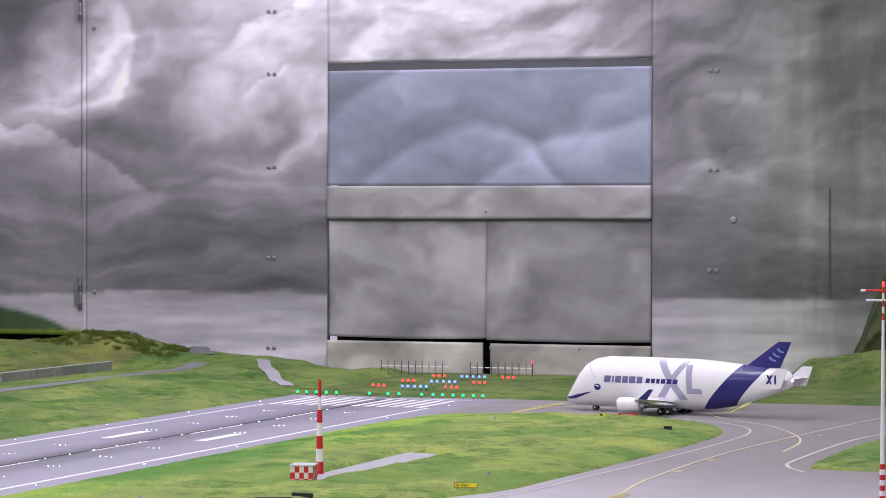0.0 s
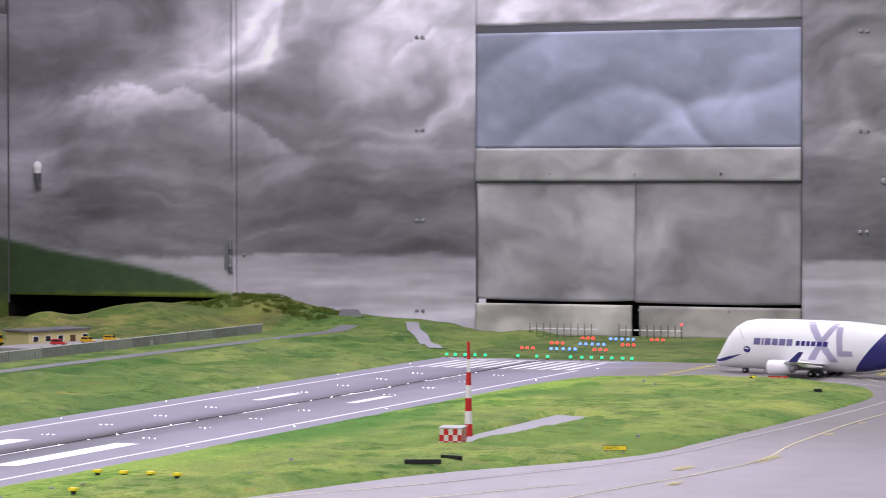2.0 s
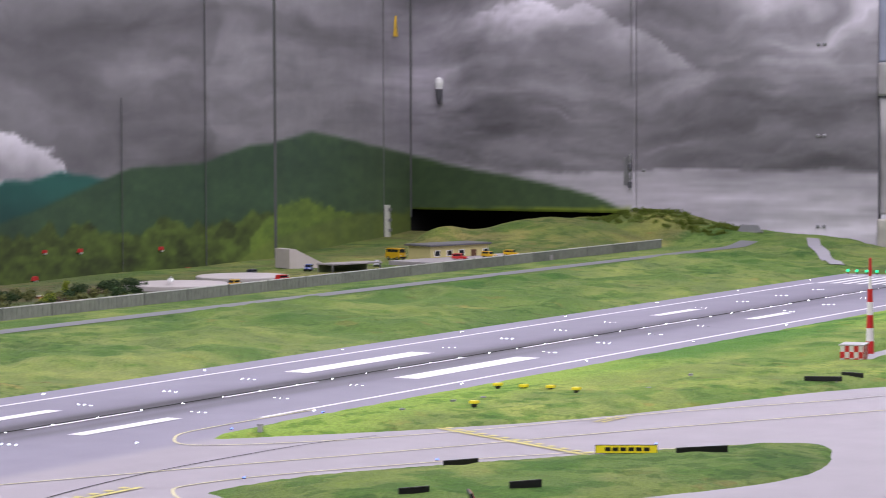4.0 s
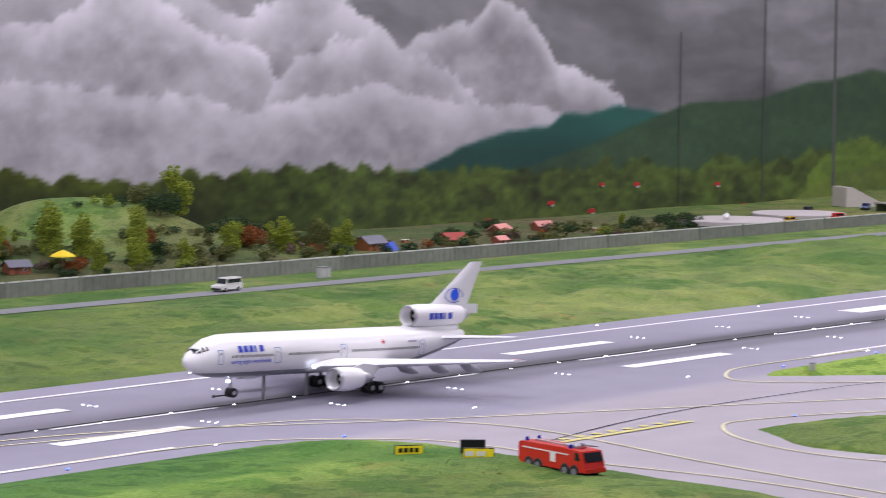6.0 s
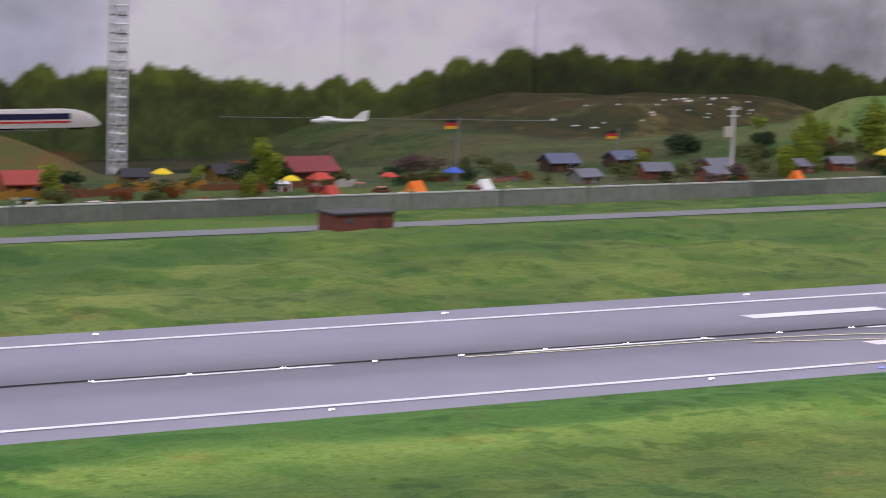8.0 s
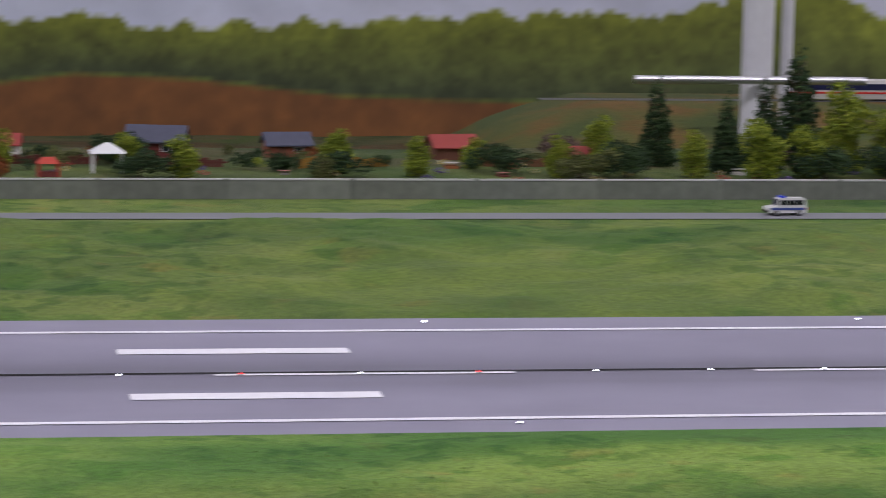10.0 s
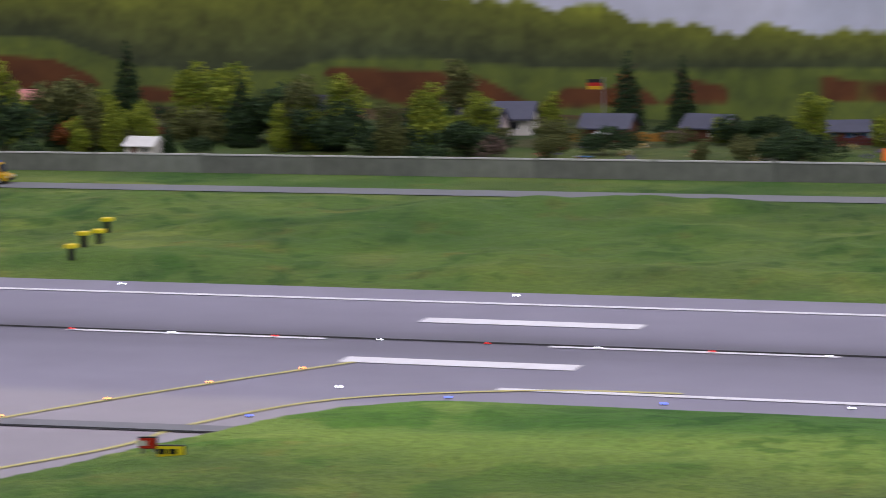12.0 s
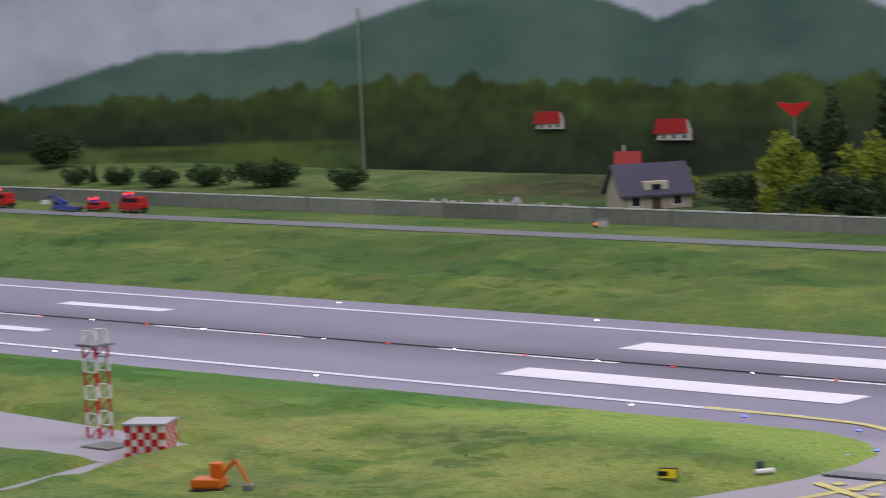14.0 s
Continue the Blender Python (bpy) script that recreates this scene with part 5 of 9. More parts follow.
def wing(root, tip, thick, bm=None, side=1):
    """A tapered wing: root and tip as (x front, x back, y, z)."""
    bm = bm or bmesh.new()
    rings = []
    for k in range(7):
        s = k / 6
        x0, x1, y, z = (root[i] + (tip[i] - root[i]) * s for i in range(4))
        c, th = x1 - x0, thick * (1 - 0.75 * s)
        prof = [(0, 0), (0.06, 0.45), (0.25, 0.75), (0.5, 0.62), (0.8, 0.25), (1, 0.02), (0.8, -0.15), (0.5, -0.32), (0.25, -0.42), (0.06, -0.3)]
        rings.append([(x0 + c * u, side * y, z + th * v) for u, v in prof])
    return loft(rings, True, bm)


def wheel(parent, x, y, r, w):
    ob = part("wheel", spin([(-w / 2, r * 0.82), (-w / 2 * 0.7, r), (w / 2 * 0.7, r), (w / 2, r * 0.82)], sides=18, axis="y"), RUBBER, parent, "black tyre")
    ob.location = (x, y, r)
    hub = part("hub", spin([(-w * 0.56, r * 0.42), (w * 0.56, r * 0.42)], sides=12, axis="y"), METAL, ob, "pale wheel hub")
    return ob


def nacelle(parent, x, y, z, r, length, tail, label):
    """An engine with a hollow intake, fan, spinner and exhaust cone."""
    body = part("engine", spin([(0.024, r * 0.70), (0.006, r * 0.79), (0, r * 0.88), (0.002, r * 0.94), (length * 0.25, r), (length * 0.65, r * 0.98), (length, r * 0.82), (length, r * 0.6)], sides=28, axis="x"), PLANE_WHITE, parent, label, True)
    body.location = (x, y, z)
    part("fan", spin([(0.021, r * 0.735), (0.024, r * 0.735)], sides=24, axis="x"), DARK, body, "dark fan disc")
    part("spinner", spin([(0.012, r * 0.05), (0.016, r * 0.2), (0.022, r * 0.26)], sides=14, axis="x"), METAL, body, smooth=True)
    part("intake_lip", spin([(0.0006, r * 0.80), (-0.0008, r * 0.87), (0.0015, r * 0.945), (0.004, r * 0.955), (0.003, r * 0.79)], sides=28, axis="x", caps=False), METAL, body, "bare metal lip", True)
    part("exhaust", spin([(length * 0.9, r * 0.62), (length, r * 0.60), (length + tail * 0.55, r * 0.46), (length + tail * 0.56, r * 0.3), (length + tail, r * 0.08)], sides=24, axis="x"), METAL, body, "metal exhaust cone", True)
    return body


def letters(name, words, size, material, parent, place, label=""):
    data = bpy.data.curves.new(name, "FONT")
    data.body, data.size, data.extrude = words, size, 0.0002
    temp = bpy.data.objects.new(name, data)
    mesh = bpy.data.meshes.new_from_object(temp)
    bpy.data.objects.remove(temp)
    mesh.materials.append(material)
    ob = new(name, mesh)
    ob.parent = parent
    ob.matrix_basis = place
    if label:
        tagged(ob, label)
    return ob


def trijet(at):
    """The white three-engined airliner on its two guide rods."""
    plane = thing("airliner_model", "white three-engined model airliner with blue marks on the runway", "aircraft", at=at)
    hullform = [(0, 0.058, 0.062, 0.002), (0.004, 0.051, 0.0695, 0.009), (0.012, 0.0445, 0.0765, 0.0165), (0.024, 0.039, 0.0845, 0.0235), (0.042, 0.0345, 0.0945, 0.0295), (0.065, 0.0325, 0.0995, 0.0330), (0.10, 0.0315, 0.1005, 0.0345), (0.25, 0.0313, 0.1005, 0.0347), (0.40, 0.0316, 0.1005, 0.0347), (0.45, 0.0350, 0.1003, 0.0330), (0.50, 0.0430, 0.0995, 0.0285), (0.55, 0.0545, 0.0970, 0.0215), (0.59, 0.0655, 0.0935, 0.0135), (0.612, 0.0725, 0.0905, 0.0075), (0.618, 0.0770, 0.0870, 0.003)]
    skin = livery("airliner_skin", (0.90, 0.89, 0.91, 1), [((0.30, 0.30, 0.34, 1), [(0.0, -1.0, 0.0418)]), ((0.30, 0.30, 0.34, 1), [(0.205, -1.0, -0.0480), (1.0, 0, -0.44)])])
    part("fuselage", hull(hullform), skin, plane, "white fuselage with a grey belly", True)
    for x0, x1 in ((0.004, 0.013), (0.0145, 0.0185), (0.0195, 0.0235)):
        for side in (-1, 1):
            z0 = 0.0735 + (x0 - 0.004) * 0.25
            part("cockpit_window", decal(hullform, [(x0 + 0.006, z0 - 0.001), (x1 + 0.006, z0), (x1 + 0.006, z0 + 0.0062), (x0 + 0.0085, z0 + 0.0058)], side, 3, 3), GLASS_DARK, plane, "dark cockpit window")
    for a, b in ((0.064, 0.150), (0.182, 0.292), (0.320, 0.480)):
        n = int((b - a) / 0.0058)
        for side in (-1, 1):
            for i in range(n):
                x = a + (b - a) * (i + 0.5) / n
                part("cabin_window", decal(hullform, [(x - 0.0014, 0.0655), (x + 0.0014, 0.0655), (x + 0.0014, 0.0695), (x - 0.0014, 0.0695)], side, 1, 1), GLASS_DARK, plane)
    for x in (0.046, 0.160, 0.303, 0.488):
        for side in (-1, 1):
            w, z0, z1 = (0.0045, 0.056, 0.078) if x == 0.046 else (0.0065, 0.054, 0.079)
            bm = bmesh.new()
            e = 0.0009
            for c in ([(x - w, z0), (x + w, z0), (x + w, z0 + e), (x - w, z0 + e)], [(x - w, z1 - e), (x + w, z1 - e), (x + w, z1), (x - w, z1)], [(x - w, z0 + e), (x - w + e, z0 + e), (x - w + e, z1 - e), (x - w, z1 - e)], [(x + w - e, z0 + e), (x + w, z0 + e), (x + w, z1 - e), (x + w - e, z1 - e)]):
                decal(hullform, c, side, 2, 4, 0.0005, bm)
            door = part("door_outline", bm, SKYBLUE, plane, "pale blue door outline")
            part("door_window", decal(hullform, [(x - 0.001, 0.0705), (x + 0.001, 0.0705), (x + 0.001, 0.0735), (x - 0.001, 0.0735)], side, 1, 1), GLASS_DARK, door)
    # the name over the front windows and on the tail engine: plain blue blocks
    for k in range(5):
        x = 0.079 + k * 0.0108
        w = 0.0085 if k < 3 else 0.004 if k == 3 else 0.0085
        for side in (-1, 1):
            part("name_block", decal(hullform, [(x, 0.0735), (x + w, 0.0735), (x + w, 0.0835), (x, 0.0835)], side, 2, 3), BLUE_INK, plane, "blue block of the name")
    letters("slogan", "saving sight worldwide", 0.0092, BLUE_INK, plane, pose(0.062, -0.0348, 0.0565, 90, 0, 0), "small blue slogan")
    for c in ([(0.392, 0.0755), (0.3945, 0.0755), (0.3945, 0.0835), (0.392, 0.0835)], [(0.3892, 0.0782), (0.3973, 0.0782), (0.3973, 0.0808), (0.3892, 0.0808)]):
        part("red_cross", decal(hullform, c, -1, 2, 2, 0.0007), RED, plane, "small red cross mark")
    part("registration_bar", decal(hullform, [(0.452, 0.0765), (0.474, 0.0765), (0.474, 0.0795), (0.452, 0.0795)], -1, 4, 2), LILAC, plane, "pale grey bar of lettering")
    # wings
    for side in (-1, 1):
        w = part("wing", wing((0.232, 0.395, 0.020, 0.0445), (0.425, 0.458, 0.280, 0.066), 0.016, side=side), PLANE_WHITE, plane, "white swept wing", True)
        part("wing_root", hull([(0.222, 0.040, 0.048, 0.006), (0.24, 0.034, 0.053, 0.037), (0.30, 0.031, 0.054, 0.042), (0.37, 0.031, 0.052, 0.041), (0.41, 0.034, 0.048, 0.034), (0.435, 0.038, 0.044, 0.02)]), PLANE_WHITE, w, smooth=True) if side < 0 else None
        for k, y in enumerate((0.085, 0.135, 0.185)):
            x = 0.365 + 0.38 * (y - 0.085)
            z = 0.047 + 0.084 * (y - 0.05)
            part("flap_fairing", loft([oval(x, z, 0.001, 0.001, side * y, 10), oval(x + 0.016, z - 0.008, 0.0040, 0.0075, side * y, 10), oval(x + 0.038, z - 0.014, 0.0034, 0.0065, side * y, 10), oval(x + 0.056, z - 0.018, 0.0008, 0.001, side * y, 10)]), PLANE_GREY, w, "grey flap fairing", True)
        tiplight = part("wingtip_light", spin([(0, 0.002), (0.006, 0.0015)], sides=8, axis="x"), LAMP_RED if side < 0 else LAMP_GREEN, w, "small lit wingtip lamp")
        tiplight.location = (0.430, side * 0.278, 0.067)
        eng = nacelle(plane, 0.208, side * 0.107, 0.0325, 0.0190, 0.054, 0.036, "white wing engine")
        part("pylon", prism([(0.225, 0.044), (0.29, 0.034), (0.31, 0.050), (0.27, 0.055)], side * 0.107 - 0.0022, side * 0.107 + 0.0022), PLANE_WHITE, plane)
        part("stabiliser", wing((0.535, 0.603, 0.010, 0.079), (0.602, 0.628, 0.128, 0.0865), 0.008, side=side), PLANE_WHITE, plane, "white tailplane", True)
        land_l = part("landing_lamp", spin([(0, 0.0026), (0.002, 0.002)], sides=10, axis="x"), LAMP_WHITE, plane, "lit white landing lamp")
        land_l.location = (0.236, side * 0.0375, 0.046)
    # fin and tail engine
    part("fin", loft([[(0.524 + 0.105 * s + u * (0.098 - 0.068 * s), w * (0.006 - 0.004 * s), 0.126 + 0.079 * s) for u, w in ((0, 0), (0.12, 0.7), (0.4, 1), (0.75, 0.6), (1, 0.05), (0.75, -0.6), (0.4, -1), (0.12, -0.7))] for s in (0, 0.25, 0.5, 0.75, 0.93, 1.0)]), PLANE_WHITE, plane, "white tail fin", True)
    part("fin_base", prism([(0.59, 0.119), (0.6465, 0.117), (0.6475, 0.133), (0.59, 0.1345)], -0.0035, 0.0035), PLANE_WHITE, plane)
    part("engine_saddle", hull([(0.49, 0.094, 0.100, 0.004), (0.51, 0.090, 0.103, 0.009), (0.56, 0.085, 0.103, 0.010), (0.60, 0.082, 0.101, 0.006)]), PLANE_WHITE, plane, smooth=True)
    tail_engine = nacelle(plane, 0.482, 0, 0.1165, 0.0195, 0.122, 0.028, "white tail engine")
    for k in range(5):
        x = 0.032 + k * 0.0112
        w = 0.0088 if k < 3 else 0.004 if k == 3 else 0.0088
        for side in (-1, 1):
            part("name_block", box(w, 0.0006, 0.0105, (x + w / 2, side * 0.0194, -0.0055)), BLUE_INK, tail_engine, "blue block of the name")
    for side in (-1, 1):
        ring = []
        for i in range(28):
            a = 2 * math.pi * i / 28
            ring.append((0.585 + 0.0215 * math.cos(a), 0.149 + 0.0125 * math.sin(a)))
        bm = bmesh.new()
        out = [bm.verts.new((u, side * 0.0064, v)) for u, v in ring]
        inn = [bm.verts.new((0.585 + (u - 0.585) * 0.93, side * 0.0064, 0.149 + (v - 0.149) * 0.90)) for u, v in ring]
        for i in range(28):
            if not 24 <= i <= 26:
                bm.faces.new((out[i], out[(i + 1) % 28], inn[(i + 1) % 28], inn[i]))
        part("eye_outline", bm, BLUE_INK, plane, "blue outline of an eye on the fin")
        ob = part("eye_disc", spin([(-0.0003, 0.0098), (0.0003, 0.0098)], sides=24, axis="y"), BRIGHT_BLUE, plane, "bright blue disc on the fin")
        ob.location = (0.587, side * 0.0066, 0.150)
    # gear
    nose = part("nose_gear", rod((0.097, 0, 0.009), (0.093, 0, 0.036), 0.0018), STEEL, plane)
    for y in (-0.0045, 0.0045):
        wheel(nose, 0.097, y, 0.0078, 0.0055)
    lamp = part("nose_lamp", spin([(0, 0.003), (0.002, 0.0022)], sides=10, axis="x"), LAMP_WHITE, nose, "lit white nose lamp")
    lamp.location, lamp.rotation_euler = (0.090, 0, 0.026), (0, 0, math.pi)
    part("guide_pin", rod((0.062, 0, 0.0035), (0.094, 0, 0.0045), 0.0012, sides=6), BLACK, nose, "thin black steering pin")
    part("pin_tip", spin([(-0.002, 0.0022), (0.002, 0.0022)], (0.061, 0, 0.0035), 8), BLACK, nose)
    for y, x in ((-0.058, 0.345), (0.058, 0.345), (0, 0.36)):
        leg = part("main_gear", rod((x, y, 0.010), (x - 0.004, y * 0.9, 0.042), 0.0026), STEEL, plane)
        for dx in ((-0.0095, 0.0095) if y else (0,)):
            for dy in (-0.006, 0.006):
                wheel(leg, x + dx, y + dy, 0.0095, 0.0075)
    for x in (0.165, 0.258):
        part("guide_rod", rod((x, 0, 0.0462 * (x - 0.345) - 0.001), (x, 0, 0.034), 0.0028), STEEL, plane, "grey metal guide rod into the slot")
    return plane


# just touched down: the nose still a little high, held by the guide rods
trijet(Matrix.Translation((3.027 + 0.366, AXIS, 0.0)) @ pose(0, 0, 0, 0, 2.5, 0) @ Matrix.Translation((-0.366, 0, 0)) @ Matrix.Diagonal((1.06, 1, 1, 1)))


def whale_freighter(at):
    """The bulbous white freighter with a smile and a navy tail."""
    plane = thing("freighter_model", "bulbous white cargo aircraft model with navy tail and painted smile", "aircraft", at=at)
    form = [(0, 0.027, 0.036, 0.003), (0.006, 0.0215, 0.046, 0.014), (0.018, 0.0175, 0.062, 0.025), (0.032, 0.0155, 0.086, 0.034), (0.050, 0.0145, 0.117, 0.0425), (0.072, 0.0140, 0.1425, 0.0475), (0.10, 0.0140, 0.1585, 0.0500), (0.14, 0.0140, 0.1660, 0.0505), (0.25, 0.0140, 0.1675, 0.0505), (0.42, 0.0145, 0.1665, 0.0505), (0.48, 0.0185, 0.1630, 0.0480), (0.54, 0.0300, 0.1570, 0.0420), (0.60, 0.0480, 0.1510, 0.0320), (0.66, 0.0700, 0.1455, 0.0190), (0.70, 0.0860, 0.1390, 0.0090), (0.712, 0.095, 0.130, 0.004)]
    navy = lin(38, 33, 112)
    skin = livery("freighter_skin", (0.84, 0.84, 0.86, 1), [(navy, [(1.0, -0.86, -0.434), (-1.0, 0.86, 0.519)])])
    body = part("fuselage", hull(form), skin, plane, "white bulging fuselage with a navy sweep", True)
    for side in (-1, 1):
        for c in ([(0.004, 0.0345), (0.026, 0.0335), (0.026, 0.0410), (0.006, 0.0400)], [(0.026, 0.0335), (0.050, 0.0375), (0.050, 0.0480), (0.026, 0.0410)], [(0.050, 0.0375), (0.075, 0.0465), (0.075, 0.0535), (0.050, 0.0480)], [(0.075, 0.0470), (0.104, 0.0580), (0.103, 0.0592), (0.075, 0.0535)]):
            part("smile", decal(form, c, side, 6, 2), NAVY, plane, "navy painted smile")
        eye = part("eye_mark", round_decal(form, 0.125, 0.0745, 0.0112, 0.0098, side), NAVY, plane, "navy painted eye")
        part("eye_glint", decal(form, [(0.118, 0.0765), (0.131, 0.0750), (0.130, 0.0785), (0.120, 0.0800)], side, 3, 2, 0.0012), WHITE, eye)
        for x, z0, z1, widths, ink in ((0.147, 0.090, 0.110, (0.021, 0.006, 0.019, 0.018, 0.020, 0.018), LILAC_DEEP), (0.281, 0.0915, 0.1055, (0.013, 0.012, 0.011, 0.014, 0.015, 0.015), NAVY)):
            for wide in widths:
                part("name_block", decal(form, [(x, z0), (x + wide, z0), (x + wide + 0.002, z1), (x + 0.002, z1)], side, 4, 4, 0.0013), ink, plane, "block of the name")
                x += wide + 0.0042
        for c in ([(0.308, 0.1625), (0.332, 0.1625), (0.412, 0.046), (0.386, 0.046)], [(0.392, 0.1605), (0.412, 0.1605), (0.340, 0.050), (0.316, 0.050)], [(0.404, 0.150), (0.424, 0.150), (0.430, 0.064), (0.412, 0.064)], [(0.428, 0.080), (0.456, 0.080), (0.458, 0.064), (0.430, 0.064)]):
            part("livery_bar", decal(form, c, side, 5, 14, 0.0008), LILAC, plane, "broad grey-lilac livery bar")
        part("cargo_seam", decal(form, [(0.118, 0.100), (0.1195, 0.100), (0.085, 0.150), (0.0835, 0.150)], side, 1, 10, 0.0006), LILAC, plane)
        w = part("wing", wing((0.225, 0.365, 0.022, 0.036), (0.395, 0.428, 0.330, 0.062), 0.017, side=side), PLANE_WHITE, plane, "white swept wing", True)
        part("winglet", prism([(0.405, 0.062), (0.432, 0.062), (0.452, 0.092), (0.438, 0.092)], side * 0.331 - 0.0012, side * 0.331 + 0.0012), NAVY, w, "navy winglet")
        for k, y in enumerate((0.10, 0.16, 0.22)):
            x, z = 0.335 + 0.28 * (y - 0.10), 0.042 + 0.08 * (y - 0.08)
            part("flap_fairing", loft([oval(x, z, 0.001, 0.001, side * y, 10), oval(x + 0.018, z - 0.006, 0.004, 0.006, side * y, 10), oval(x + 0.040, z - 0.009, 0.003, 0.005, side * y, 10), oval(x + 0.058, z - 0.010, 0.0008, 0.001, side * y, 10)]), PLANE_WHITE, w, "white flap fairing", True)
        nacelle(plane, 0.226, side * 0.107, 0.0285, 0.0225, 0.072, 0.024, "white wing engine")
        part("pylon", prism([(0.25, 0.044), (0.31, 0.034), (0.33, 0.046), (0.28, 0.050)], side * 0.107 - 0.0022, side * 0.107 + 0.0022), PLANE_WHITE, plane)
        part("stabiliser", wing((0.632, 0.700, 0.006, 0.113), (0.668, 0.722, 0.082, 0.118), 0.008, side=side), PLANE_WHITE, plane, "white tailplane", True)
        end = part("end_plate", prism([(0.654, 0.088), (0.716, 0.092), (0.736, 0.150), (0.704, 0.150), (0.660, 0.108)], side * 0.083 - 0.0014, side * 0.083 + 0.0014), PLANE_WHITE, plane, "white upright end plate with a mark")
        for c in ([(0.672, 0.104), (0.679, 0.104), (0.693, 0.130), (0.686, 0.130)], [(0.690, 0.104), (0.686, 0.104), (0.674, 0.130), (0.680, 0.130)], [(0.698, 0.104), (0.703, 0.104), (0.703, 0.130), (0.698, 0.130)]):
            part("end_mark", prism(c, side * 0.0852 - 0.0005, side * 0.0852 + 0.0005), NAVY, end)
    finskin = livery("freighter_fin", (0.84, 0.84, 0.86, 1), [(navy, [(1.0, -0.86, -0.436), (-1.0, 0.86, 0.575)])])
    part("fin", loft([[(0.568 + 0.102 * s + u * (0.108 - 0.068 * s), w * (0.007 - 0.005 * s), 0.147 + 0.077 * s) for u, w in ((0, 0), (0.12, 0.7), (0.4, 1), (0.75, 0.6), (1, 0.05), (0.75, -0.6), (0.4, -1), (0.12, -0.7))] for s in (0, 0.15, 0.3, 0.5, 0.75, 0.94, 1.0)]), finskin, plane, "white and navy tail fin", True)
    for k, (x, z) in enumerate(((0.655, 0.172), (0.667, 0.184), (0.680, 0.197))):
        part("fin_arc", prism([(x - 0.012, z + 0.004), (x - 0.002, z - 0.004), (x + 0.010, z - 0.006), (x + 0.010, z - 0.002), (x, z + 0.001), (x - 0.009, z + 0.009)], -0.0062, -0.0056), SKYBLUE, plane, "pale blue arc on the fin")
    nose = part("nose_gear", rod((0.094, 0, 0.008), (0.090, 0, 0.020), 0.002), STEEL, plane)
    for y in (-0.0045, 0.0045):
        wheel(nose, 0.094, y, 0.0085, 0.0055)
    for side in (-1, 1):
        leg = part("main_gear", rod((0.350, side * 0.060, 0.010), (0.347, side * 0.055, 0.04), 0.003), STEEL, plane)
        for dx in (-0.0115, 0.0115):
            for dy in (-0.0065, 0.0065):
                wheel(leg, 0.350 + dx, side * 0.060 + dy, 0.0100, 0.0075)
    beacon = part("tail_lamp", spin([(0, 0.003), (0.004, 0.002)], sides=8, axis="x"), LAMP_WHITE, plane, "small lit tail lamp")
    beacon.location = (0.712, 0, 0.112)
    return plane


whale_freighter(pose(8.43, 2.463, 0, 0, 0, -104.5) @ Matrix.Diagonal((1.07, 1, 1, 1)))

# ---- fence along the service road ----
CONCRETE = paint("fence_grey", (0.155, 0.165, 0.145, 1), 0.85, grain=0.30, scale=60, bump=0.3, spread=0.22)
RAIL = paint("fence_rail", (0.58, 0.58, 0.57, 1), 0.6, grain=0.08, scale=40)


def height(x, y):
    return float(land(np.array(float(x)), np.array(float(y))))


fence = thing("fence", "grey slatted airfield fence with a pale top rail beside the road", "fence")
FENCE_Y, FENCE_H, BAY = 4.46, 0.033, 0.20
panel_mesh, post_mesh, rail_mesh = None, None, None
count = int((9.55 + 6.4) / BAY)
for i in range(count):
    x0 = -6.4 + i * BAY
    z0, z1 = height(x0, FENCE_Y), height(x0 + BAY, FENCE_Y)
    if panel_mesh is None:
        bm = box(BAY - 0.006, 0.003, FENCE_H, (BAY / 2, 0, 0))
        for k in range(9):
            box(0.003, 0.005, FENCE_H - 0.002, (0.016 + k * 0.021, 0, 0.001), bm=bm)
        panel_mesh = tidy("fence_panel", bm, CONCRETE)
        post_mesh = tidy("fence_post", box(0.006, 0.007, FENCE_H + 0.003, (0, 0, 0)), CONCRETE)
        rail_mesh = tidy("top_rail", box(BAY, 0.005, 0.0026, (BAY / 2, 0, FENCE_H)), RAIL)
    for name, mesh in (("fence_panel", panel_mesh), ("fence_post", post_mesh), ("top_rail", rail_mesh)):
        ob = new(name, mesh)
        ob.parent = fence
        ob.matrix_basis = pose(x0, FENCE_Y, z0 - 0.003, 0, -math.degrees(math.atan2(z1 - z0, BAY)) if name != "fence_post" else 0, 0)

# ---- trees and bushes ----
BARK = paint("bark", (0.09, 0.06, 0.04, 1), 0.9, grain=0.2, scale=80, bump=0.3)


def foliage(name, dark, mid, light):
    mat = bpy.data.materials.new(name)
    mat.use_nodes = True
    nt = mat.node_tree
    bsdf = nt.nodes["Principled BSDF"]
    bsdf.inputs["Roughness"].default_value = 0.9
    geo, rp = nt.nodes.new("ShaderNodeNewGeometry"), nt.nodes.new("ShaderNodeValToRGB")
    els = rp.color_ramp.elements
    els.new(0.5)
    for e, p, c in zip(els, (0.0, 0.5, 1.0), (dark, mid, light)):
        e.position, e.color = p, c
    nt.links.new(geo.outputs["Random Per Island"], rp.inputs["Fac"])
    nt.links.new(rp.outputs["Color"], bsdf.inputs["Base Color"])
    return mat


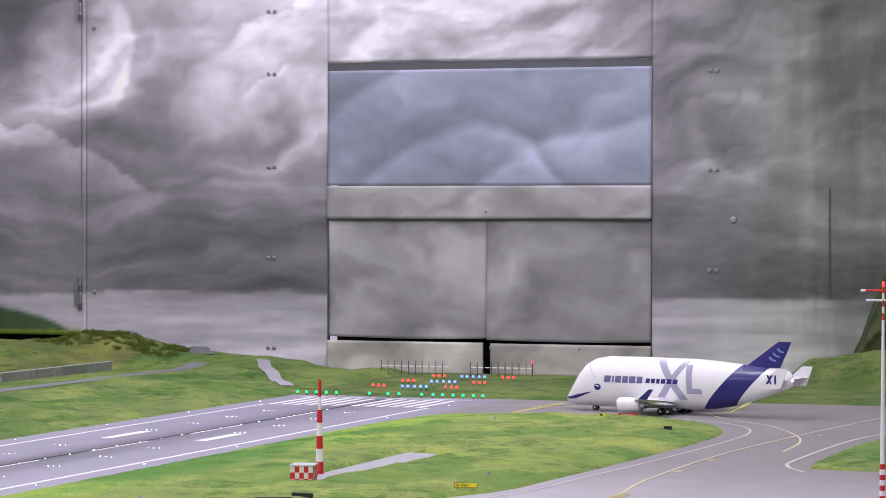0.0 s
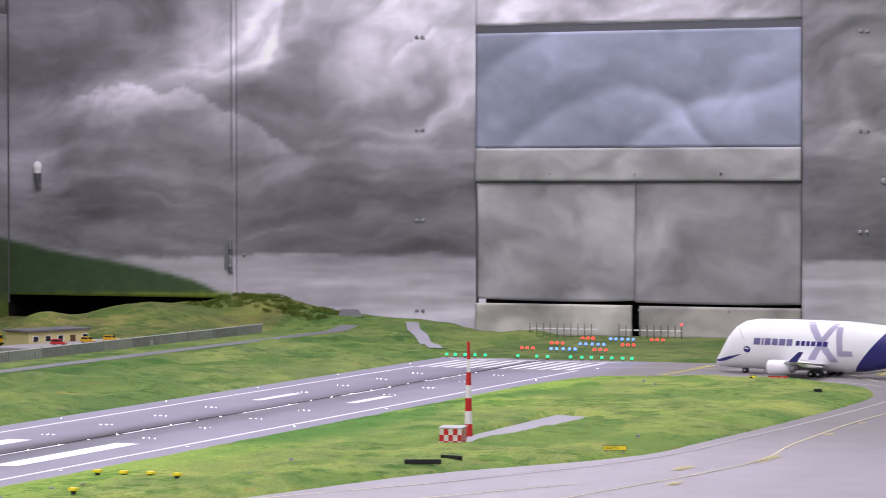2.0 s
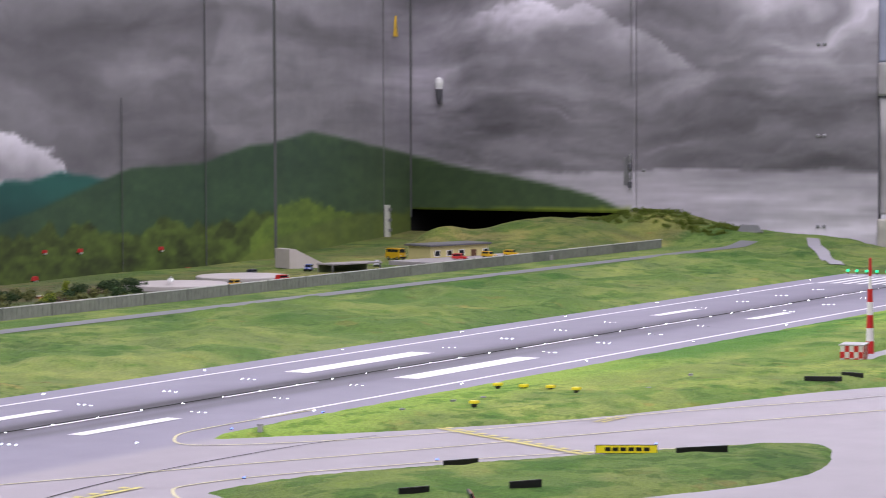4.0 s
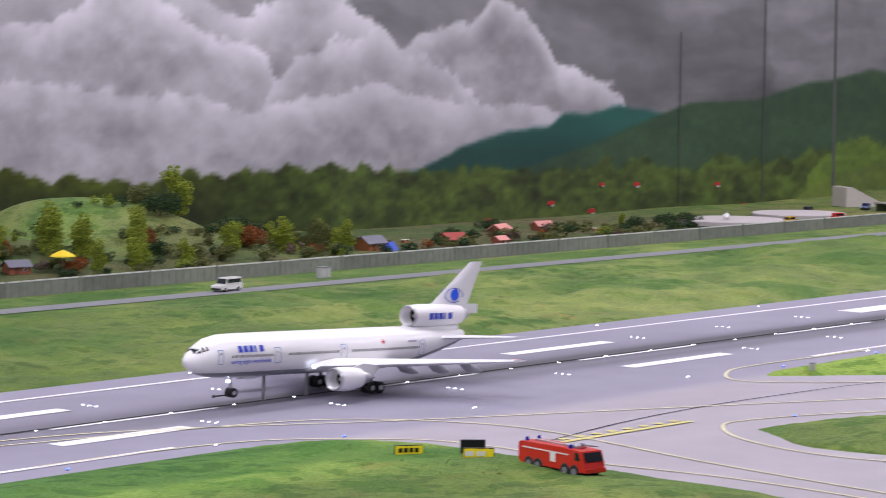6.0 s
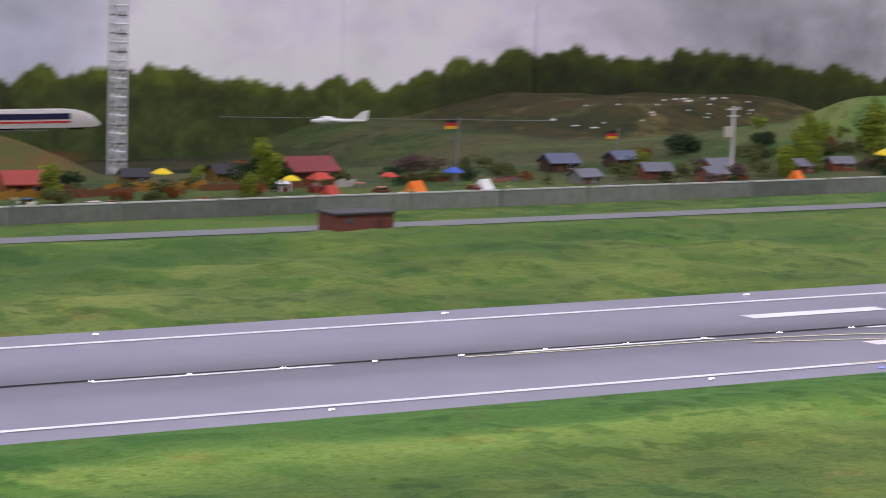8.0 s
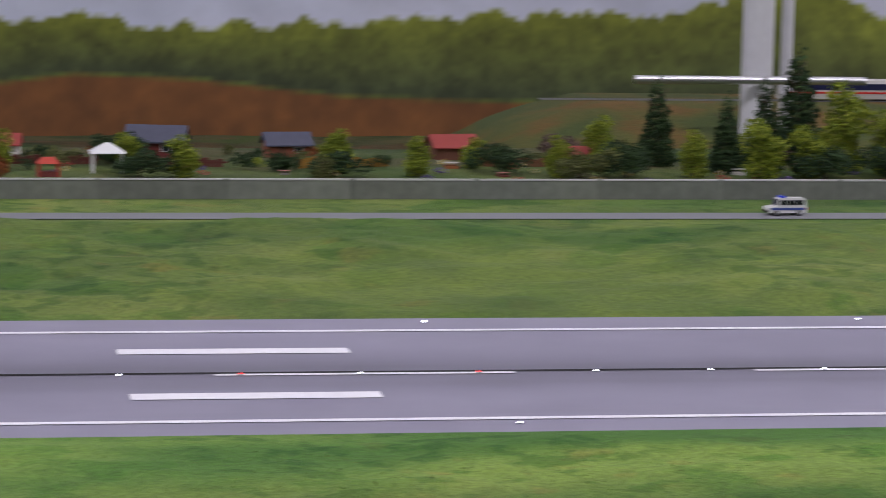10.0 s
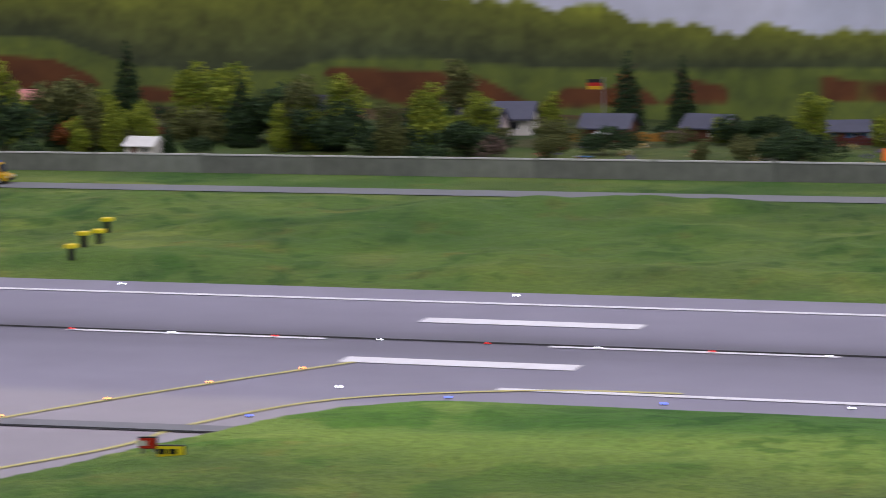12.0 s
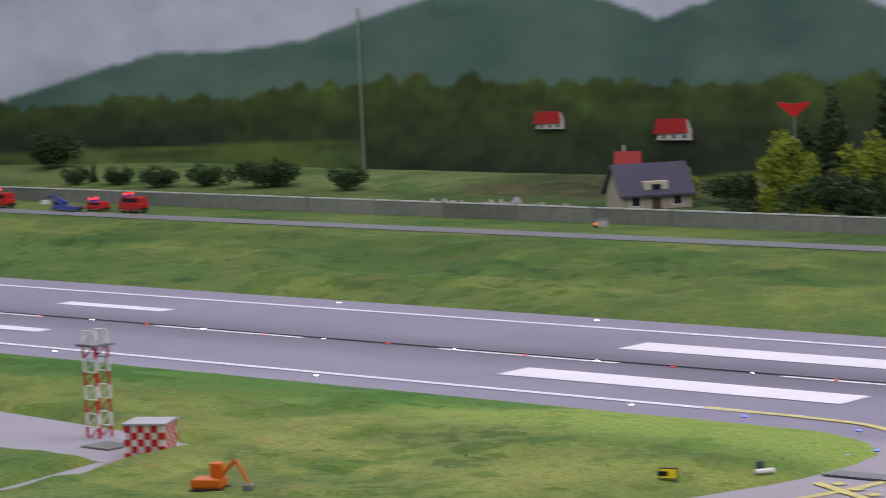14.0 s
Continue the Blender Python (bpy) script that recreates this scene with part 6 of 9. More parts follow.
LEAVES = {
    "light": foliage("light_foliage", lin(84, 104, 24), lin(126, 142, 36), lin(160, 168, 54)),
    "dark": foliage("dark_foliage", lin(26, 46, 24), lin(40, 64, 32), lin(62, 86, 42)),
    "olive": foliage("olive_foliage", lin(66, 74, 36), lin(92, 98, 50), lin(120, 122, 70)),
    "rust": foliage("rust_foliage", lin(88, 46, 18), lin(128, 70, 28), lin(156, 98, 42)),
    "plum": foliage("plum_foliage", lin(74, 58, 54), lin(100, 82, 76), lin(124, 104, 92)),
}


def clump_cloud(blobs, count, size, rng):
    """Many small leaf tufts scattered in the shells of several blobs (x, y, z, rx, rz)."""
    verts, faces = [], []
    weights = np.array([b[3] * b[3] for b in blobs])
    for b in rng.choice(len(blobs), count, p=weights / weights.sum()):
        x, y, z, rx, rz = blobs[b]
        d = rng.normal(size=3)
        d /= np.linalg.norm(d) + 1e-9
        r = 0.55 + 0.5 * rng.rand()
        c = np.array([x + d[0] * rx * r, y + d[1] * rx * r, z + d[2] * rz * r])
        s = size * (0.6 + 0.9 * rng.rand())
        f = rng.normal(size=(3, 3))
        f = f / np.linalg.norm(f, axis=1)[:, None] * s
        base = len(verts)
        verts += [c + f[0], c + f[1], c - (f[0] + f[1]) * 0.6, c + f[2]]
        faces += [(base, base + 1, base + 2), (base, base + 1, base + 3), (base + 1, base + 2, base + 3)]
    return verts, faces


def tree(kind, shape, seed):
    """A tree one metre high: tapered trunk with limbs, crown of leaf tufts."""
    rng = np.random.RandomState(seed)
    look_of = {"light": "leafy light green model tree", "dark": "dark green conifer-like model tree", "olive": "thin olive-green model tree", "rust": "rust-brown model tree", "plum": "bare purplish model bush"}
    bush = shape == "bush"
    root = thing("bush" if bush else "tree", (look_of[kind] + " among the garden plots").replace("tree", "bush") if bush else look_of[kind] + " among the garden plots", "bush" if bush else "tree", "garden bushes" if bush else "garden trees")
    top = 0.35 if bush else 0.8
    bm = rod((0, 0, -0.06), (0.01, 0, top), 0.030, 0.010, 7)
    for k in range(5):
        a, z = rng.rand() * 6.28, (0.1 + 0.12 * k) * (0.5 if bush else 1) + 0.12
        rod((0, 0, z), (0.16 * math.cos(a), 0.16 * math.sin(a), z + 0.12), 0.014, 0.005, 5, bm)
    part("trunk", bm, BARK, root)
    if shape == "cone":
        blobs = [(rng.normal() * 0.01, rng.normal() * 0.01, 0.07 + 0.89 * s, 0.24 * (1 - s) ** 0.85 + 0.02, 0.07) for s in np.linspace(0, 1, 13)]
        n, size = 2400, 0.021
    elif shape == "tall":
        blobs = [(rng.normal() * 0.06, rng.normal() * 0.06, 0.13 + 0.75 * s, 0.13 + 0.12 * math.sin(math.pi * (0.25 + 0.7 * s)), 0.12) for s in np.linspace(0, 1, 9)]
        n, size = 2400, 0.023
    else:
        blobs = [(rng.normal() * 0.26, rng.normal() * 0.2, 0.28 + 0.35 * rng.rand(), 0.22 + 0.12 * rng.rand(), 0.24) for _ in range(8)]
        n, size = 2000, 0.032
    v, f = clump_cloud(blobs, n, size, rng)
    mesh = bpy.data.meshes.new("crown")
    mesh.from_pydata([tuple(p) for p in v], [], f)
    mesh.materials.append(LEAVES[kind])
    ob = new("crown", mesh)
    ob.parent = root
    return root


SORTS = {}
for n, (key, kind, shape) in enumerate((("tree_light", "light", "tall"), ("tree_dark", "dark", "cone"), ("tree_olive", "olive", "tall"), ("tree_rust", "rust", "tall"), ("bush_dark", "dark", "bush"), ("bush_olive", "olive", "bush"), ("bush_rust", "rust", "bush"), ("bush_plum", "plum", "bush"))):
    SORTS[key] = [(kind, shape, 300 + 7 * n + k) for k in range(2)]
MADE = {}
grow = random.Random(5)


def plant(key, x, y, h, spread=1.0):
    sort = SORTS[key][grow.randrange(2)]
    m = pose(x, y, height(x, y) - 0.003, 0, 0, grow.uniform(0, 360))
    w = h * spread * grow.uniform(0.92, 1.12)
    if sort not in MADE:
        ob = MADE[sort] = tree(*sort)
        ob.matrix_basis = m
    else:
        ob = copy_thing(MADE[sort], m)
    ob.scale = (w, w, h)
    return ob


# kind: places as (x, y, height)
WOODS = {
    "tree_light": "4.26 4.85 124, 4.89 5.10 128, 3.90 4.72 72, 4.00 4.74 64, 4.27 4.70 73, 4.38 4.70 66, 4.54 4.70 67, 5.02 4.90 70, 5.04 4.70 69, 6.44 4.90 41, 4.05 4.86 66, 4.14 4.88 69, 2.05 4.75 97, 2.71 4.85 105, 1.51 4.80 164, 1.63 4.68 78, 1.79 4.70 75, -1.02 4.85 106, -0.12 4.80 85, -1.54 5.00 93, -1.92 4.75 101, -2.78 4.75 104, -2.56 4.80 163, -2.32 4.75 100, -2.23 4.72 93, -1.96 4.72 91, -3.36 4.75 145, -3.24 4.70 124, -3.39 4.85 165, -3.19 4.85 160, -3.02 4.68 83, -2.79 4.70 109, -2.68 4.72 103, -3.69 4.90 74",
    "tree_dark": "1.47 4.95 223, 1.67 4.85 173, 1.72 4.80 176, 1.38 4.85 169, -0.41 4.72 90, -0.25 5.20 72, -1.45 5.20 161, -1.37 5.30 152, -2.72 4.85 165, -2.49 5.20 170, -2.07 4.80 146, -2.97 4.85 135, -2.42 5.00 100, -3.35 4.95 250, -3.27 5.05 290, -3.42 4.95 185, -2.93 4.80 129, -4.99 4.95 69, 1.30 4.80 150, 1.20 4.9 170, -5.55 4.85 56, -5.45 4.87 50",
    "tree_olive": "5.02 4.75 92, -0.49 5.00 90, -1.86 5.40 140, 5.11 4.8 70, 3.2 4.9 50",
    "tree_rust": "4.57 4.85 58, -3.02 4.80 150, -2.36 4.74 92, -2.90 4.9 130, -1.48 5.3 120",
    "bush_dark": "-5.56 4.80 58, -5.42 4.82 60, -5.26 4.80 70, -5.13 4.84 72, -4.93 4.82 86, -4.87 4.86 80, -4.64 4.84 74, 4.79 5.05 80, 4.95 4.95 82, 6.50 4.80 53, 5.94 4.98 47, 3.91 5.10 64, 2.74 4.90 77, 1.95 4.85 45, 1.45 4.70 78, 1.56 4.70 88, 1.73 4.66 54, 1.95 4.90 84, -1.03 4.68 72, -0.33 4.68 56, 0.28 4.70 61, -1.88 4.75 111, -1.75 4.70 80, -1.60 4.70 84, -2.10 4.66 46, -1.78 4.75 66, -1.63 4.75 65, -3.55 4.85 84, -5.87 5.00 121, 5.7 4.9 40, 6.6 4.78 50, 6.4 4.82 46, 1.1 4.7 80, 0.9 4.75 70, 0.6 4.7 60",
    "bush_olive": "4.82 5.15 59, 4.66 4.70 45, 5.04 4.85 70, 3.44 4.80 38, 3.32 4.95 38, 2.20 4.70 36, -1.10 4.70 58, -0.47 4.68 42, -0.57 4.66 39, -1.44 4.66 58, -2.83 4.68 43, -3.09 4.66 45, -2.83 4.66 38, 3.6 4.9 35, 3.85 4.85 40, 2.4 4.72 30, 2.95 5.1 40, 3.05 4.85 32",
    "bush_rust": "4.85 4.80 62, 4.17 4.66 52, 0.05 4.68 51, -2.38 4.72 79, 2.62 4.75 30, 2.46 4.76 28, 2.35 4.75 26",
    "bush_plum": "3.14 5.00 62, -0.9 5.1 45, 1.05 5.0 60",
}
for key, text in WOODS.items():
    for item in text.split(","):
        x, y, h = (float(v) for v in item.split())
        plant(key, x, y, h / 1000, 0.90 if key == "tree_dark" else 0.95 if key.startswith("tree") else 1.2)

# the thick belt before the western hill, and the growth round the knoll
for k in range(66):
    x, y = grow.uniform(-3.5, -1.55), grow.uniform(4.62, 5.05)
    plant(grow.choice(["tree_light", "tree_light", "tree_dark", "bush_dark", "bush_olive", "tree_dark", "tree_light", "tree_olive"]), x, y, grow.uniform(0.075, 0.15) if k % 2 else grow.uniform(0.05, 0.085), 1.1)
for k in range(16):
    x, y = grow.uniform(3.95, 5.25), grow.uniform(4.60, 5.0)
    plant(grow.choice(["tree_light", "bush_dark", "bush_olive", "bush_olive", "tree_light", "tree_rust"]), x, y, grow.uniform(0.024, 0.046), 1.2)
for k in range(40):
    x, y = grow.uniform(-1.5, 2.0), grow.uniform(4.60, 4.95)
    plant(grow.choice(["tree_light", "bush_dark", "bush_dark", "bush_olive", "tree_light", "tree_olive"]), x, y, grow.uniform(0.035, 0.075), 1.2)
# tall slim trees before the knoll
for x, y, h in ((4.02, 4.80, 0.082), (4.16, 4.95, 0.070), (4.33, 4.82, 0.105), (4.46, 4.78, 0.092), (4.62, 4.95, 0.078), (4.72, 4.74, 0.085), (4.80, 4.80, 0.066), (4.92, 4.76, 0.088), (5.14, 4.76, 0.082), (5.2, 4.9, 0.075), (3.62, 4.85, 0.06)):
    plant("tree_light", x, y, h, 1.05)
for x, y, h in ((0.98, 4.70, 0.075), (1.08, 4.82, 0.10), (1.22, 4.72, 0.085), (1.33, 4.68, 0.11), (1.42, 4.72, 0.095), (1.58, 4.76, 0.12), (1.70, 4.68, 0.09), (1.86, 4.72, 0.082), (0.62, 4.78, 0.08), (0.35, 4.72, 0.075), (-0.6, 4.74, 0.07), (-0.18, 4.76, 0.075), (2.22, 4.78, 0.07), (2.6, 4.72, 0.05)):
    plant("tree_light", x, y, h, 1.15)
# low growth between the plots: uncounted small shrubs
shrubs = {"bush_dark": [], "bush_olive": [], "bush_rust": [], "bush_plum": [], "tree_light": []}
for k in range(330):
    x = grow.uniform(-3.4, 4.6) if k < 230 else grow.uniform(4.6, 6.4)
    y = grow.uniform(4.58, 5.15) if k % 2 else grow.uniform(4.56, 4.95)
    if x > 5.3:
        y = grow.uniform(4.56, 4.85)
    if -4.0 < x < -1.5:
        y = grow.uniform(4.55, 5.3)
    if -1.5 < x < 3.3 and y < 4.78:
        y += 0.25
    key = grow.choice(["bush_dark", "bush_olive", "bush_olive", "bush_dark", "bush_rust" if k % 2 else "bush_olive", "tree_light", "bush_plum"] if k % 3 else ["bush_dark", "bush_olive"])
    shrubs[key].append((x, y, grow.uniform(0.020, 0.042) * (1.35 if x < -1.5 else 1)))
for n, (key, places) in enumerate(shrubs.items()):
    rng = np.random.RandomState(500 + n)
    verts, faces = [], []
    for x, y, h in places:
        z = height(x, y)
        blobs = [(x + rng.normal() * h * 0.3, y + rng.normal() * h * 0.25, z + h * (0.25 + 0.4 * rng.rand()), h * (0.26 + 0.14 * rng.rand()), h * 0.28) for _ in range(6)]
        v, f = clump_cloud(blobs, 260, h * 0.075, rng)
        faces += [tuple(i + len(verts) for i in t) for t in f]
        verts += [tuple(p) for p in v]
    mesh = bpy.data.meshes.new("shrubs")
    mesh.from_pydata(verts, [], faces)
    mesh.materials.append(LEAVES[SORTS[key][0][0]])
    tagged(new("shrubs", mesh), "low %s shrubs between the garden plots" % {"bush_dark": "dark green", "bush_olive": "olive green", "bush_rust": "rust brown", "bush_plum": "bare purplish", "tree_light": "light green"}[key], "shrubs", kind="stuff")

# ---- garden huts, parasols, tents ----
ROOFS = {"grey": lin(104, 104, 116), "red": lin(146, 60, 54), "blue": lin(92, 98, 122), "maroon": lin(122, 54, 58), "slate": lin(74, 76, 92), "dark": lin(46, 46, 52), "pink": lin(196, 132, 124), "white": lin(225, 225, 222)}
SIDES = {"orange": lin(150, 92, 56), "brick": lin(134, 78, 58), "dark": lin(70, 52, 42), "brown": lin(104, 66, 48), "grey": lin(120, 116, 110), "olive": lin(126, 100, 44), "blue": lin(64, 104, 150), "white": lin(215, 210, 205), "pink": lin(190, 128, 118), "maroon": lin(110, 50, 46)}
COLOURS = {}


def tint_of(table_of, key, rough=0.7):
    if (key, rough) not in COLOURS or COLOURS[(key, rough)][0] is not table_of:
        COLOURS[(key, rough)] = (table_of, paint(key + "_finish", table_of[key], rough, grain=0.14, scale=70, bump=0.2, spread=0.05))
    return COLOURS[(key, rough)][1]


def garden_hut(roof, side, x, y, h, turn=0.0):
    """A small pitched-roof hut with eaves, door and window."""
    w, d = h * 1.75, h * 1.3
    names = {"dark": "dark timber", "brick": "brick-red", "white": "white", "grey": "grey"}
    ob = thing("garden_hut", "small %s garden hut with %s pitched roof" % (names.get(side, side), roof), "hut", "garden huts", at=pose(x, y, height(x, y) - 0.002, 0, 0, turn))
    wall_h, ridge = h * 0.60, h
    walls = part("wall", prism([(-w / 2, 0), (w / 2, 0), (w / 2, wall_h), (-w / 2, wall_h)], -d / 2, d / 2), tint_of(SIDES, side, 0.8), ob)
    part("gable", prism([(-d / 2, wall_h), (d / 2, wall_h), (0, ridge * 0.97)], -w / 2 + 0.0004, w / 2 - 0.0004, plane="yz"), tint_of(SIDES, side, 0.8), ob)
    o, t = h * 0.14, h * 0.05
    slope = (ridge - wall_h) / (d / 2)
    for s in (-1, 1):
        e = d / 2 + o
        part("roof", prism([(0, ridge), (s * e, ridge - e * slope), (s * e, ridge - e * slope + t), (0, ridge + t)], -w / 2 - o, w / 2 + o, plane="yz"), tint_of(ROOFS, roof, 0.75), ob, roof + " roof side")
    part("door", box(h * 0.32, 0.0012, wall_h * 0.85, (-w * 0.18, -d / 2 - 0.0007, 0)), tint_of(SIDES, "brown", 0.8), ob)
    win = part("window", box(h * 0.34, 0.0012, wall_h * 0.42, (w * 0.22, -d / 2 - 0.0007, wall_h * 0.38)), WHITE, ob, "white framed window")
    part("pane", box(h * 0.26, 0.0006, wall_h * 0.32, (w * 0.22, -d / 2 - 0.0016, wall_h * 0.43)), GLASS_DARK, win)
    return ob


HUTS = {
    "grey orange": "5.22 4.75 34, 5.32 4.95 30", "red brick": "5.53 4.75 32", "pink brick ": "5.84 4.85 30, 6.08 4.90 26, 5.66 4.7 20", "grey brick": "3.69 4.70 30, 3.60 4.78 32, 3.97 4.75 28, 3.78 4.80 34, 4.07 4.74 27", "blue dark": "3.51 5.00 36, 3.71 5.05 33",
    "maroon brown": "2.83 4.90 50", "grey grey": "3.40 4.75 29", "red orange": "2.20 4.85 44", "blue grey": "2.00 4.90 50", "dark olive": "2.50 5.00 28, 2.70 5.00 32", "slate blue": "-0.99 5.00 36", "maroon white": "-0.785 5.00 44", "pink pink": "-0.60 4.90 34",
    "red dark": "-0.36 5.00 32", "slate maroon": "-0.19 5.10 40, 0.33 5.05 50", "red white": "0.055 5.05 36", "slate brick": "0.56 5.05 40", "slate white": "-1.66 5.10 56", "slate brown": "-1.43 5.00 46, -1.24 5.00 44", "white white": "-2.21 4.68 30", "dark pink": "-2.05 5.2 50", "pink brick": "-2.75 5.25 52", "red brown": "0.85 5.0 40, 1.05 4.85 36",
}
turn = random.Random(9)
for key, text in HUTS.items():
    roof, side = key.split()[:2]
    for item in text.split(","):
        x, y, h = (float(v) for v in item.split())
        garden_hut(roof, side, x, y, h / 1000 * 1.08, turn.uniform(-14, 14))

CLOTH = {"yellow": lin(226, 200, 40), "red": lin(186, 70, 56), "blue": lin(66, 92, 190), "orange": lin(232, 120, 34), "white": lin(232, 232, 232)}


def parasol(colour, x, y, h):
    ob = thing("parasol", "%s garden parasol on a thin pole" % colour, "parasol", "parasols", at=Matrix.Translation((x, y, height(x, y) - 0.002)))
    part("pole", rod((0, 0, 0), (0, 0, h), 0.0012, sides=6), STEEL, ob)
    part("canopy", spin([(h * 0.74, h * 0.5), (h * 0.80, h * 0.46), (h * 0.93, h * 0.22), (h, 0.001)], sides=10), paint(colour + "_cloth", CLOTH[colour], 0.8), ob)


def tent(colour, x, y, h):
    ob = thing("tent", "small %s ridge tent on the grass" % colour, "tent", "garden tents", at=pose(x, y, height(x, y) - 0.002, 0, 0, 20))
    cloth = paint(colour + "_tent", CLOTH[colour], 0.8)
    w = h * 0.8
    part("canvas", loft([[(-w, -h * 0.7, 0), (-w * 0.9, 0, h), (-w, h * 0.7, 0)], [(0, -h * 0.68, 0), (0, 0, h * 0.93), (0, h * 0.68, 0)], [(w, -h * 0.7, 0), (w * 0.9, 0, h), (w, h * 0.7, 0)]]), cloth, ob)
    # near-black plate for the shaded inside of the tent
    part("opening", prism([(-h * 0.28, 0), (h * 0.28, 0), (0, h * 0.7)], w * 0.93, w * 0.99, plane="yz"), DARK, ob)


for colour, x, y, h in (("yellow", 4.15, 4.68, 0.055), ("yellow", 2.71, 4.75, 0.038), ("red", 2.93, 4.75, 0.036), ("blue", 3.08, 4.75, 0.042), ("yellow", 2.51, 4.90, 0.042), ("blue", -0.69, 4.85, 0.052), ("white", -0.74, 4.78, 0.035), ("white", -1.40, 4.85, 0.035), ("red", -0.20, 4.75, 0.03)):
    parasol(colour, x, y, h)
for colour, x, y, h in (("orange", 2.96, 4.70, 0.024), ("red", 2.78, 4.72, 0.020), ("orange", -0.86, 4.72, 0.022), ("blue", 5.26, 4.72, 0.024), ("orange", 3.9, 4.68, 0.02), ("white", 3.12, 4.70, 0.022)):
    tent(colour, x, y, h)

def canopy_stall(colour, x, y, h):
    """A small open stall: four posts, a counter board and a hipped cloth roof."""
    ob = thing("garden_stall", "small %s garden stall with a cloth roof" % colour, "stall", "garden stalls", at=pose(x, y, height(x, y) - 0.002, 0, 0, 6))
    cloth = paint(colour + "_stall", CLOTH[colour], 0.8, grain=0.12)
    w = h * 0.55
    for sx in (-1, 1):
        for sy in (-1, 1):
            part("post", box(0.003, 0.003, h * 0.72, (sx * w * 0.85, sy * w * 0.6, 0)), cloth, ob)
    part("counter", box(w * 1.8, w * 1.1, h * 0.28, (0, 0, 0.001)), tint_of(SIDES, "maroon", 0.8), ob)
    part("roof", loft([[(-w, -w * 0.75, h * 0.70), (w, -w * 0.75, h * 0.70), (w, w * 0.75, h * 0.70), (-w, w * 0.75, h * 0.70)], [(-w * 0.5, -w * 0.1, h), (w * 0.5, -w * 0.1, h), (w * 0.5, w * 0.1, h), (-w * 0.5, w * 0.1, h)]]), cloth, ob)


for colour, x, y, h in (("red", -0.68, 4.75, 0.045), ("red", 2.78, 4.76, 0.040), ("red", 0.13, 4.70, 0.034), ("white", -0.50, 4.80, 0.026), ("white", -0.76, 4.76, 0.022), ("white", 2.72, 4.80, 0.024), ("orange", -1.04, 4.86, 0.030)):
    canopy_stall(colour, x, y, h)

gazebo = thing("gazebo", "white garden gazebo with four posts", "gazebo", at=Matrix.Translation((0.23, 4.78, height(0.23, 4.78))))
for sx in (-1, 1):
    for sy in (-1, 1):
        part("post", box(0.004, 0.004, 0.034, (sx * 0.024, sy * 0.02, 0)), WHITE, gazebo)
part("roof", loft([[(-0.03, -0.026, 0.034), (0.03, -0.026, 0.034), (0.03, 0.026, 0.034), (-0.03, 0.026, 0.034)], [(-0.004, -0.003, 0.05), (0.004, -0.003, 0.05), (0.004, 0.003, 0.05), (-0.004, 0.003, 0.05)]]), WHITE, gazebo)


def garden_table(x, y, size, colour, seat_colour, turn_):
    """A garden table with a bench on either side."""
    ob = thing("garden_table", "small garden table with two benches on a plot", "table", "garden tables", at=pose(x, y, height(x, y) - 0.001, 0, 0, turn_))
    part("tabletop", box(size, size * 0.55, size * 0.06, (0, 0, size * 0.42)), tint_of(SIDES, colour, 0.8), ob)
    for sx in (-1, 1):
        part("trestle", box(size * 0.06, size * 0.45, size * 0.42, (sx * size * 0.38, 0, 0)), tint_of(SIDES, "brown", 0.8), ob)
        part("bench", box(size, size * 0.18, size * 0.24, (0, sx * size * 0.5, 0), 0.0004), tint_of(SIDES, seat_colour, 0.8), ob)


clutter = random.Random(33)
for k in range(46):
    x = clutter.uniform(-1.5, 3.3) if k < 36 else clutter.uniform(5.3, 6.3)
    garden_table(x, clutter.uniform(4.62, 4.92), clutter.uniform(0.014, 0.024), clutter.choice(["white", "blue", "orange", "brown", "pink", "white"]), clutter.choice(["white", "maroon", "orange", "grey", "pink"]), clutter.uniform(-30, 30))
for n, (word, shades) in enumerate((("red and pink", (lin(150, 40, 40), lin(190, 74, 70), lin(206, 130, 124))), ("yellow and white", (lin(190, 160, 60), lin(206, 190, 120), lin(220, 216, 204))), ("violet and blue", (lin(80, 70, 120), lin(110, 92, 150), lin(150, 136, 176))))):
    bed_rng = np.random.RandomState(640 + n)
    verts, faces = [], []
    for k in range(46):
        x, y, h = bed_rng.uniform(-1.5, 3.4), bed_rng.uniform(4.58, 4.90), bed_rng.uniform(0.006, 0.011)
        z = height(x, y)
        v, f = clump_cloud([(x, y, z + h * 0.4, h * 1.4, h * 0.5)], 60, h * 0.16, bed_rng)
        faces += [tuple(i + len(verts) for i in t) for t in f]
        verts += [tuple(p) for p in v]
    mesh = bpy.data.meshes.new("flower_bed")
    mesh.from_pydata(verts, [], faces)
    mesh.materials.append(foliage(word.split()[0] + "_flowers", *shades))
    tagged(new("flower_bed", mesh), "low %s flowers between the garden plots" % word, "flowers", kind="stuff")


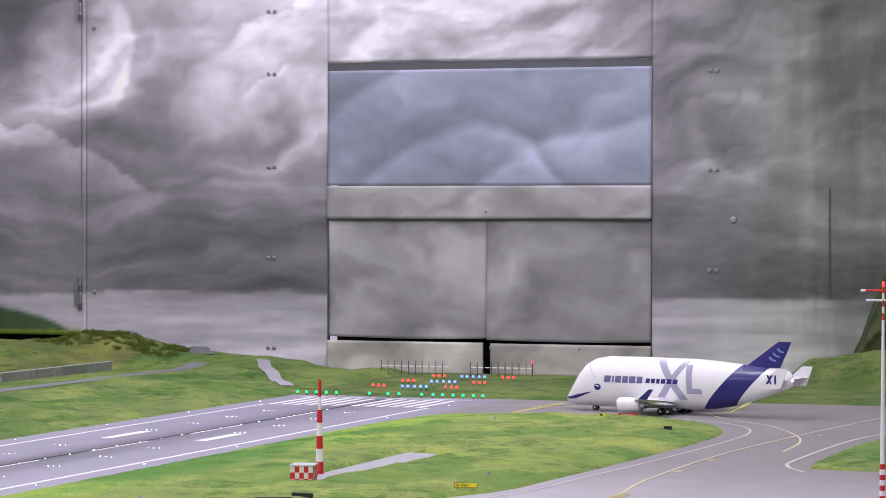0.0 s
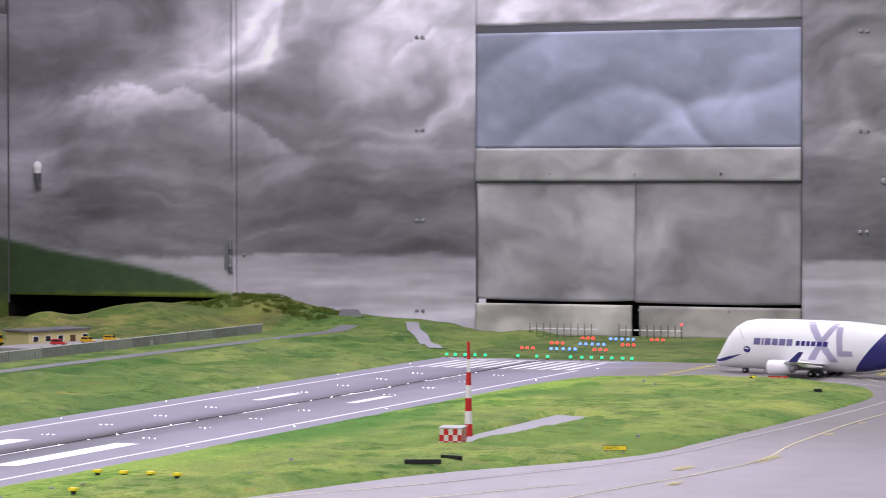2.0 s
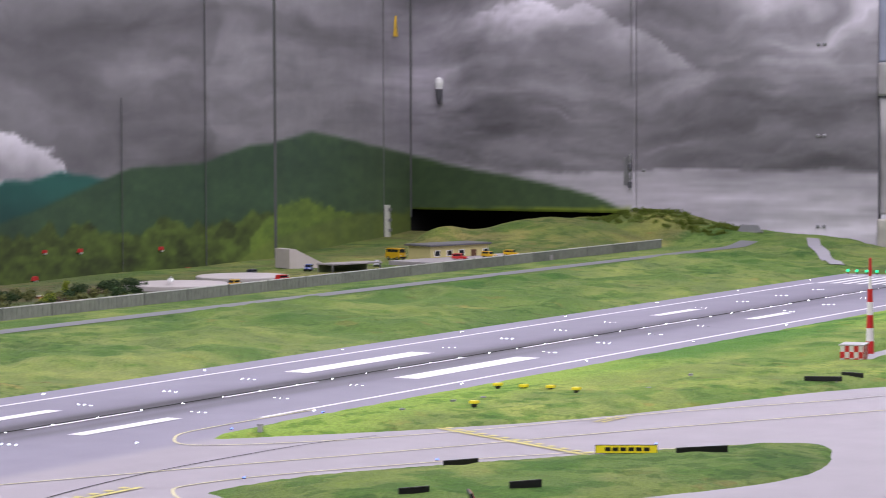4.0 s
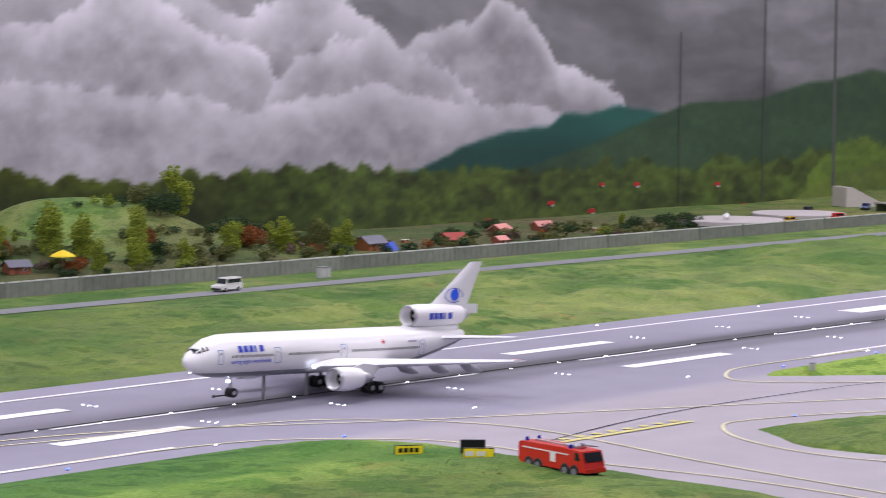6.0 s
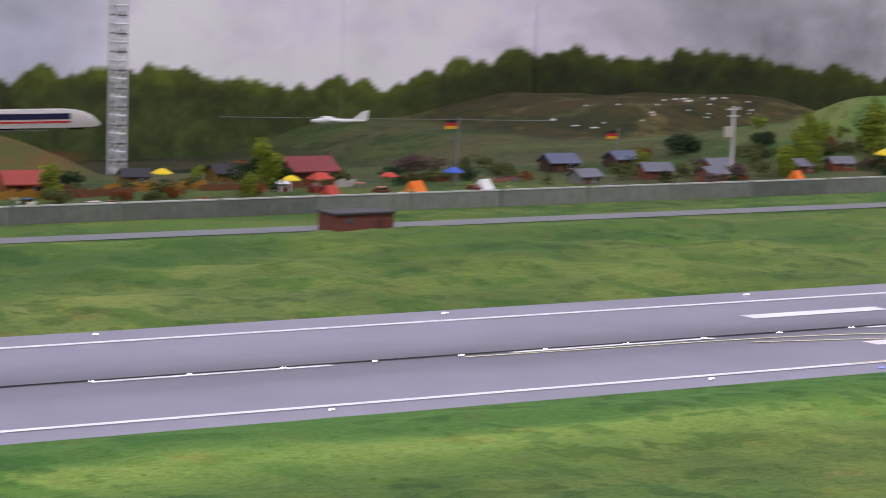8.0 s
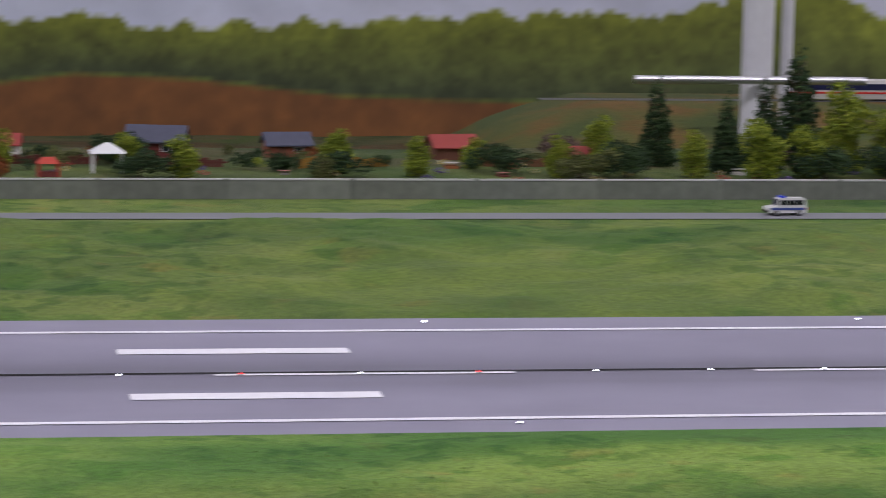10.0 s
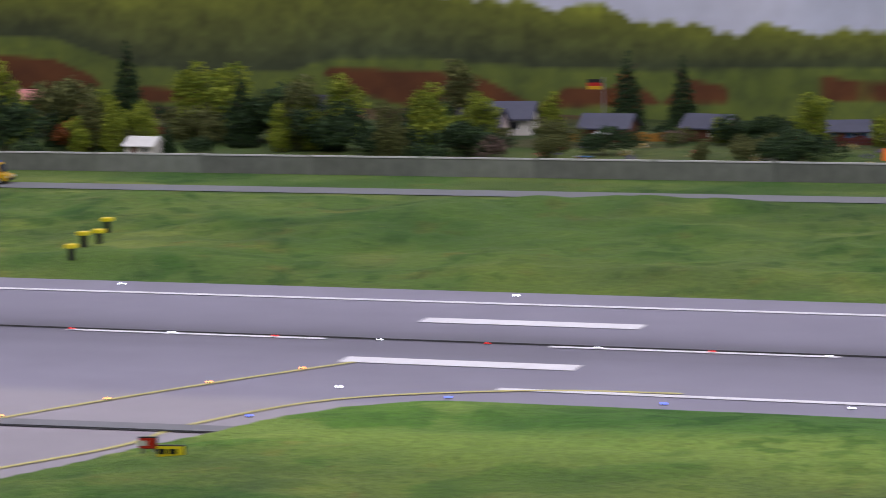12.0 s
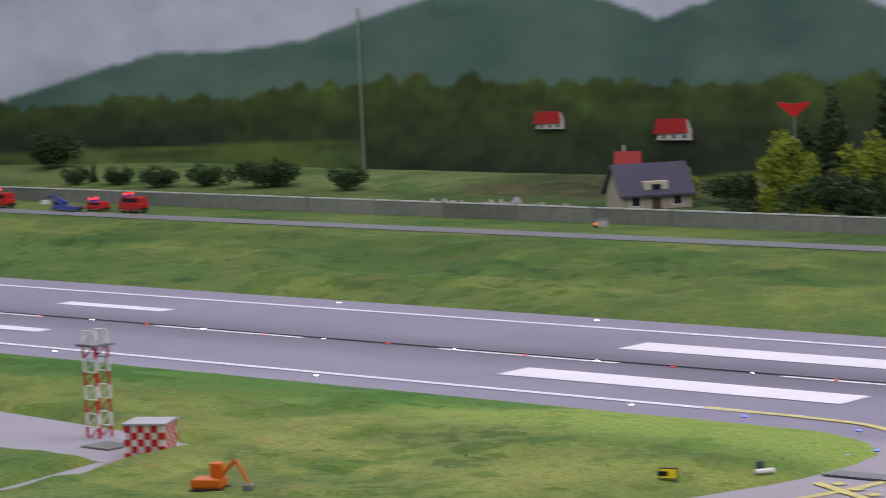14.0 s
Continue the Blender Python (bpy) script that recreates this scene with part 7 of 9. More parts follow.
def flagpole(x, y, h, stripes, label):
    ob = thing("flagpole", label, "flag", "flags", at=Matrix.Translation((x, y, height(x, y) - 0.002)))
    part("pole", rod((0, 0, 0), (0, 0, h), 0.0022, 0.0014, 8), STEEL, ob)
    for k, colour in enumerate(stripes):
        part("flag_stripe", loft([[(-0.003 - 0.009 * i, 0.0025 * math.sin(i * 1.1), h - 0.004 - 0.0062 * k), (-0.003 - 0.009 * i, 0.0025 * math.sin(i * 1.1), h - 0.004 - 0.0062 * (k + 1)), (-0.003 - 0.009 * i, 0.0025 * math.sin(i * 1.1) + 0.0008, h - 0.004 - 0.0062 * (k + 1)), (-0.003 - 0.009 * i, 0.0025 * math.sin(i * 1.1) + 0.0008, h - 0.004 - 0.0062 * k)] for i in range(4)]), colour, ob)


F_BLACK, F_RED, F_GOLD, F_BLUE = paint("flag_black", (0.02, 0.02, 0.02, 1), 0.8), paint("flag_red", lin(196, 40, 36), 0.8), paint("flag_gold", lin(226, 176, 40), 0.8), paint("flag_blue", lin(44, 62, 140), 0.8)
flagpole(3.12, 4.80, 0.134, (F_BLACK, F_RED, F_GOLD), "black, red and gold flag on a grey pole")
flagpole(3.70, 5.05, 0.085, (F_BLACK, F_RED, F_GOLD), "black, red and gold flag on a grey pole")
flagpole(-1.44, 5.00, 0.118, (F_BLACK, F_RED, F_GOLD), "black, red and gold flag on a grey pole")
flagpole(-0.82, 4.95, 0.115, (F_RED, WHITE, F_BLUE), "red, white and blue flag on a grey pole")

pylon = thing("power_pole", "grey power pole with cross arms and a small box", "pole", at=Matrix.Translation((3.78, 4.75, height(3.78, 4.75))))
part("pole", rod((0, 0, 0), (0, 0, 0.15), 0.0042, 0.003, 8), RAIL, pylon)
part("cross_arm", box(0.034, 0.003, 0.003, (0, 0, 0.142)), RAIL, pylon)
part("cross_arm", box(0.026, 0.003, 0.003, (0, 0, 0.128)), RAIL, pylon)
part("box", box(0.016, 0.010, 0.022, (-0.012, 0, 0.085), 0.001), paint("box_beige", lin(196, 192, 180), 0.6), pylon)

# low plank fences and hedges between the garden plots
PLANKS = {"ochre": paint("ochre_planks", lin(168, 122, 44), 0.8, grain=0.15, scale=60), "maroon": paint("maroon_planks", lin(98, 46, 40), 0.8, grain=0.15, scale=60), "brown": paint("brown_planks", lin(116, 78, 52), 0.8, grain=0.15, scale=60), "white": paint("white_planks", lin(196, 190, 184), 0.7, grain=0.08, scale=60)}
for colour, x0, x1, y in (("ochre", 1.98, 2.22, 4.80), ("brown", 2.24, 2.42, 4.82), ("ochre", 2.38, 2.60, 4.88), ("brown", 2.56, 2.80, 4.84), ("white", 2.80, 2.90, 4.82), ("maroon", 3.02, 3.14, 4.86), ("ochre", -1.50, -1.30, 4.98), ("maroon", -1.02, -0.84, 4.94), ("brown", -0.84, -0.66, 4.94), ("maroon", -0.66, -0.50, 4.92), ("maroon", -0.30, -0.12, 4.90), ("white", -0.06, 0.04, 4.88), ("maroon", 0.05, 0.22, 4.90), ("maroon", 0.30, 0.44, 4.88), ("ochre", 0.56, 0.72, 4.86), ("brown", 0.86, 1.02, 4.86), ("white", 1.04, 1.12, 4.84), ("brown", 1.82, 1.96, 4.82), ("brown", -2.40, -2.2, 5.0)):
    z = max(height(x0, y), height(x1, y)) - 0.002
    ob = thing("garden_fence", "low %s plank fence round a garden plot" % colour, "fence", "garden fences", at=Matrix.Translation((x0, y, z)))
    n = int((x1 - x0) / 0.012)
    for k in range(n):
        part("plank", box(0.0105, 0.003, 0.018 + 0.002 * (k % 3), (0.012 * (k + 0.5), 0, -0.004)), PLANKS[colour], ob)
    part("fence_rail", box(x1 - x0, 0.002, 0.003, ((x1 - x0) / 2, 0.0025, 0.008)), PLANKS[colour], ob)

# ---- vehicles ----


def car(name, label, x, y, heading, length, width, h, colour, group="", cab=(0.28, 0.98), hood=0.5, z=None, roof_bar=None, stripe=None, number=1.0):
    """A road vehicle: shaped body, cabin with glazing, bumpers, lamps and wheels. It heads along its own -x."""
    ob = thing(name, label, "vehicle", group, at=pose(x, y, (height(x, y) + 0.002) if z is None else z, 0, 0, heading))
    w, l, r = width / 2, length, h * 0.17
    finish = paint(name + "_finish", colour, 0.3, grain=0.04, coat=0.4)
    low, belt = r * 0.8, h * (0.42 + 0.16 * hood)
    prof = [(0.0, low), (0.0, belt * 0.82), (0.04, belt * 0.95), (cab[0] - 0.02, belt), (cab[1], belt), (1.0, belt * 0.93), (1.0, low)]
    rings = []
    for yy, s in ((-w, 0.985), (-w * 0.96, 1.0), (w * 0.96, 1.0), (w, 0.985)):
        rings.append([((u - 0.5) * l * s, yy, v * (0.995 if s < 1 else 1.0)) for u, v in prof])
    part("body", loft(rings), finish, ob)
    c0, c1 = cab
    top = [(c0, belt), (c0 + 0.07 + 0.05 * (1 - hood), h * 0.97), (c0 + 0.12, h), (c1 - 0.05, h), (c1 - 0.012, h * 0.95), (c1, belt)]
    part("cabin", loft([[((u - 0.5) * l, yy * (1.0 if v <= belt + 1e-6 else 0.9), v) for u, v in top] for yy in (-w * 0.97, w * 0.97)]), finish, ob)
    mid = (h + belt) / 2
    for s in (-1, 1):
        n = 3 if c1 - c0 > 0.5 else 2
        for k in range(n):
            a = c0 + 0.10 + (c1 - c0 - 0.15) * k / n
            b = c0 + 0.10 + (c1 - c0 - 0.15) * (k + 0.9) / n
            part("side_window", prism([((a - 0.5) * l, belt + (h - belt) * 0.22), ((b - 0.5) * l, belt + (h - belt) * 0.22), ((b - 0.5) * l, h - (h - belt) * 0.22), ((a - 0.5) * l, h - (h - belt) * 0.22)], s * w * 0.945 - 0.0009, s * w * 0.945 + 0.0009), GLASS_DARK, ob, "dark window")
    part("windscreen", loft([[((c0 + 0.012 - 0.5) * l - 0.0008, yy, belt + (h - belt) * 0.15), ((c0 + 0.06 - 0.5) * l - 0.0008, yy * 0.93, h * 0.93), ((c0 + 0.07 - 0.5) * l, yy * 0.93, h * 0.93), ((c0 + 0.02 - 0.5) * l, yy, belt + (h - belt) * 0.15)] for yy in (-w * 0.85, w * 0.85)]), GLASS_DARK, ob, "dark windscreen")
    for u, nm in ((0.0, "front_bumper"), (1.0, "rear_bumper")):
        part(nm, box(0.0025, width * 0.98, h * 0.13, ((u - 0.5) * l, 0, low), 0.0005), BLACK, ob)
    for s in (-1, 1):
        part("headlight", box(0.0012, width * 0.2, h * 0.1, (-0.5 * l - 0.0008, s * w * 0.72, belt * 0.62)), WHITE, ob, "clear headlight")
        part("tail_light", box(0.0012, width * 0.1, h * 0.16, (0.5 * l + 0.0008, s * w * 0.82, belt * 0.62)), RED, ob, "red tail light")
        for u in (0.2, 0.8):
            wh = part("wheel", spin([(-0.003, r * 0.85), (-0.002, r), (0.002, r), (0.003, r * 0.85)], sides=14, axis="y"), RUBBER, ob, "black tyre")
            wh.location = ((u - 0.5) * l, s * w * 0.9, r - 0.0015)
            part("rim", spin([(-0.0034, r * 0.5), (0.0034, r * 0.5)], sides=10, axis="y"), METAL, wh)
    if roof_bar:
        part("roof_beacon", box(0.008, width * 0.7, 0.0035, ((c0 + 0.2 - 0.5) * l, 0, h), 0.001), roof_bar, ob, "roof beacon")
    if stripe:
        for s in (-1, 1):
            part("side_stripe", box(l * 0.9, 0.0006, h * 0.13, (0, s * (w + 0.0004), belt * 0.62)), stripe, ob)
    return ob


BEACON = paint("roof_beacon_blue", lin(40, 60, 180), 0.2, emit=0.4)
V_WHITE, V_YELLOW, V_RED, V_BLUE = (0.75, 0.75, 0.74, 1), lin(214, 170, 24), lin(190, 30, 30), lin(60, 80, 150)
car("white_van", "white people carrier parked on the service road", 4.232, 4.258, 8, 0.074, 0.026, 0.028, V_WHITE, cab=(0.22, 0.99))
car("yellow_van", "yellow airport van parked on the service road", -2.30, 4.262, 180, 0.076, 0.027, 0.034, V_YELLOW, cab=(0.16, 0.99), hood=0.3, roof_bar=BEACON)
car("police_van", "white and blue van parked on the service road", 1.25, 4.258, 4, 0.062, 0.025, 0.026, V_WHITE, cab=(0.2, 0.99), roof_bar=BEACON, stripe=paint("van_blue", V_BLUE, 0.4))
for x, y, colour, label, turn_ in ((7.13, 4.62, V_RED, "red parked car beside the fence", 160), (8.16, 4.60, V_RED, "red car parked before the low building", 100), (8.32, 4.58, V_YELLOW, "yellow car parked before the low building", 80), (8.44, 4.56, V_YELLOW, "yellow car parked before the low building", 95), (7.55, 4.80, V_BLUE, "dark blue car parked behind the fence", 20), (7.30, 4.85, (0.03, 0.03, 0.05, 1), "black car parked behind the fence", 10), (6.86, 4.62, V_YELLOW, "small yellow parked car behind the fence", 0), (7.90, 4.76, (0.35, 0.36, 0.4, 1), "silver car parked behind the fence", 30)):
    car("parked_car", label, x, y, turn_, 0.050, 0.020, 0.019, colour, "cars behind the fence", z=height(8.27, 4.615) + 0.0145 if "low building" in label else None)
car("yellow_lorry", "yellow delivery lorry beside the low building", 8.22, 4.88, 70, 0.075, 0.028, 0.038, V_YELLOW, cab=(0.02, 0.99), hood=0.9)
for x, colour, label in ((-4.815, V_RED, "red fire engine with lit beacon on the service road"), (-5.255, V_RED, "red fire engine waiting on the service road"), (-4.935, V_RED, "red command car on the service road")):
    car("fire_vehicle", label, x, 4.30 if "waiting" in label else 4.32, 0, 0.072 if "engine" in label else 0.052, 0.028, 0.034 if "engine" in label else 0.02, colour, "fire vehicles", cab=(0.04, 0.97), hood=0.8, roof_bar=BEACON)
boom_truck = car("blue_truck", "blue flat truck with raised arm on the service road", -5.00, 4.285, 0, 0.085, 0.026, 0.022, V_BLUE, cab=(0.04, 0.35), hood=0.6, roof_bar=BEACON)

TRUCK_BLUE = paint("boom_blue", V_BLUE, 0.4)
part("boom", rod((0.0, 0, 0.018), (-0.050, 0, 0.036), 0.0035, 0.0026, 8), TRUCK_BLUE, boom_truck, "blue lifting arm")
part("boom_tip", rod((-0.050, 0, 0.036), (-0.072, 0, 0.022), 0.0026, 0.0020, 8), TRUCK_BLUE, boom_truck)
part("work_basket", box(0.014, 0.016, 0.010, (-0.074, 0, 0.013), 0.001), WHITE, boom_truck, "white work basket")
for ob in [o for o in scene.objects if o.get("group") == "fire vehicles"]:
    for y in (-0.009, 0.009):
        lamp = part("beacon_lamp", spin([(0, 0.0035), (0.004, 0.0032), (0.006, 0.001)], sides=10), LAMP_RED, ob, "lit red beacon")
        lamp.location = (-0.014, y, 0.0375 if "engine" in ob["label"] else 0.0235)


def crash_tender(at):
    """The long red eight-wheeled airport fire engine."""
    ob = thing("crash_tender", "red eight-wheeled airport fire engine with a roof monitor on the grass", "fire engine", at=at)
    red = paint("tender_red", lin(206, 34, 28), 0.35, grain=0.05, coat=0.3)
    l, w, h = 0.135, 0.034, 0.040
    prof = [(0.03, 0.011), (0.0, 0.016), (0.004, 0.024), (0.05, h * 0.96), (0.26, h * 0.98), (0.30, h), (0.97, h * 0.97), (1.0, h * 0.9), (1.0, 0.014), (0.96, 0.011)]
    part("body", loft([[((u - 0.5) * l, yy, v) for u, v in prof] for yy in (-w / 2, -w / 2 + 0.002, w / 2 - 0.002, w / 2)]), red, ob, "red body")
    part("windscreen", loft([[((0.008 - 0.5) * l - 0.0012, yy, 0.0255), ((0.047 - 0.5) * l - 0.0012, yy * 0.95, h * 0.92), ((0.06 - 0.5) * l, yy * 0.95, h * 0.92), ((0.02 - 0.5) * l, yy, 0.0255)] for yy in (-w * 0.45, w * 0.45)]), GLASS_DARK, ob, "dark windscreen")
    for s in (-1, 1):
        part("cab_window", prism([((0.06 - 0.5) * l, 0.026), ((0.14 - 0.5) * l, 0.026), ((0.14 - 0.5) * l, h * 0.90), ((0.09 - 0.5) * l, h * 0.90)], s * w / 2 - 0.001, s * w / 2 + 0.0008), GLASS_DARK, ob, "dark cab window")
        part("pump_panel", box(0.010, 0.001, 0.012, (-0.004, s * (w / 2 + 0.0004), 0.019)), WHITE, ob, "white side panel")
        part("body_line", box(l * 0.7, 0.0008, 0.0015, (0.012, s * (w / 2 + 0.0004), 0.031)), WHITE, ob)
        for u in (0.15, 0.29, 0.70, 0.84):
            wh = part("wheel", spin([(-0.005, 0.0085), (-0.0035, 0.0105), (0.0035, 0.0105), (0.005, 0.0085)], sides=16, axis="y"), RUBBER, ob, "black tyre")
            wh.location = ((u - 0.5) * l, s * (w / 2 - 0.004), 0.0105)
            part("rim", spin([(-0.0054, 0.005), (0.0054, 0.005)], sides=10, axis="y"), STEEL, wh)
    part("front_bumper", box(0.006, w, 0.006, (-0.5 * l - 0.001, 0, 0.011), 0.001), red, ob)
    for u, yy in ((0.27, -0.010), (0.27, 0.010), (0.93, -0.010), (0.93, 0.010)):
        part("beacon", spin([(0, 0.0026), (0.004, 0.0024), (0.0055, 0.001)], ((u - 0.5) * l, yy, h * 0.97), 10), paint("beacon_blue", lin(44, 40, 170), 0.2), ob, "blue beacon")
    part("roof_monitor", rod((-0.30 * l, 0, h + 0.004), (-0.56 * l, 0.002, h + 0.006), 0.0014, 0.001, 8), STEEL, ob, "grey water cannon")
    part("roof_box", box(0.03, 0.016, 0.004, (-0.20 * l, 0, h * 0.98), 0.001), METAL, ob)
    part("ladder", box(0.06, 0.006, 0.002, (0.15 * l, 0, h * 0.98)), METAL, ob)


crash_tender(pose(2.905, 2.305, 0.007, 0, 0, 78))

# ---- masts, huts and signs of the airfield ----
CHECK_RED, MAST_WHITE = paint("signal_red", lin(196, 36, 34), 0.5, grain=0.08), paint("signal_white", lin(232, 230, 228), 0.5, grain=0.05)


def checker_hut(x, y, z, w, d, h, turn_, nx, nz, label):
    """A red and white chequered equipment hut with a flat roof."""
    ob = thing("equipment_hut", label, "hut", at=pose(x, y, z, 0, 0, turn_))
    part("body", box(w - 0.001, d - 0.001, h, (0, 0, 0)), MAST_WHITE, ob)
    for face in range(4):
        wide = w if face % 2 == 0 else d
        deep = d if face % 2 == 0 else w
        n = nx if face % 2 == 0 else max(2, round(nx * d / w))
        for i in range(n):
            for k in range(nz):
                if (i + k + face) % 2 == 0:
                    s = part("square", box(wide / n, 0.0006, h / nz, (-wide / 2 + wide / n * (i + 0.5), -deep / 2, h / nz * k)), CHECK_RED, ob)
                    s.matrix_basis = pose(0, 0, 0, 0, 0, 90 * face)
    part("roof", box(w + 0.004, d + 0.004, 0.003, (0, 0, h), 0.0008), paint("hut_roof_grey", (0.45, 0.45, 0.48, 1), 0.5), ob, "pale grey flat roof")
    return ob


checker_hut(5.79, 2.288, 0.006, 0.062, 0.05, 0.040, 12, 6, 3, "red and white chequered equipment hut on the grass")
checker_hut(-2.512, 2.262, 0.004, 0.050, 0.046, 0.041, 28, 6, 5, "red and white chequered hut with grey roof beside a path")

mast = thing("striped_mast", "slim red and white striped mast beside the chequered hut", "mast", at=Matrix.Translation((6.03, 2.345, 0.004)))
bands, mh = 7, 0.205
for k in range(bands):
    r0, r1 = 0.0095 - 0.0008 * k, 0.0095 - 0.0008 * (k + 1)
    part("band", rod((0, 0, mh * k / bands), (0, 0, mh * (k + 1) / bands), r0 if k < 5 else 0.004, r1 if k < 5 else 0.0035, 14), CHECK_RED if k % 2 == 0 else MAST_WHITE, mast)
part("tip", spin([(mh, 0.0035), (mh + 0.008, 0.0035), (mh + 0.012, 0.001)], sides=10), CHECK_RED, mast)

tall = thing("tall_mast", "tall slim white mast with red bands and cross arms", "mast", at=Matrix.Translation((5.90, 1.045, 0)))
for k in range(7):
    part("band", rod((0, 0, 0.011 * k), (0, 0, 0.011 * (k + 1)), 0.0062, 0.0062, 12), CHECK_RED if k % 2 == 0 else MAST_WHITE, tall)
part("pole", rod((0, 0, 0.077), (0, 0, 0.375), 0.0052, 0.0030, 12), MAST_WHITE, tall)
for k in range(5):
    part("band", rod((0, 0, 0.375 + 0.014 * k), (0, 0, 0.375 + 0.014 * (k + 1)), 0.0026, 0.0024, 10), CHECK_RED if k % 2 == 0 else MAST_WHITE, tall)
for z, l in ((0.416, 0.028), (0.436, 0.037)):
    for s in (-1, 1):
        arm = part("cross_arm", rod((0.1 * s * l, -s * l * 0.98, z), (0, 0, z), 0.0022, sides=8), MAST_WHITE if z < 0.42 else CHECK_RED, tall)
        part("arm_end", rod((0.1 * s * l * 1.3, -s * l * 1.25, z), (0.1 * s * l, -s * l * 0.98, z), 0.0026, sides=8), MAST_WHITE, arm)
part("lamp", spin([(0.444, 0.0026), (0.452, 0.0026), (0.455, 0.001)], sides=8), LAMP_RED, tall, "small lit red lamp")

lattice = thing("lattice_mast", "red and white lattice mast on a grey footing", "mast", at=Matrix.Translation((-2.672, 2.322, 0.002)))
part("footing", box(0.05, 0.040, 0.006, (0.065, -0.046, 0)), CONCRETE, lattice)
lh, lw = 0.137, 0.0105
for k in range(8):
    z0, z1 = lh * k / 8, lh * (k + 1) / 8
    finish = CHECK_RED if k % 2 == 0 else MAST_WHITE
    for sx in (-1, 1):
        for sy in (-1, 1):
            part("leg", rod((sx * lw, sy * lw, z0), (sx * lw, sy * lw, z1), 0.0018, sides=6), finish, lattice)
    for sy in (-1, 1):
        part("brace", rod((-lw, sy * lw, z0), (lw, sy * lw, z1), 0.001, sides=5), finish, lattice)
        part("crossbar", rod((-lw, sy * lw, z1), (lw, sy * lw, z1), 0.001, sides=5), MAST_WHITE, lattice)
part("platform", box(0.034, 0.034, 0.003, (0, 0, lh * 0.86)), STEEL, lattice)

# the yellow faces and hoods glow faintly of themselves
SIGN_YELLOW, SIGN_BLACK, SIGN_RED = paint("sign_yellow", lin(232, 212, 40), 0.4, emit=0.15), paint("sign_black", (0.01, 0.01, 0.012, 1), 0.4), paint("sign_red", lin(206, 44, 36), 0.4)


def field_sign(x, y, turn_, w, h, face, label, words="", ink=None, bars=0, z=0.006, lean=0):
    """A low airfield sign board on two feet."""
    ob = thing("airfield_sign", label, "sign", "airfield signs", at=pose(x, y, z, lean, 0, turn_))
    part("board", box(w, 0.004, h, (0, 0, 0.006), 0.0006), SIGN_BLACK, ob)
    part("face", box(w - 0.002, 0.0008, h - 0.002, (0, -0.0024, 0.007)), face, ob)
    for s in (-1, 1):
        part("foot", box(0.003, 0.005, 0.008, (s * w * 0.35, 0, -0.001)), STEEL, ob)
    if words:
        letters("sign_text", words, h * 0.75, ink, ob, pose(-w * 0.40, -0.0032, 0.006 + h * 0.24, 90, 0, 0))
    for k in range(bars):
        part("text_bar", box(w * 0.55 / bars, 0.0006, h * 0.42, (-w * 0.30 + w * 0.75 / bars * k, -0.0031, 0.006 + h * 0.3)), ink, ob)
    return ob


field_sign(5.76, 1.907, -70, 0.050, 0.011, SIGN_YELLOW, "yellow airfield sign with black letters on the grass", "B-WEST", SIGN_BLACK)
field_sign(7.952, 2.142, -75, 0.056, 0.013, SIGN_RED, "red airfield sign with pale letters beside the taxiway", "CAT II III", MAST_WHITE)
field_sign(7.93, 2.211, -75, 0.016, 0.014, SIGN_YELLOW, "small yellow airfield sign beside the taxiway", "", SIGN_BLACK, 1)
field_sign(7.48, 1.905, -75, 0.022, 0.014, SIGN_BLACK, "small black sign board on the grass", "")
field_sign(3.83, 2.159, -30, 0.062, 0.013, SIGN_BLACK, "long black sign board seen from behind on the grass")
field_sign(3.526, 2.065, -30, 0.050, 0.013, SIGN_BLACK, "black sign board seen from behind on the grass")
field_sign(3.664, 1.957, -30, 0.054, 0.013, SIGN_BLACK, "black sign board seen from behind on the grass")
field_sign(4.108, 2.011, -62, 0.10, 0.014, SIGN_YELLOW, "long yellow airfield sign with dark lettering on the grass", "", SIGN_BLACK, 6)
field_sign(4.16, 1.902, -40, 0.09, 0.012, SIGN_BLACK, "long black sign board on the grass")
field_sign(3.515, 1.96, 35, 0.05, 0.016, SIGN_RED, "weathered red sign board leaning on the grass", "", paint("faded_white", lin(200, 170, 160), 0.6), 3, lean=-18)
field_sign(2.868, 2.538, -35, 0.040, 0.014, SIGN_YELLOW, "yellow airfield sign with dark lettering on the grass", "", SIGN_BLACK, 4)
field_sign(2.909, 2.449, -48, 0.042, 0.015, SIGN_YELLOW, "yellow and white airfield sign beside the fire engine", "", MAST_WHITE, 2)
field_sign(2.936, 2.482, -48, 0.034, 0.020, SIGN_BLACK, "black upright sign board beside the fire engine")
field_sign(5.338, 2.175, -68, 0.075, 0.010, SIGN_BLACK, "low black barrier bar with a red lamp on the grass")
field_sign(5.44, 2.153, -100, 0.05, 0.010, SIGN_BLACK, "low black barrier bar on the grass")
field_sign(-1.858, 2.415, 25, 0.020, 0.012, SIGN_YELLOW, "small yellow marker box on the grass", "", SIGN_BLACK, 1)
field_sign(-1.13, 2.425, 10, 0.028, 0.012, SIGN_YELLOW, "small yellow airfield sign on the grass", "", SIGN_BLACK, 2)
field_sign(-1.168, 2.455, 10, 0.018, 0.012, SIGN_RED, "small red airfield sign on the grass", "", MAST_WHITE, 1)


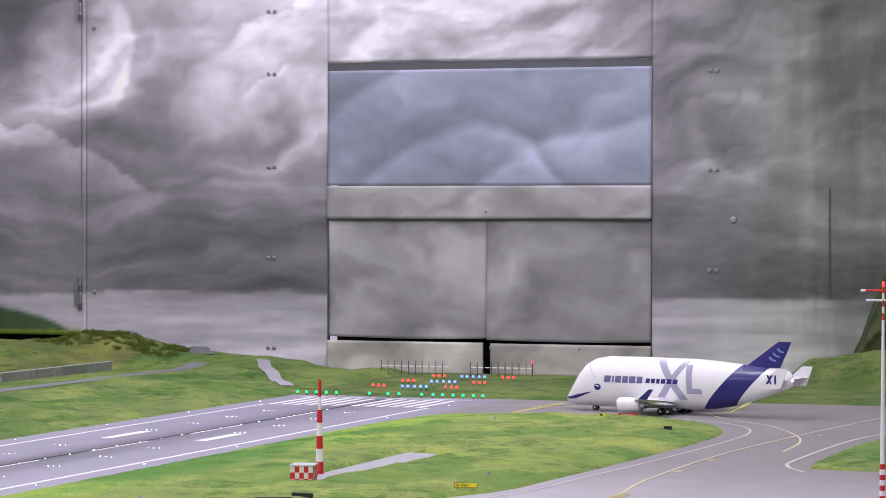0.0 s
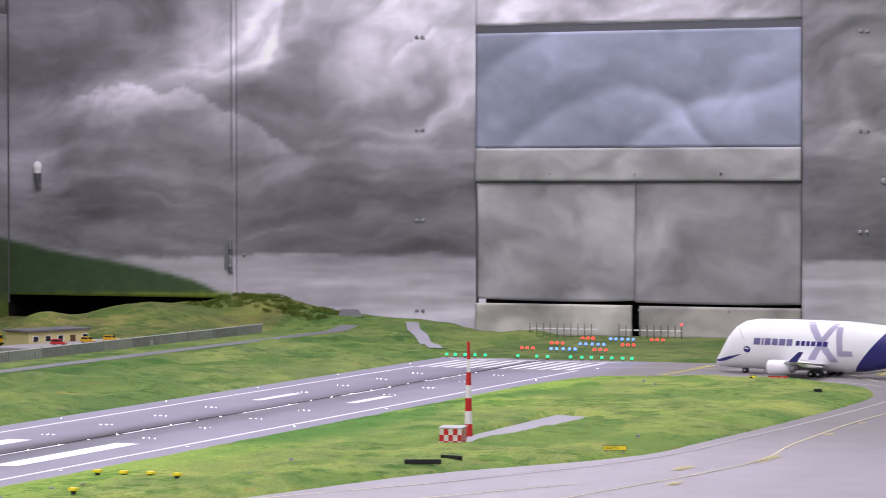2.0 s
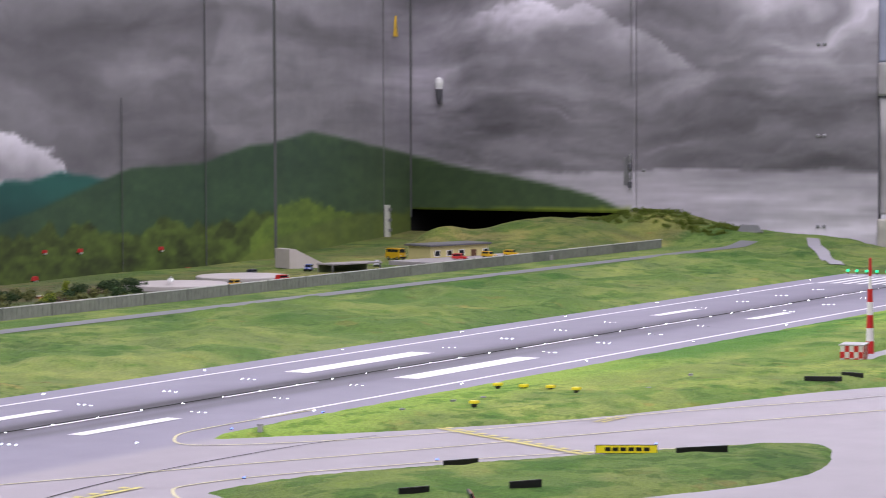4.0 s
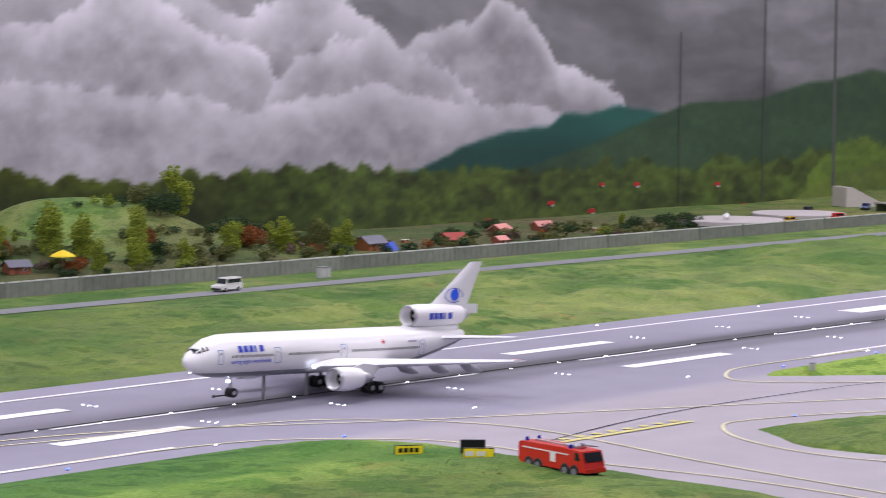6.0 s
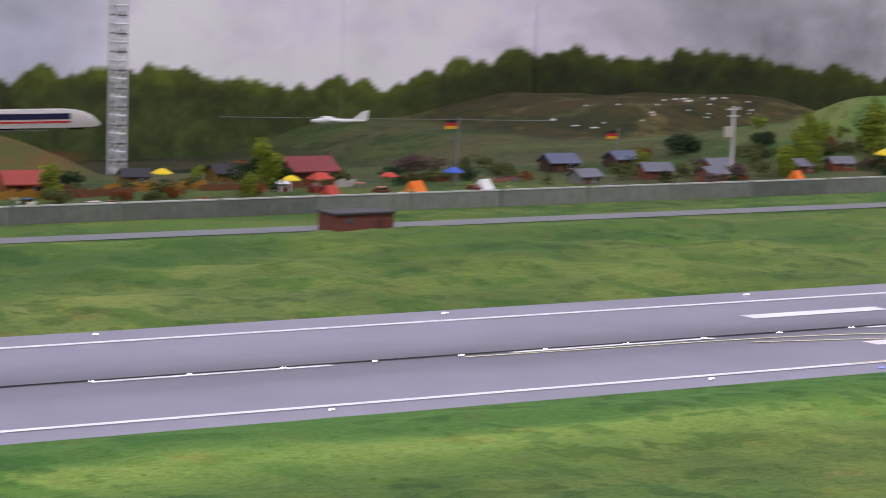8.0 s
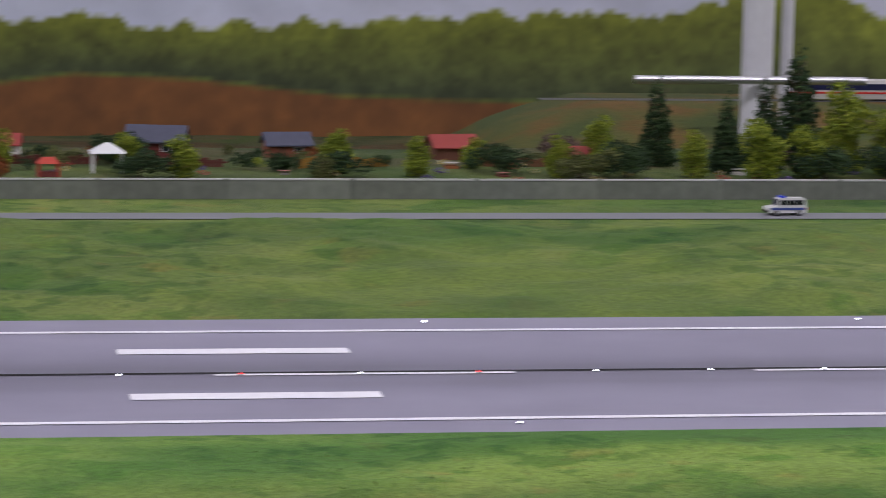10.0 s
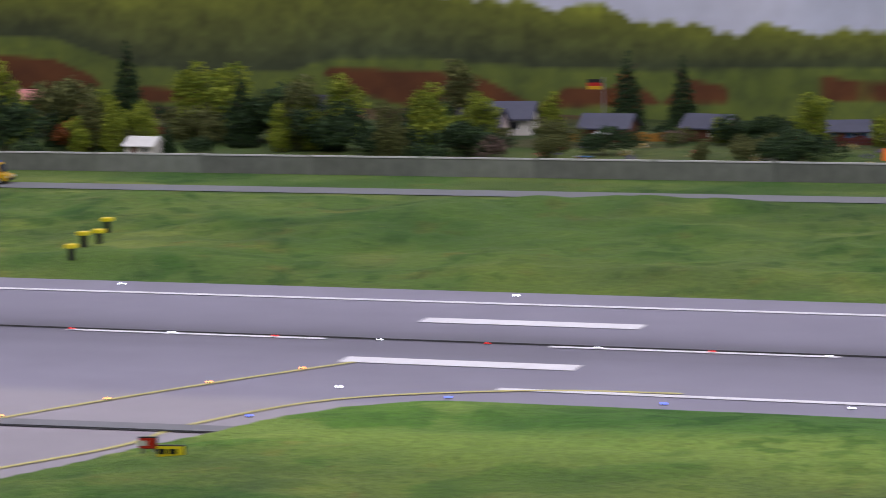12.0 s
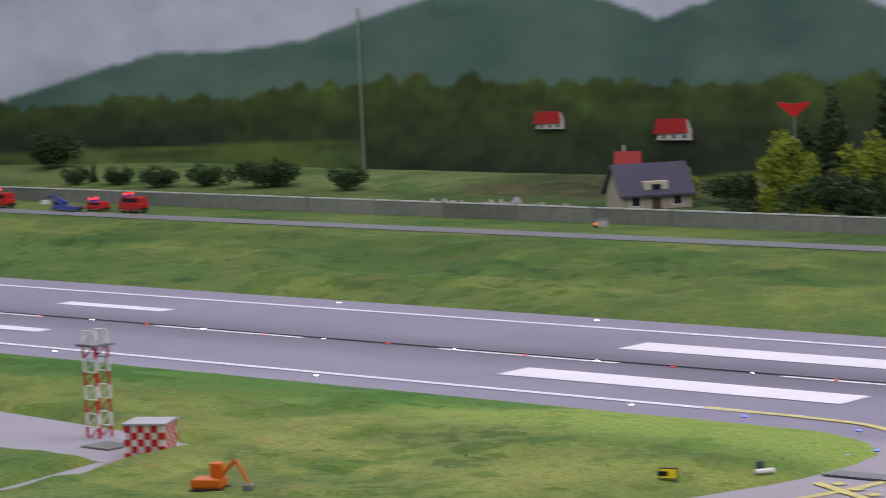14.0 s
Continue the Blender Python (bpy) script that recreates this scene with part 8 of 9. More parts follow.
def approach_lamp(name, x, y, z, h, material, label, group):
    ob = thing(name, label, "light", group, at=Matrix.Translation((x, y, z)))
    part("stem", rod((0, 0, -0.002), (0, 0, h), 0.0014, sides=6), BLACK, ob)
    part("lens", spin([(h - 0.001, 0.0035), (h + 0.002, 0.0048), (h + 0.006, 0.0042), (h + 0.008, 0.001)], sides=10), material, ob)


for y in (3.478, 3.447, 3.413, 3.378, 3.342, 3.228, 3.163, 3.125, 3.047, 3.008, 2.976, 2.94, 2.906, 2.87, 2.839):
    approach_lamp("threshold_light", 8.745, y, 0.003, 0.007, LAMP_GREEN, "green threshold light on a short stem", "threshold lights")
for x in (9.03, 9.33, 9.66):
    for y in (3.327, 3.307, 3.287, 3.062, 3.042, 3.022):
        approach_lamp("approach_light", x + (0.02 if y > 3.2 else 0), y, 0.008, 0.010, LAMP_RED, "red approach light on a short stem", "red approach lights")
    for y in (3.215, 3.195, 3.172, 3.150, 3.130):
        approach_lamp("approach_light", x, y, 0.008, 0.010, LAMP_BLUE, "white-blue approach light on a short stem", "blue approach lights")

barrier = thing("approach_barrier", "row of thin dark posts with white bars before the hatch", "barrier")
for i in range(22):
    y = 3.60 - i * 0.0265
    if 10 <= i <= 12:
        continue
    part("post", rod((9.88, y, 0.0), (9.88, y, 0.062), 0.0012, sides=6), BLACK, barrier)
    part("white_bar", box(0.003, 0.019, 0.004, (9.878, y - 0.0132, 0.040)), WHITE, barrier, "white bar")
part("end_post", rod((9.88, 3.02, 0.0), (9.88, 3.02, 0.062), 0.0018, sides=6), BLACK, barrier)
ob = part("end_lamp", spin([(0, 0.004), (0.005, 0.004), (0.007, 0.001)], sides=10), LAMP_RED, barrier, "small red lamp")
ob.location = (9.88, 3.02, 0.061)

for x, y in ((4.88, 2.667), (4.88, 2.61), (4.89, 2.556), (4.88, 2.495), (4.575, 2.55), (-1.80, 3.56), (-1.81, 3.62), (-1.83, 3.71), (-1.87, 3.82)):
    ob = thing("slope_light", "yellow-topped approach slope light box on the grass", "light", "slope lights", at=Matrix.Translation((x, y, 0.004 if y < 3 else height(x, y))))
    part("stem", box(0.007, 0.007, 0.018, (0, 0, 0)), BLACK, ob)
    part("hood", box(0.015, 0.015, 0.0055, (0, 0, 0.017), 0.0012), SIGN_YELLOW, ob, "yellow hood")
for x, y in ((4.62, 2.62), (4.7, 2.60), (5.28, 2.44), (5.0, 2.40), (4.45, 2.63), (4.12, 2.72), (6.05, 1.95), (7.72, 2.47), (7.6, 2.40)):
    ob = thing("ground_box", "small grey equipment box standing on the grass", "box", "equipment boxes", at=pose(x, y, 0.006, 0, 0, 20))
    part("case", box(0.010, 0.008, 0.012, (0, 0, 0), 0.001), paint("box_grey", (0.4, 0.4, 0.4, 1), 0.6), ob)
    part("lid", box(0.011, 0.009, 0.002, (0, 0, 0.012)), STEEL, ob)
ob = thing("sensor_box", "pale cylinder sensor beside a dark marker on the grass", "sensor", at=pose(-1.80, 2.51, 0.012, 0, 0, 60))
part("drum", rod((-0.011, 0, -0.002), (0.011, 0, -0.002), 0.003, sides=12), WHITE, ob)
part("marker", box(0.007, 0.007, 0.012, (0.004, 0.02, -0.006), 0.001), GREY_FRAME, ob)
lights("taxiway_edge_light", [(4.15, 2.80, 0.003), (4.45, 2.80, 0.003), (3.62, 2.42, 0.003), (3.95, 2.27, 0.003), (4.3, 2.05, 0.003), (2.98, 2.76, 0.003), (2.5, 2.81, 0.003), (-0.75, 2.81, 0.003), (-0.98, 2.795, 0.003), (-1.15, 2.66, 0.003), (-1.87, 2.80, 0.003), (-1.78, 2.70, 0.003), (-1.79, 2.655, 0.003), (-2.05, 2.82, 0.003), (-1.98, 2.48, 0.003), (-2.08, 2.30, 0.003)], LAMP_BLUE, 0.0022, "small blue taxiway light in the grass edge", "taxiway lights")
lights("lead_off_light", [(-1.20, 2.93, 0.002), (-1.27, 2.83, 0.002), (-1.34, 2.72, 0.002), (-1.41, 2.61, 0.002), (-1.47, 2.50, 0.002), (-1.53, 2.38, 0.002)], paint("lamp_amber", (1.0, 0.35, 0.06, 1), 0.3, emit=8), 0.0018, "tiny amber light on the taxi line", "lead-off lights")

PATH = paint("path_grey", (0.33, 0.32, 0.36, 1), 0.75, grain=0.08, scale=14)


for points, label in PATHS:
    tagged(part("path", prism(points, -0.001, 0.0055, plane="xy"), PATH), label, "path", kind="structure")

digger = thing("excavator", "small orange excavator standing on the grass", "excavator", at=pose(-2.245, 2.105, 0.010, 0, 0, 205))
ORANGE = paint("digger_orange", lin(222, 112, 28), 0.45, grain=0.08)
for s in (-1, 1):
    part("track", box(0.040, 0.008, 0.009, (0, s * 0.012, 0), 0.003), RUBBER, digger, "black crawler track")
part("platform", box(0.034, 0.026, 0.010, (0.002, 0, 0.009), 0.002), ORANGE, digger)
cab = part("cab", box(0.014, 0.012, 0.016, (-0.006, -0.006, 0.019), 0.002), ORANGE, digger)
part("cab_window", box(0.010, 0.0006, 0.009, (-0.006, -0.0124, 0.024)), GLASS_DARK, cab)
part("boom", rod((-0.008, 0.006, 0.016), (-0.032, 0.006, 0.040), 0.0028, 0.0022, 8), ORANGE, digger)
part("stick", rod((-0.032, 0.006, 0.040), (-0.047, 0.006, 0.014), 0.0022, 0.0016, 8), ORANGE, digger)
part("bucket", box(0.010, 0.012, 0.008, (-0.046, 0.006, 0.006), 0.002), STEEL, digger)

# ---- along the service road ----
shed = thing("service_shed", "flat-roofed brown brick service shed beside the road", "shed", at=pose(2.52, 4.19, height(2.52, 4.19) - 0.004, 0, 0, 0))
BRICK = paint("shed_brick", lin(118, 66, 58), 0.85, grain=0.14, scale=70, bump=0.3)
part("wall", box(0.115, 0.06, 0.036, (0, 0, 0)), BRICK, shed)
part("roof", box(0.122, 0.066, 0.004, (0, 0, 0.036), 0.0008), paint("shed_roof", (0.06, 0.06, 0.07, 1), 0.6), shed, "dark flat roof")
part("door", box(0.016, 0.001, 0.026, (0.03, -0.0305, 0)), paint("shed_door", lin(92, 50, 46), 0.7), shed)
part("vent", box(0.014, 0.001, 0.008, (-0.03, -0.0305, 0.022)), GREY_FRAME, shed)

skip = thing("skip_container", "dark green waste container with an ochre rim beside the road", "container", at=pose(-0.553, 4.20, height(-0.553, 4.2) + 0.001, 0, 0, 0))
part("body", prism([(-0.024, 0), (0.024, 0), (0.031, 0.028), (-0.031, 0.028)], -0.016, 0.016), paint("skip_green", lin(24, 84, 42), 0.5, grain=0.1), skip)
part("rim", box(0.066, 0.036, 0.003, (0, 0, 0.028), 0.0008), paint("skip_rim", lin(150, 124, 50), 0.5), skip, "ochre rim")
for k in range(4):
    part("rib", box(0.0025, 0.0345, 0.026, (-0.018 + 0.012 * k, 0, 0.001)), paint("skip_rib", lin(18, 66, 34), 0.5), skip)
for x, y, w, h in ((-0.636, 4.255, 0.034, 0.020), (4.615, 4.34, 0.030, 0.024), (1.61, 4.17, 0.018, 0.012), (-3.53, 4.40, 0.02, 0.014)):
    ob = thing("switch_cabinet", "pale grey switch cabinet beside the service road", "cabinet", "switch cabinets", at=pose(x, y, height(x, y), 0, 0, 0))
    part("case", box(w, 0.016, h, (0, 0, 0), 0.001), paint("cabinet_grey", (0.45, 0.45, 0.46, 1), 0.6), ob)
    part("lid", box(w + 0.002, 0.018, 0.002, (0, 0, h)), STEEL, ob)
    for s in (-1, 1):
        part("door", box(w * 0.44, 0.0008, h * 0.8, (s * w * 0.24, -0.0084, h * 0.1)), paint("cabinet_door", (0.5, 0.5, 0.5, 1), 0.6), ob)
for x, y in ((-0.60, 4.215), (1.64, 4.175), (-3.53, 4.38)):
    ob = thing("warning_lamp", "small orange warning lamp beside the road", "lamp", "warning lamps", at=Matrix.Translation((x, y, height(x, y))))
    part("base", box(0.005, 0.005, 0.006, (0, 0, 0)), BLACK, ob)
    part("lens", spin([(0.006, 0.0025), (0.009, 0.003), (0.011, 0.001)], sides=10), paint("orange_lens", (1.0, 0.22, 0.02, 1), 0.3, emit=1.2), ob)

# ---- low building, ramp and pads behind the fence at the foot of the hill ----
yard = part("yard", box(0.60, 0.20, 0.030, (8.27, 4.615, height(8.27, 4.615) - 0.016), 0.002, turn=Matrix.Rotation(radians(-12), 4, "Z")), paint("yard_tarmac", lin(150, 146, 148), 0.8, grain=0.1, scale=30))
tagged(yard, "pale grey tarmac yard before the low building", "yard", kind="structure")
hall = thing("low_building", "low pale yellow flat-roofed building at the hill's foot", "building", at=pose(8.335, 4.735, height(8.335, 4.735) - 0.002, 0, 0, -18))
YWALL = paint("building_yellow", lin(196, 186, 132), 0.8, grain=0.08)
part("wall", box(0.26, 0.11, 0.052, (-0.01, 0, 0)), YWALL, hall)
part("roof", box(0.28, 0.13, 0.006, (-0.01, 0, 0.052), 0.001), paint("building_roof", (0.12, 0.12, 0.13, 1), 0.7), hall, "dark flat roof with a rim")
for k in range(5):
    if k == 3:
        part("door", box(0.024, 0.001, 0.036, (-0.11 + 0.055 * k, -0.0555, 0)), paint("door_brown", lin(90, 60, 40), 0.7), hall)
    else:
        win = part("window", box(0.026, 0.001, 0.020, (-0.11 + 0.055 * k, -0.0555, 0.018)), WHITE, hall, "white framed window")
        part("pane", box(0.021, 0.0006, 0.016, (-0.11 + 0.055 * k, -0.0564, 0.020)), GLASS_DARK, win)

ramp = thing("concrete_ramp", "pale concrete ramp board behind the fence", "ramp", at=pose(7.70, 4.92, height(7.70, 4.92), 0, 0, -30))
part("slab", prism([(-0.07, 0), (0.08, 0), (-0.05, 0.062), (-0.07, 0.062)], -0.05, 0.05), paint("ramp_pale", lin(188, 180, 176), 0.8, grain=0.06), ramp)
garage = thing("carport", "low grey carport with a flat roof behind the fence", "carport", at=pose(7.60, 4.68, height(7.60, 4.68), 0, 0, -20))
part("roof", box(0.20, 0.08, 0.004, (0, 0, 0.024)), paint("carport_roof", (0.30, 0.28, 0.28, 1), 0.7), garage)
for sx in (-1, 1):
    for sy in (-1, 1):
        part("post", box(0.004, 0.004, 0.024, (sx * 0.095, sy * 0.035, 0)), STEEL, garage)
part("back_wall", box(0.19, 0.003, 0.024, (0, 0.034, 0)), paint("carport_wall", lin(90, 100, 70), 0.8), garage)
for x, y, r in ((6.72, 4.72, 0.15), (7.15, 4.78, 0.14)):
    pad = thing("concrete_pad", "pale round concrete pad behind the fence", "pad", "concrete pads", at=Matrix.Translation((x, y, height(x, y) - 0.001)))
    part("slab", spin([(0, r), (0.012, r), (0.014, r * 0.985)], sides=32), paint("pad_pale", lin(176, 170, 170), 0.8, grain=0.06), pad)
heli = thing("small_helicopter", "small white helicopter on a concrete pad", "helicopter", at=pose(6.66, 4.70, height(6.66, 4.7) + 0.014, 0, 0, 30))
part("cabin", hull([(0, 0.006, 0.010, 0.003), (0.008, 0.004, 0.016, 0.008), (0.024, 0.004, 0.018, 0.009), (0.036, 0.008, 0.016, 0.005), (0.07, 0.013, 0.016, 0.0015)]), WHITE, heli, smooth=True)
part("rotor", box(0.09, 0.003, 0.0008, (0.02, 0, 0.020)), STEEL, heli)
part("skid", box(0.03, 0.001, 0.001, (0.018, -0.007, 0)), STEEL, heli)
part("skid", box(0.03, 0.001, 0.001, (0.018, 0.007, 0)), STEEL, heli)

# ---- house, red balloon-like sail and far roofs on the western hill ----


def house(x, y, w, d, h, turn_, wall_c, roof_c, label, z=None, chimney=True):
    ob = thing("house", label, "house", "houses", at=pose(x, y, height(x, y) - 0.006 if z is None else z, 0, 0, turn_))
    wall_h = h * 0.45
    wm, rm = paint("house_wall", wall_c, 0.8, grain=0.08), paint("house_roof", roof_c, 0.75, grain=0.12, scale=80, bump=0.3)
    part("wall", prism([(-d / 2, 0), (d / 2, 0), (d / 2, wall_h), (0, h * 0.98), (-d / 2, wall_h)], -w / 2, w / 2, plane="yz"), wm, ob)
    e, slope = d / 2 + h * 0.12, (h - wall_h) / (d / 2)
    for s in (-1, 1):
        part("roof", prism([(0, h), (s * e, h - e * slope), (s * e, h - e * slope + h * 0.05), (0, h * 1.05)], -w / 2 - h * 0.08, w / 2 + h * 0.08, plane="yz"), rm, ob, "pitched roof side")
    for k in (-1, 0, 1):
        if k == 0:
            part("door", box(w * 0.13, 0.001, wall_h * 0.7, (0, -d / 2 - 0.0006, 0)), paint("house_door", lin(84, 60, 44), 0.7), ob)
        else:
            win = part("window", box(w * 0.17, 0.001, wall_h * 0.5, (k * w * 0.3, -d / 2 - 0.0006, wall_h * 0.3)), WHITE, ob, "white framed window")
            part("pane", box(w * 0.13, 0.0006, wall_h * 0.4, (k * w * 0.3, -d / 2 - 0.0014, wall_h * 0.35)), GLASS_DARK, win)
    if chimney:
        part("chimney", box(w * 0.09, w * 0.09, h * 0.4, (-w * 0.2, d * 0.1, h * 0.8)), wm, ob)
    return ob


EARTH_GREY = paint("terrace_moss", lin(78, 96, 46), 0.9, grain=0.25, scale=50, bump=0.4)
big = house(-3.675, 4.74, 0.150, 0.12, 0.094, 54, lin(176, 170, 150), lin(66, 66, 82), "pale house with a steep dark grey roof behind the fence", chimney=False)
part("dormer", box(0.052, 0.020, 0.022, (0.0, -0.050, 0.042), 0.001), paint("dormer_cream", lin(190, 184, 160), 0.7), big, "cream dormer on the roof")
part("dormer_window", box(0.020, 0.001, 0.011, (0.0, -0.0608, 0.047)), GLASS_DARK, big)
house(-3.915, 4.98, 0.046, 0.05, 0.088, 30, lin(190, 180, 160), lin(150, 44, 42), "narrow house with a red roof behind the grey roof")
house(-2.90, 5.32, 0.10, 0.06, 0.050, 18, lin(196, 150, 140), lin(196, 128, 120), "pink-roofed house on the terraced hill", chimney=False)
house(-1.68, 5.02, 0.085, 0.055, 0.058, -6, lin(206, 190, 190), lin(52, 50, 62), "pink-white house with a dark roof among bushes")
cottage = house(-3.405, 5.60, 0.034, 0.026, 0.030, 30, lin(214, 210, 204), lin(120, 70, 56), "tiny white cottage on the terraced ridge", z=0.170, chimney=False)
part("footing", box(0.06, 0.05, 0.09, (0, 0, -0.09)), EARTH_GREY, cottage)
for a, b in (((-3.475, 0.172), (-3.345, 0.166)), ((-3.345, 0.166), (-3.28, 0.146)), ((-3.28, 0.146), (-3.23, 0.148))):
    ob = thing("terrace_wall", "low whitewashed terrace wall along the ridge", "wall", "terrace walls", at=Matrix.Translation((a[0], 5.58, 0)))
    part("coping", prism([(0, a[1]), (b[0] - a[0], b[1]), (b[0] - a[0], b[1] + 0.006), (0, a[1] + 0.006)], -0.005, 0.005), WHITE, ob, "white coping")
    part("base", prism([(0, a[1] - 0.10), (b[0] - a[0], b[1] - 0.10), (b[0] - a[0], b[1]), (0, a[1])], -0.004, 0.014), EARTH_GREY, ob, "mossy stone base")
sail = thing("red_canopy", "red canopy on a thin pole above the trees", "canopy", at=pose(-3.62, 5.2, height(-3.62, 5.2), 0, 0, 30))
part("pole", rod((0, 0, 0), (0, 0, 0.17), 0.0018, sides=6), STEEL, sail)
part("cloth", loft([[(-0.034 + 0.068 * s, -0.004, 0.172 - 0.030 * (1 - abs(2 * s - 1)) * 0.9 - 0.002), (-0.034 + 0.068 * s, 0.004, 0.172 - 0.030 * (1 - abs(2 * s - 1)) * 0.9 - 0.002), (-0.034 + 0.068 * s, 0.004, 0.178 - 0.006 * (1 - abs(2 * s - 1))), (-0.034 + 0.068 * s, -0.004, 0.178 - 0.006 * (1 - abs(2 * s - 1)))] for s in (0, 0.25, 0.5, 0.75, 1)]), RED, sail, "bright red cloth")

# ---- railway embankment, train, lattice tower and wires ----
EARTH = ramp_surface("bank_earth", [(0.36, lin(64, 76, 28)), (0.50, lin(82, 82, 30)), (0.62, lin(100, 76, 30)), (0.74, lin(112, 80, 34))], 7.0, 6, 0.95, 0.5, 0.3, 200.0, 0.003)
bm = bmesh.new()
rows = []
for i in range(60):
    x = 0.98 + i * 0.0282
    n = 0.006 * math.sin(i * 1.7) + 0.004 * math.sin(i * 0.6)
    k = min(1, i / 9, (59 - i) / 7) ** 0.5
    rows.append([bm.verts.new((p[0], p[1], -0.02 + (p[2] + 0.02) * k)) for p in ((x, 5.18 + n, 0.02), (x, 5.30 + n, 0.052), (x, 5.45 - n, 0.084), (x, 5.52, 0.092), (x, 5.78, 0.092), (x, 6.0, -0.02))])
for a, b in zip(rows, rows[1:]):
    for i in range(5):
        bm.faces.new((a[i], a[i + 1], b[i + 1], b[i]))
bmesh.ops.recalc_face_normals(bm, faces=bm.faces[:])
tagged(part("railway_embankment", bm, EARTH, smooth=True), "ochre and green railway embankment behind the gardens", "embankment", kind="structure")
for y in (5.60, 5.623):
    tagged(part("rail", box(1.46, 0.0012, 0.002, (1.86, y, 0.0925)), STEEL), "thin steel rail on the embankment", "rail", kind="structure")
train = thing("express_train", "white express train with dark windows and a red stripe", "train", at=Matrix.Translation((0, 5.61, 0.0945)))
T_WHITE, T_NAVY = paint("train_white", lin(204, 200, 196), 0.35, grain=0.03, coat=0.3), paint("train_glass", lin(40, 42, 74), 0.2)
x_end = 2.72
for k in range(4):
    x0, x1 = x_end - 0.275 * (k + 1) + 0.004, x_end - 0.275 * k
    if k == 0:
        st = [(x0, 0.004, 0.044, 0.0165), (x1 - 0.07, 0.004, 0.044, 0.0165), (x1 - 0.03, 0.004, 0.036, 0.0155), (x1 - 0.006, 0.005, 0.020, 0.010), (x1, 0.007, 0.013, 0.003)]
    else:
        st = [(x0, 0.004, 0.044, 0.0165), (x1, 0.004, 0.044, 0.0165)]
    rings = []
    for x in np.linspace(x0, x1, 14):
        b, t, w = (float(np.interp(x, [s[0] for s in st], [s[j] for s in st])) for j in (1, 2, 3))
        rings.append([(float(x), yy * w, b + (t - b) * v) for yy, v in ((-0.92, 0), (-1, 0.3), (-1, 0.7), (-0.8, 0.95), (-0.3, 1), (0.3, 1), (0.8, 0.95), (1, 0.7), (1, 0.3), (0.92, 0))])
    coach = part("coach", loft(rings), T_WHITE, train, "white coach", True)
    stop = x1 - (0.075 if k == 0 else 0.012)
    part("window_band", box(stop - x0 - 0.004, 0.0008, 0.0125, ((stop + x0) / 2, -0.0168, 0.0225)), T_NAVY, coach, "dark window band")
    part("stripe", box(stop - x0, 0.0008, 0.0035, ((stop + x0) / 2, -0.0168, 0.0150)), RED, coach, "red stripe")
    for s in (0.2, 0.8):
        part("bogie", box(0.03, 0.018, 0.006, (x0 + 0.27 * s, 0, -0.001)), BLACK, coach)
    if k == 0:
        part("cab_window", box(0.022, 0.020, 0.006, (x1 - 0.045, 0, 0.030), turn=Matrix.Rotation(radians(14), 4, "Y")), GLASS_DARK, coach)

tower = thing("lattice_tower", "tall white lattice tower against the painted corner", "tower", at=Matrix.Translation((2.615, 5.31, height(2.615, 5.31) - 0.01)))
T_PALE = paint("tower_pale", lin(214, 214, 218), 0.6, grain=0.06)
th, tw = 0.64, 0.0125
for sx in (-1, 1):
    for sy in (-1, 1):
        part("leg", rod((sx * tw, sy * tw, 0), (sx * tw, sy * tw, th), 0.0028, sides=6), T_PALE, tower)
for k in range(34):
    z0 = th * k / 34
    for sy in (-1, 1):
        part("rung", rod((-tw, sy * tw, z0), (tw, sy * tw, z0), 0.003, sides=5), T_PALE if k % 2 else STEEL, tower)
        part("brace", rod((-tw if k % 2 else tw, sy * tw, z0), (tw if k % 2 else -tw, sy * tw, z0 + th / 34), 0.0016, sides=5), T_PALE, tower)

column = thing("white_column", "smooth white column rising behind the conifers", "column", at=Matrix.Translation((1.49, 5.30, 0.0)))
part("shaft", rod((0, 0, 0), (0, 0, 0.75), 0.030, sides=28), T_PALE, column)
part("ring", spin([(0.0, 0.036), (0.03, 0.036), (0.036, 0.031)], sides=28), T_PALE, column)
arm = part("arm", rod((-0.25, -0.05, 0.163), (0.20, -0.05, 0.163), 0.008, sides=14), METAL, column, "bright metal tube")
part("second_tower", rod((0.075, 0.06, 0.0), (0.075, 0.06, 0.6), 0.012, sides=8), T_PALE, column)

glider = thing("model_glider", "white model glider hanging on a wire before the woods", "glider", at=pose(2.965, 5.0, 0.146, 0, 0, -20))
part("body", hull([(-0.06, 0.004, 0.010, 0.002), (-0.035, 0.001, 0.014, 0.005), (0.0, 0.003, 0.012, 0.004), (0.05, 0.007, 0.010, 0.0015)]), WHITE, glider, smooth=True)
part("wing", box(0.022, 0.11, 0.002, (-0.02, 0, 0.011), 0.0008), WHITE, glider)
part("tail_fin", prism([(0.020, 0.008), (0.054, 0.008), (0.058, 0.030), (0.046, 0.028)], -0.001, 0.001), WHITE, glider)
part("wire", rod((-0.25, 0, 0.013), (0.45, 0, 0.013), 0.0006, sides=5), STEEL, glider, "thin wire")
part("hanger", rod((0.0, 0, 0.012), (0.0, 0, 2.42), 0.0003, sides=4), STEEL, glider, "thin hanging thread")

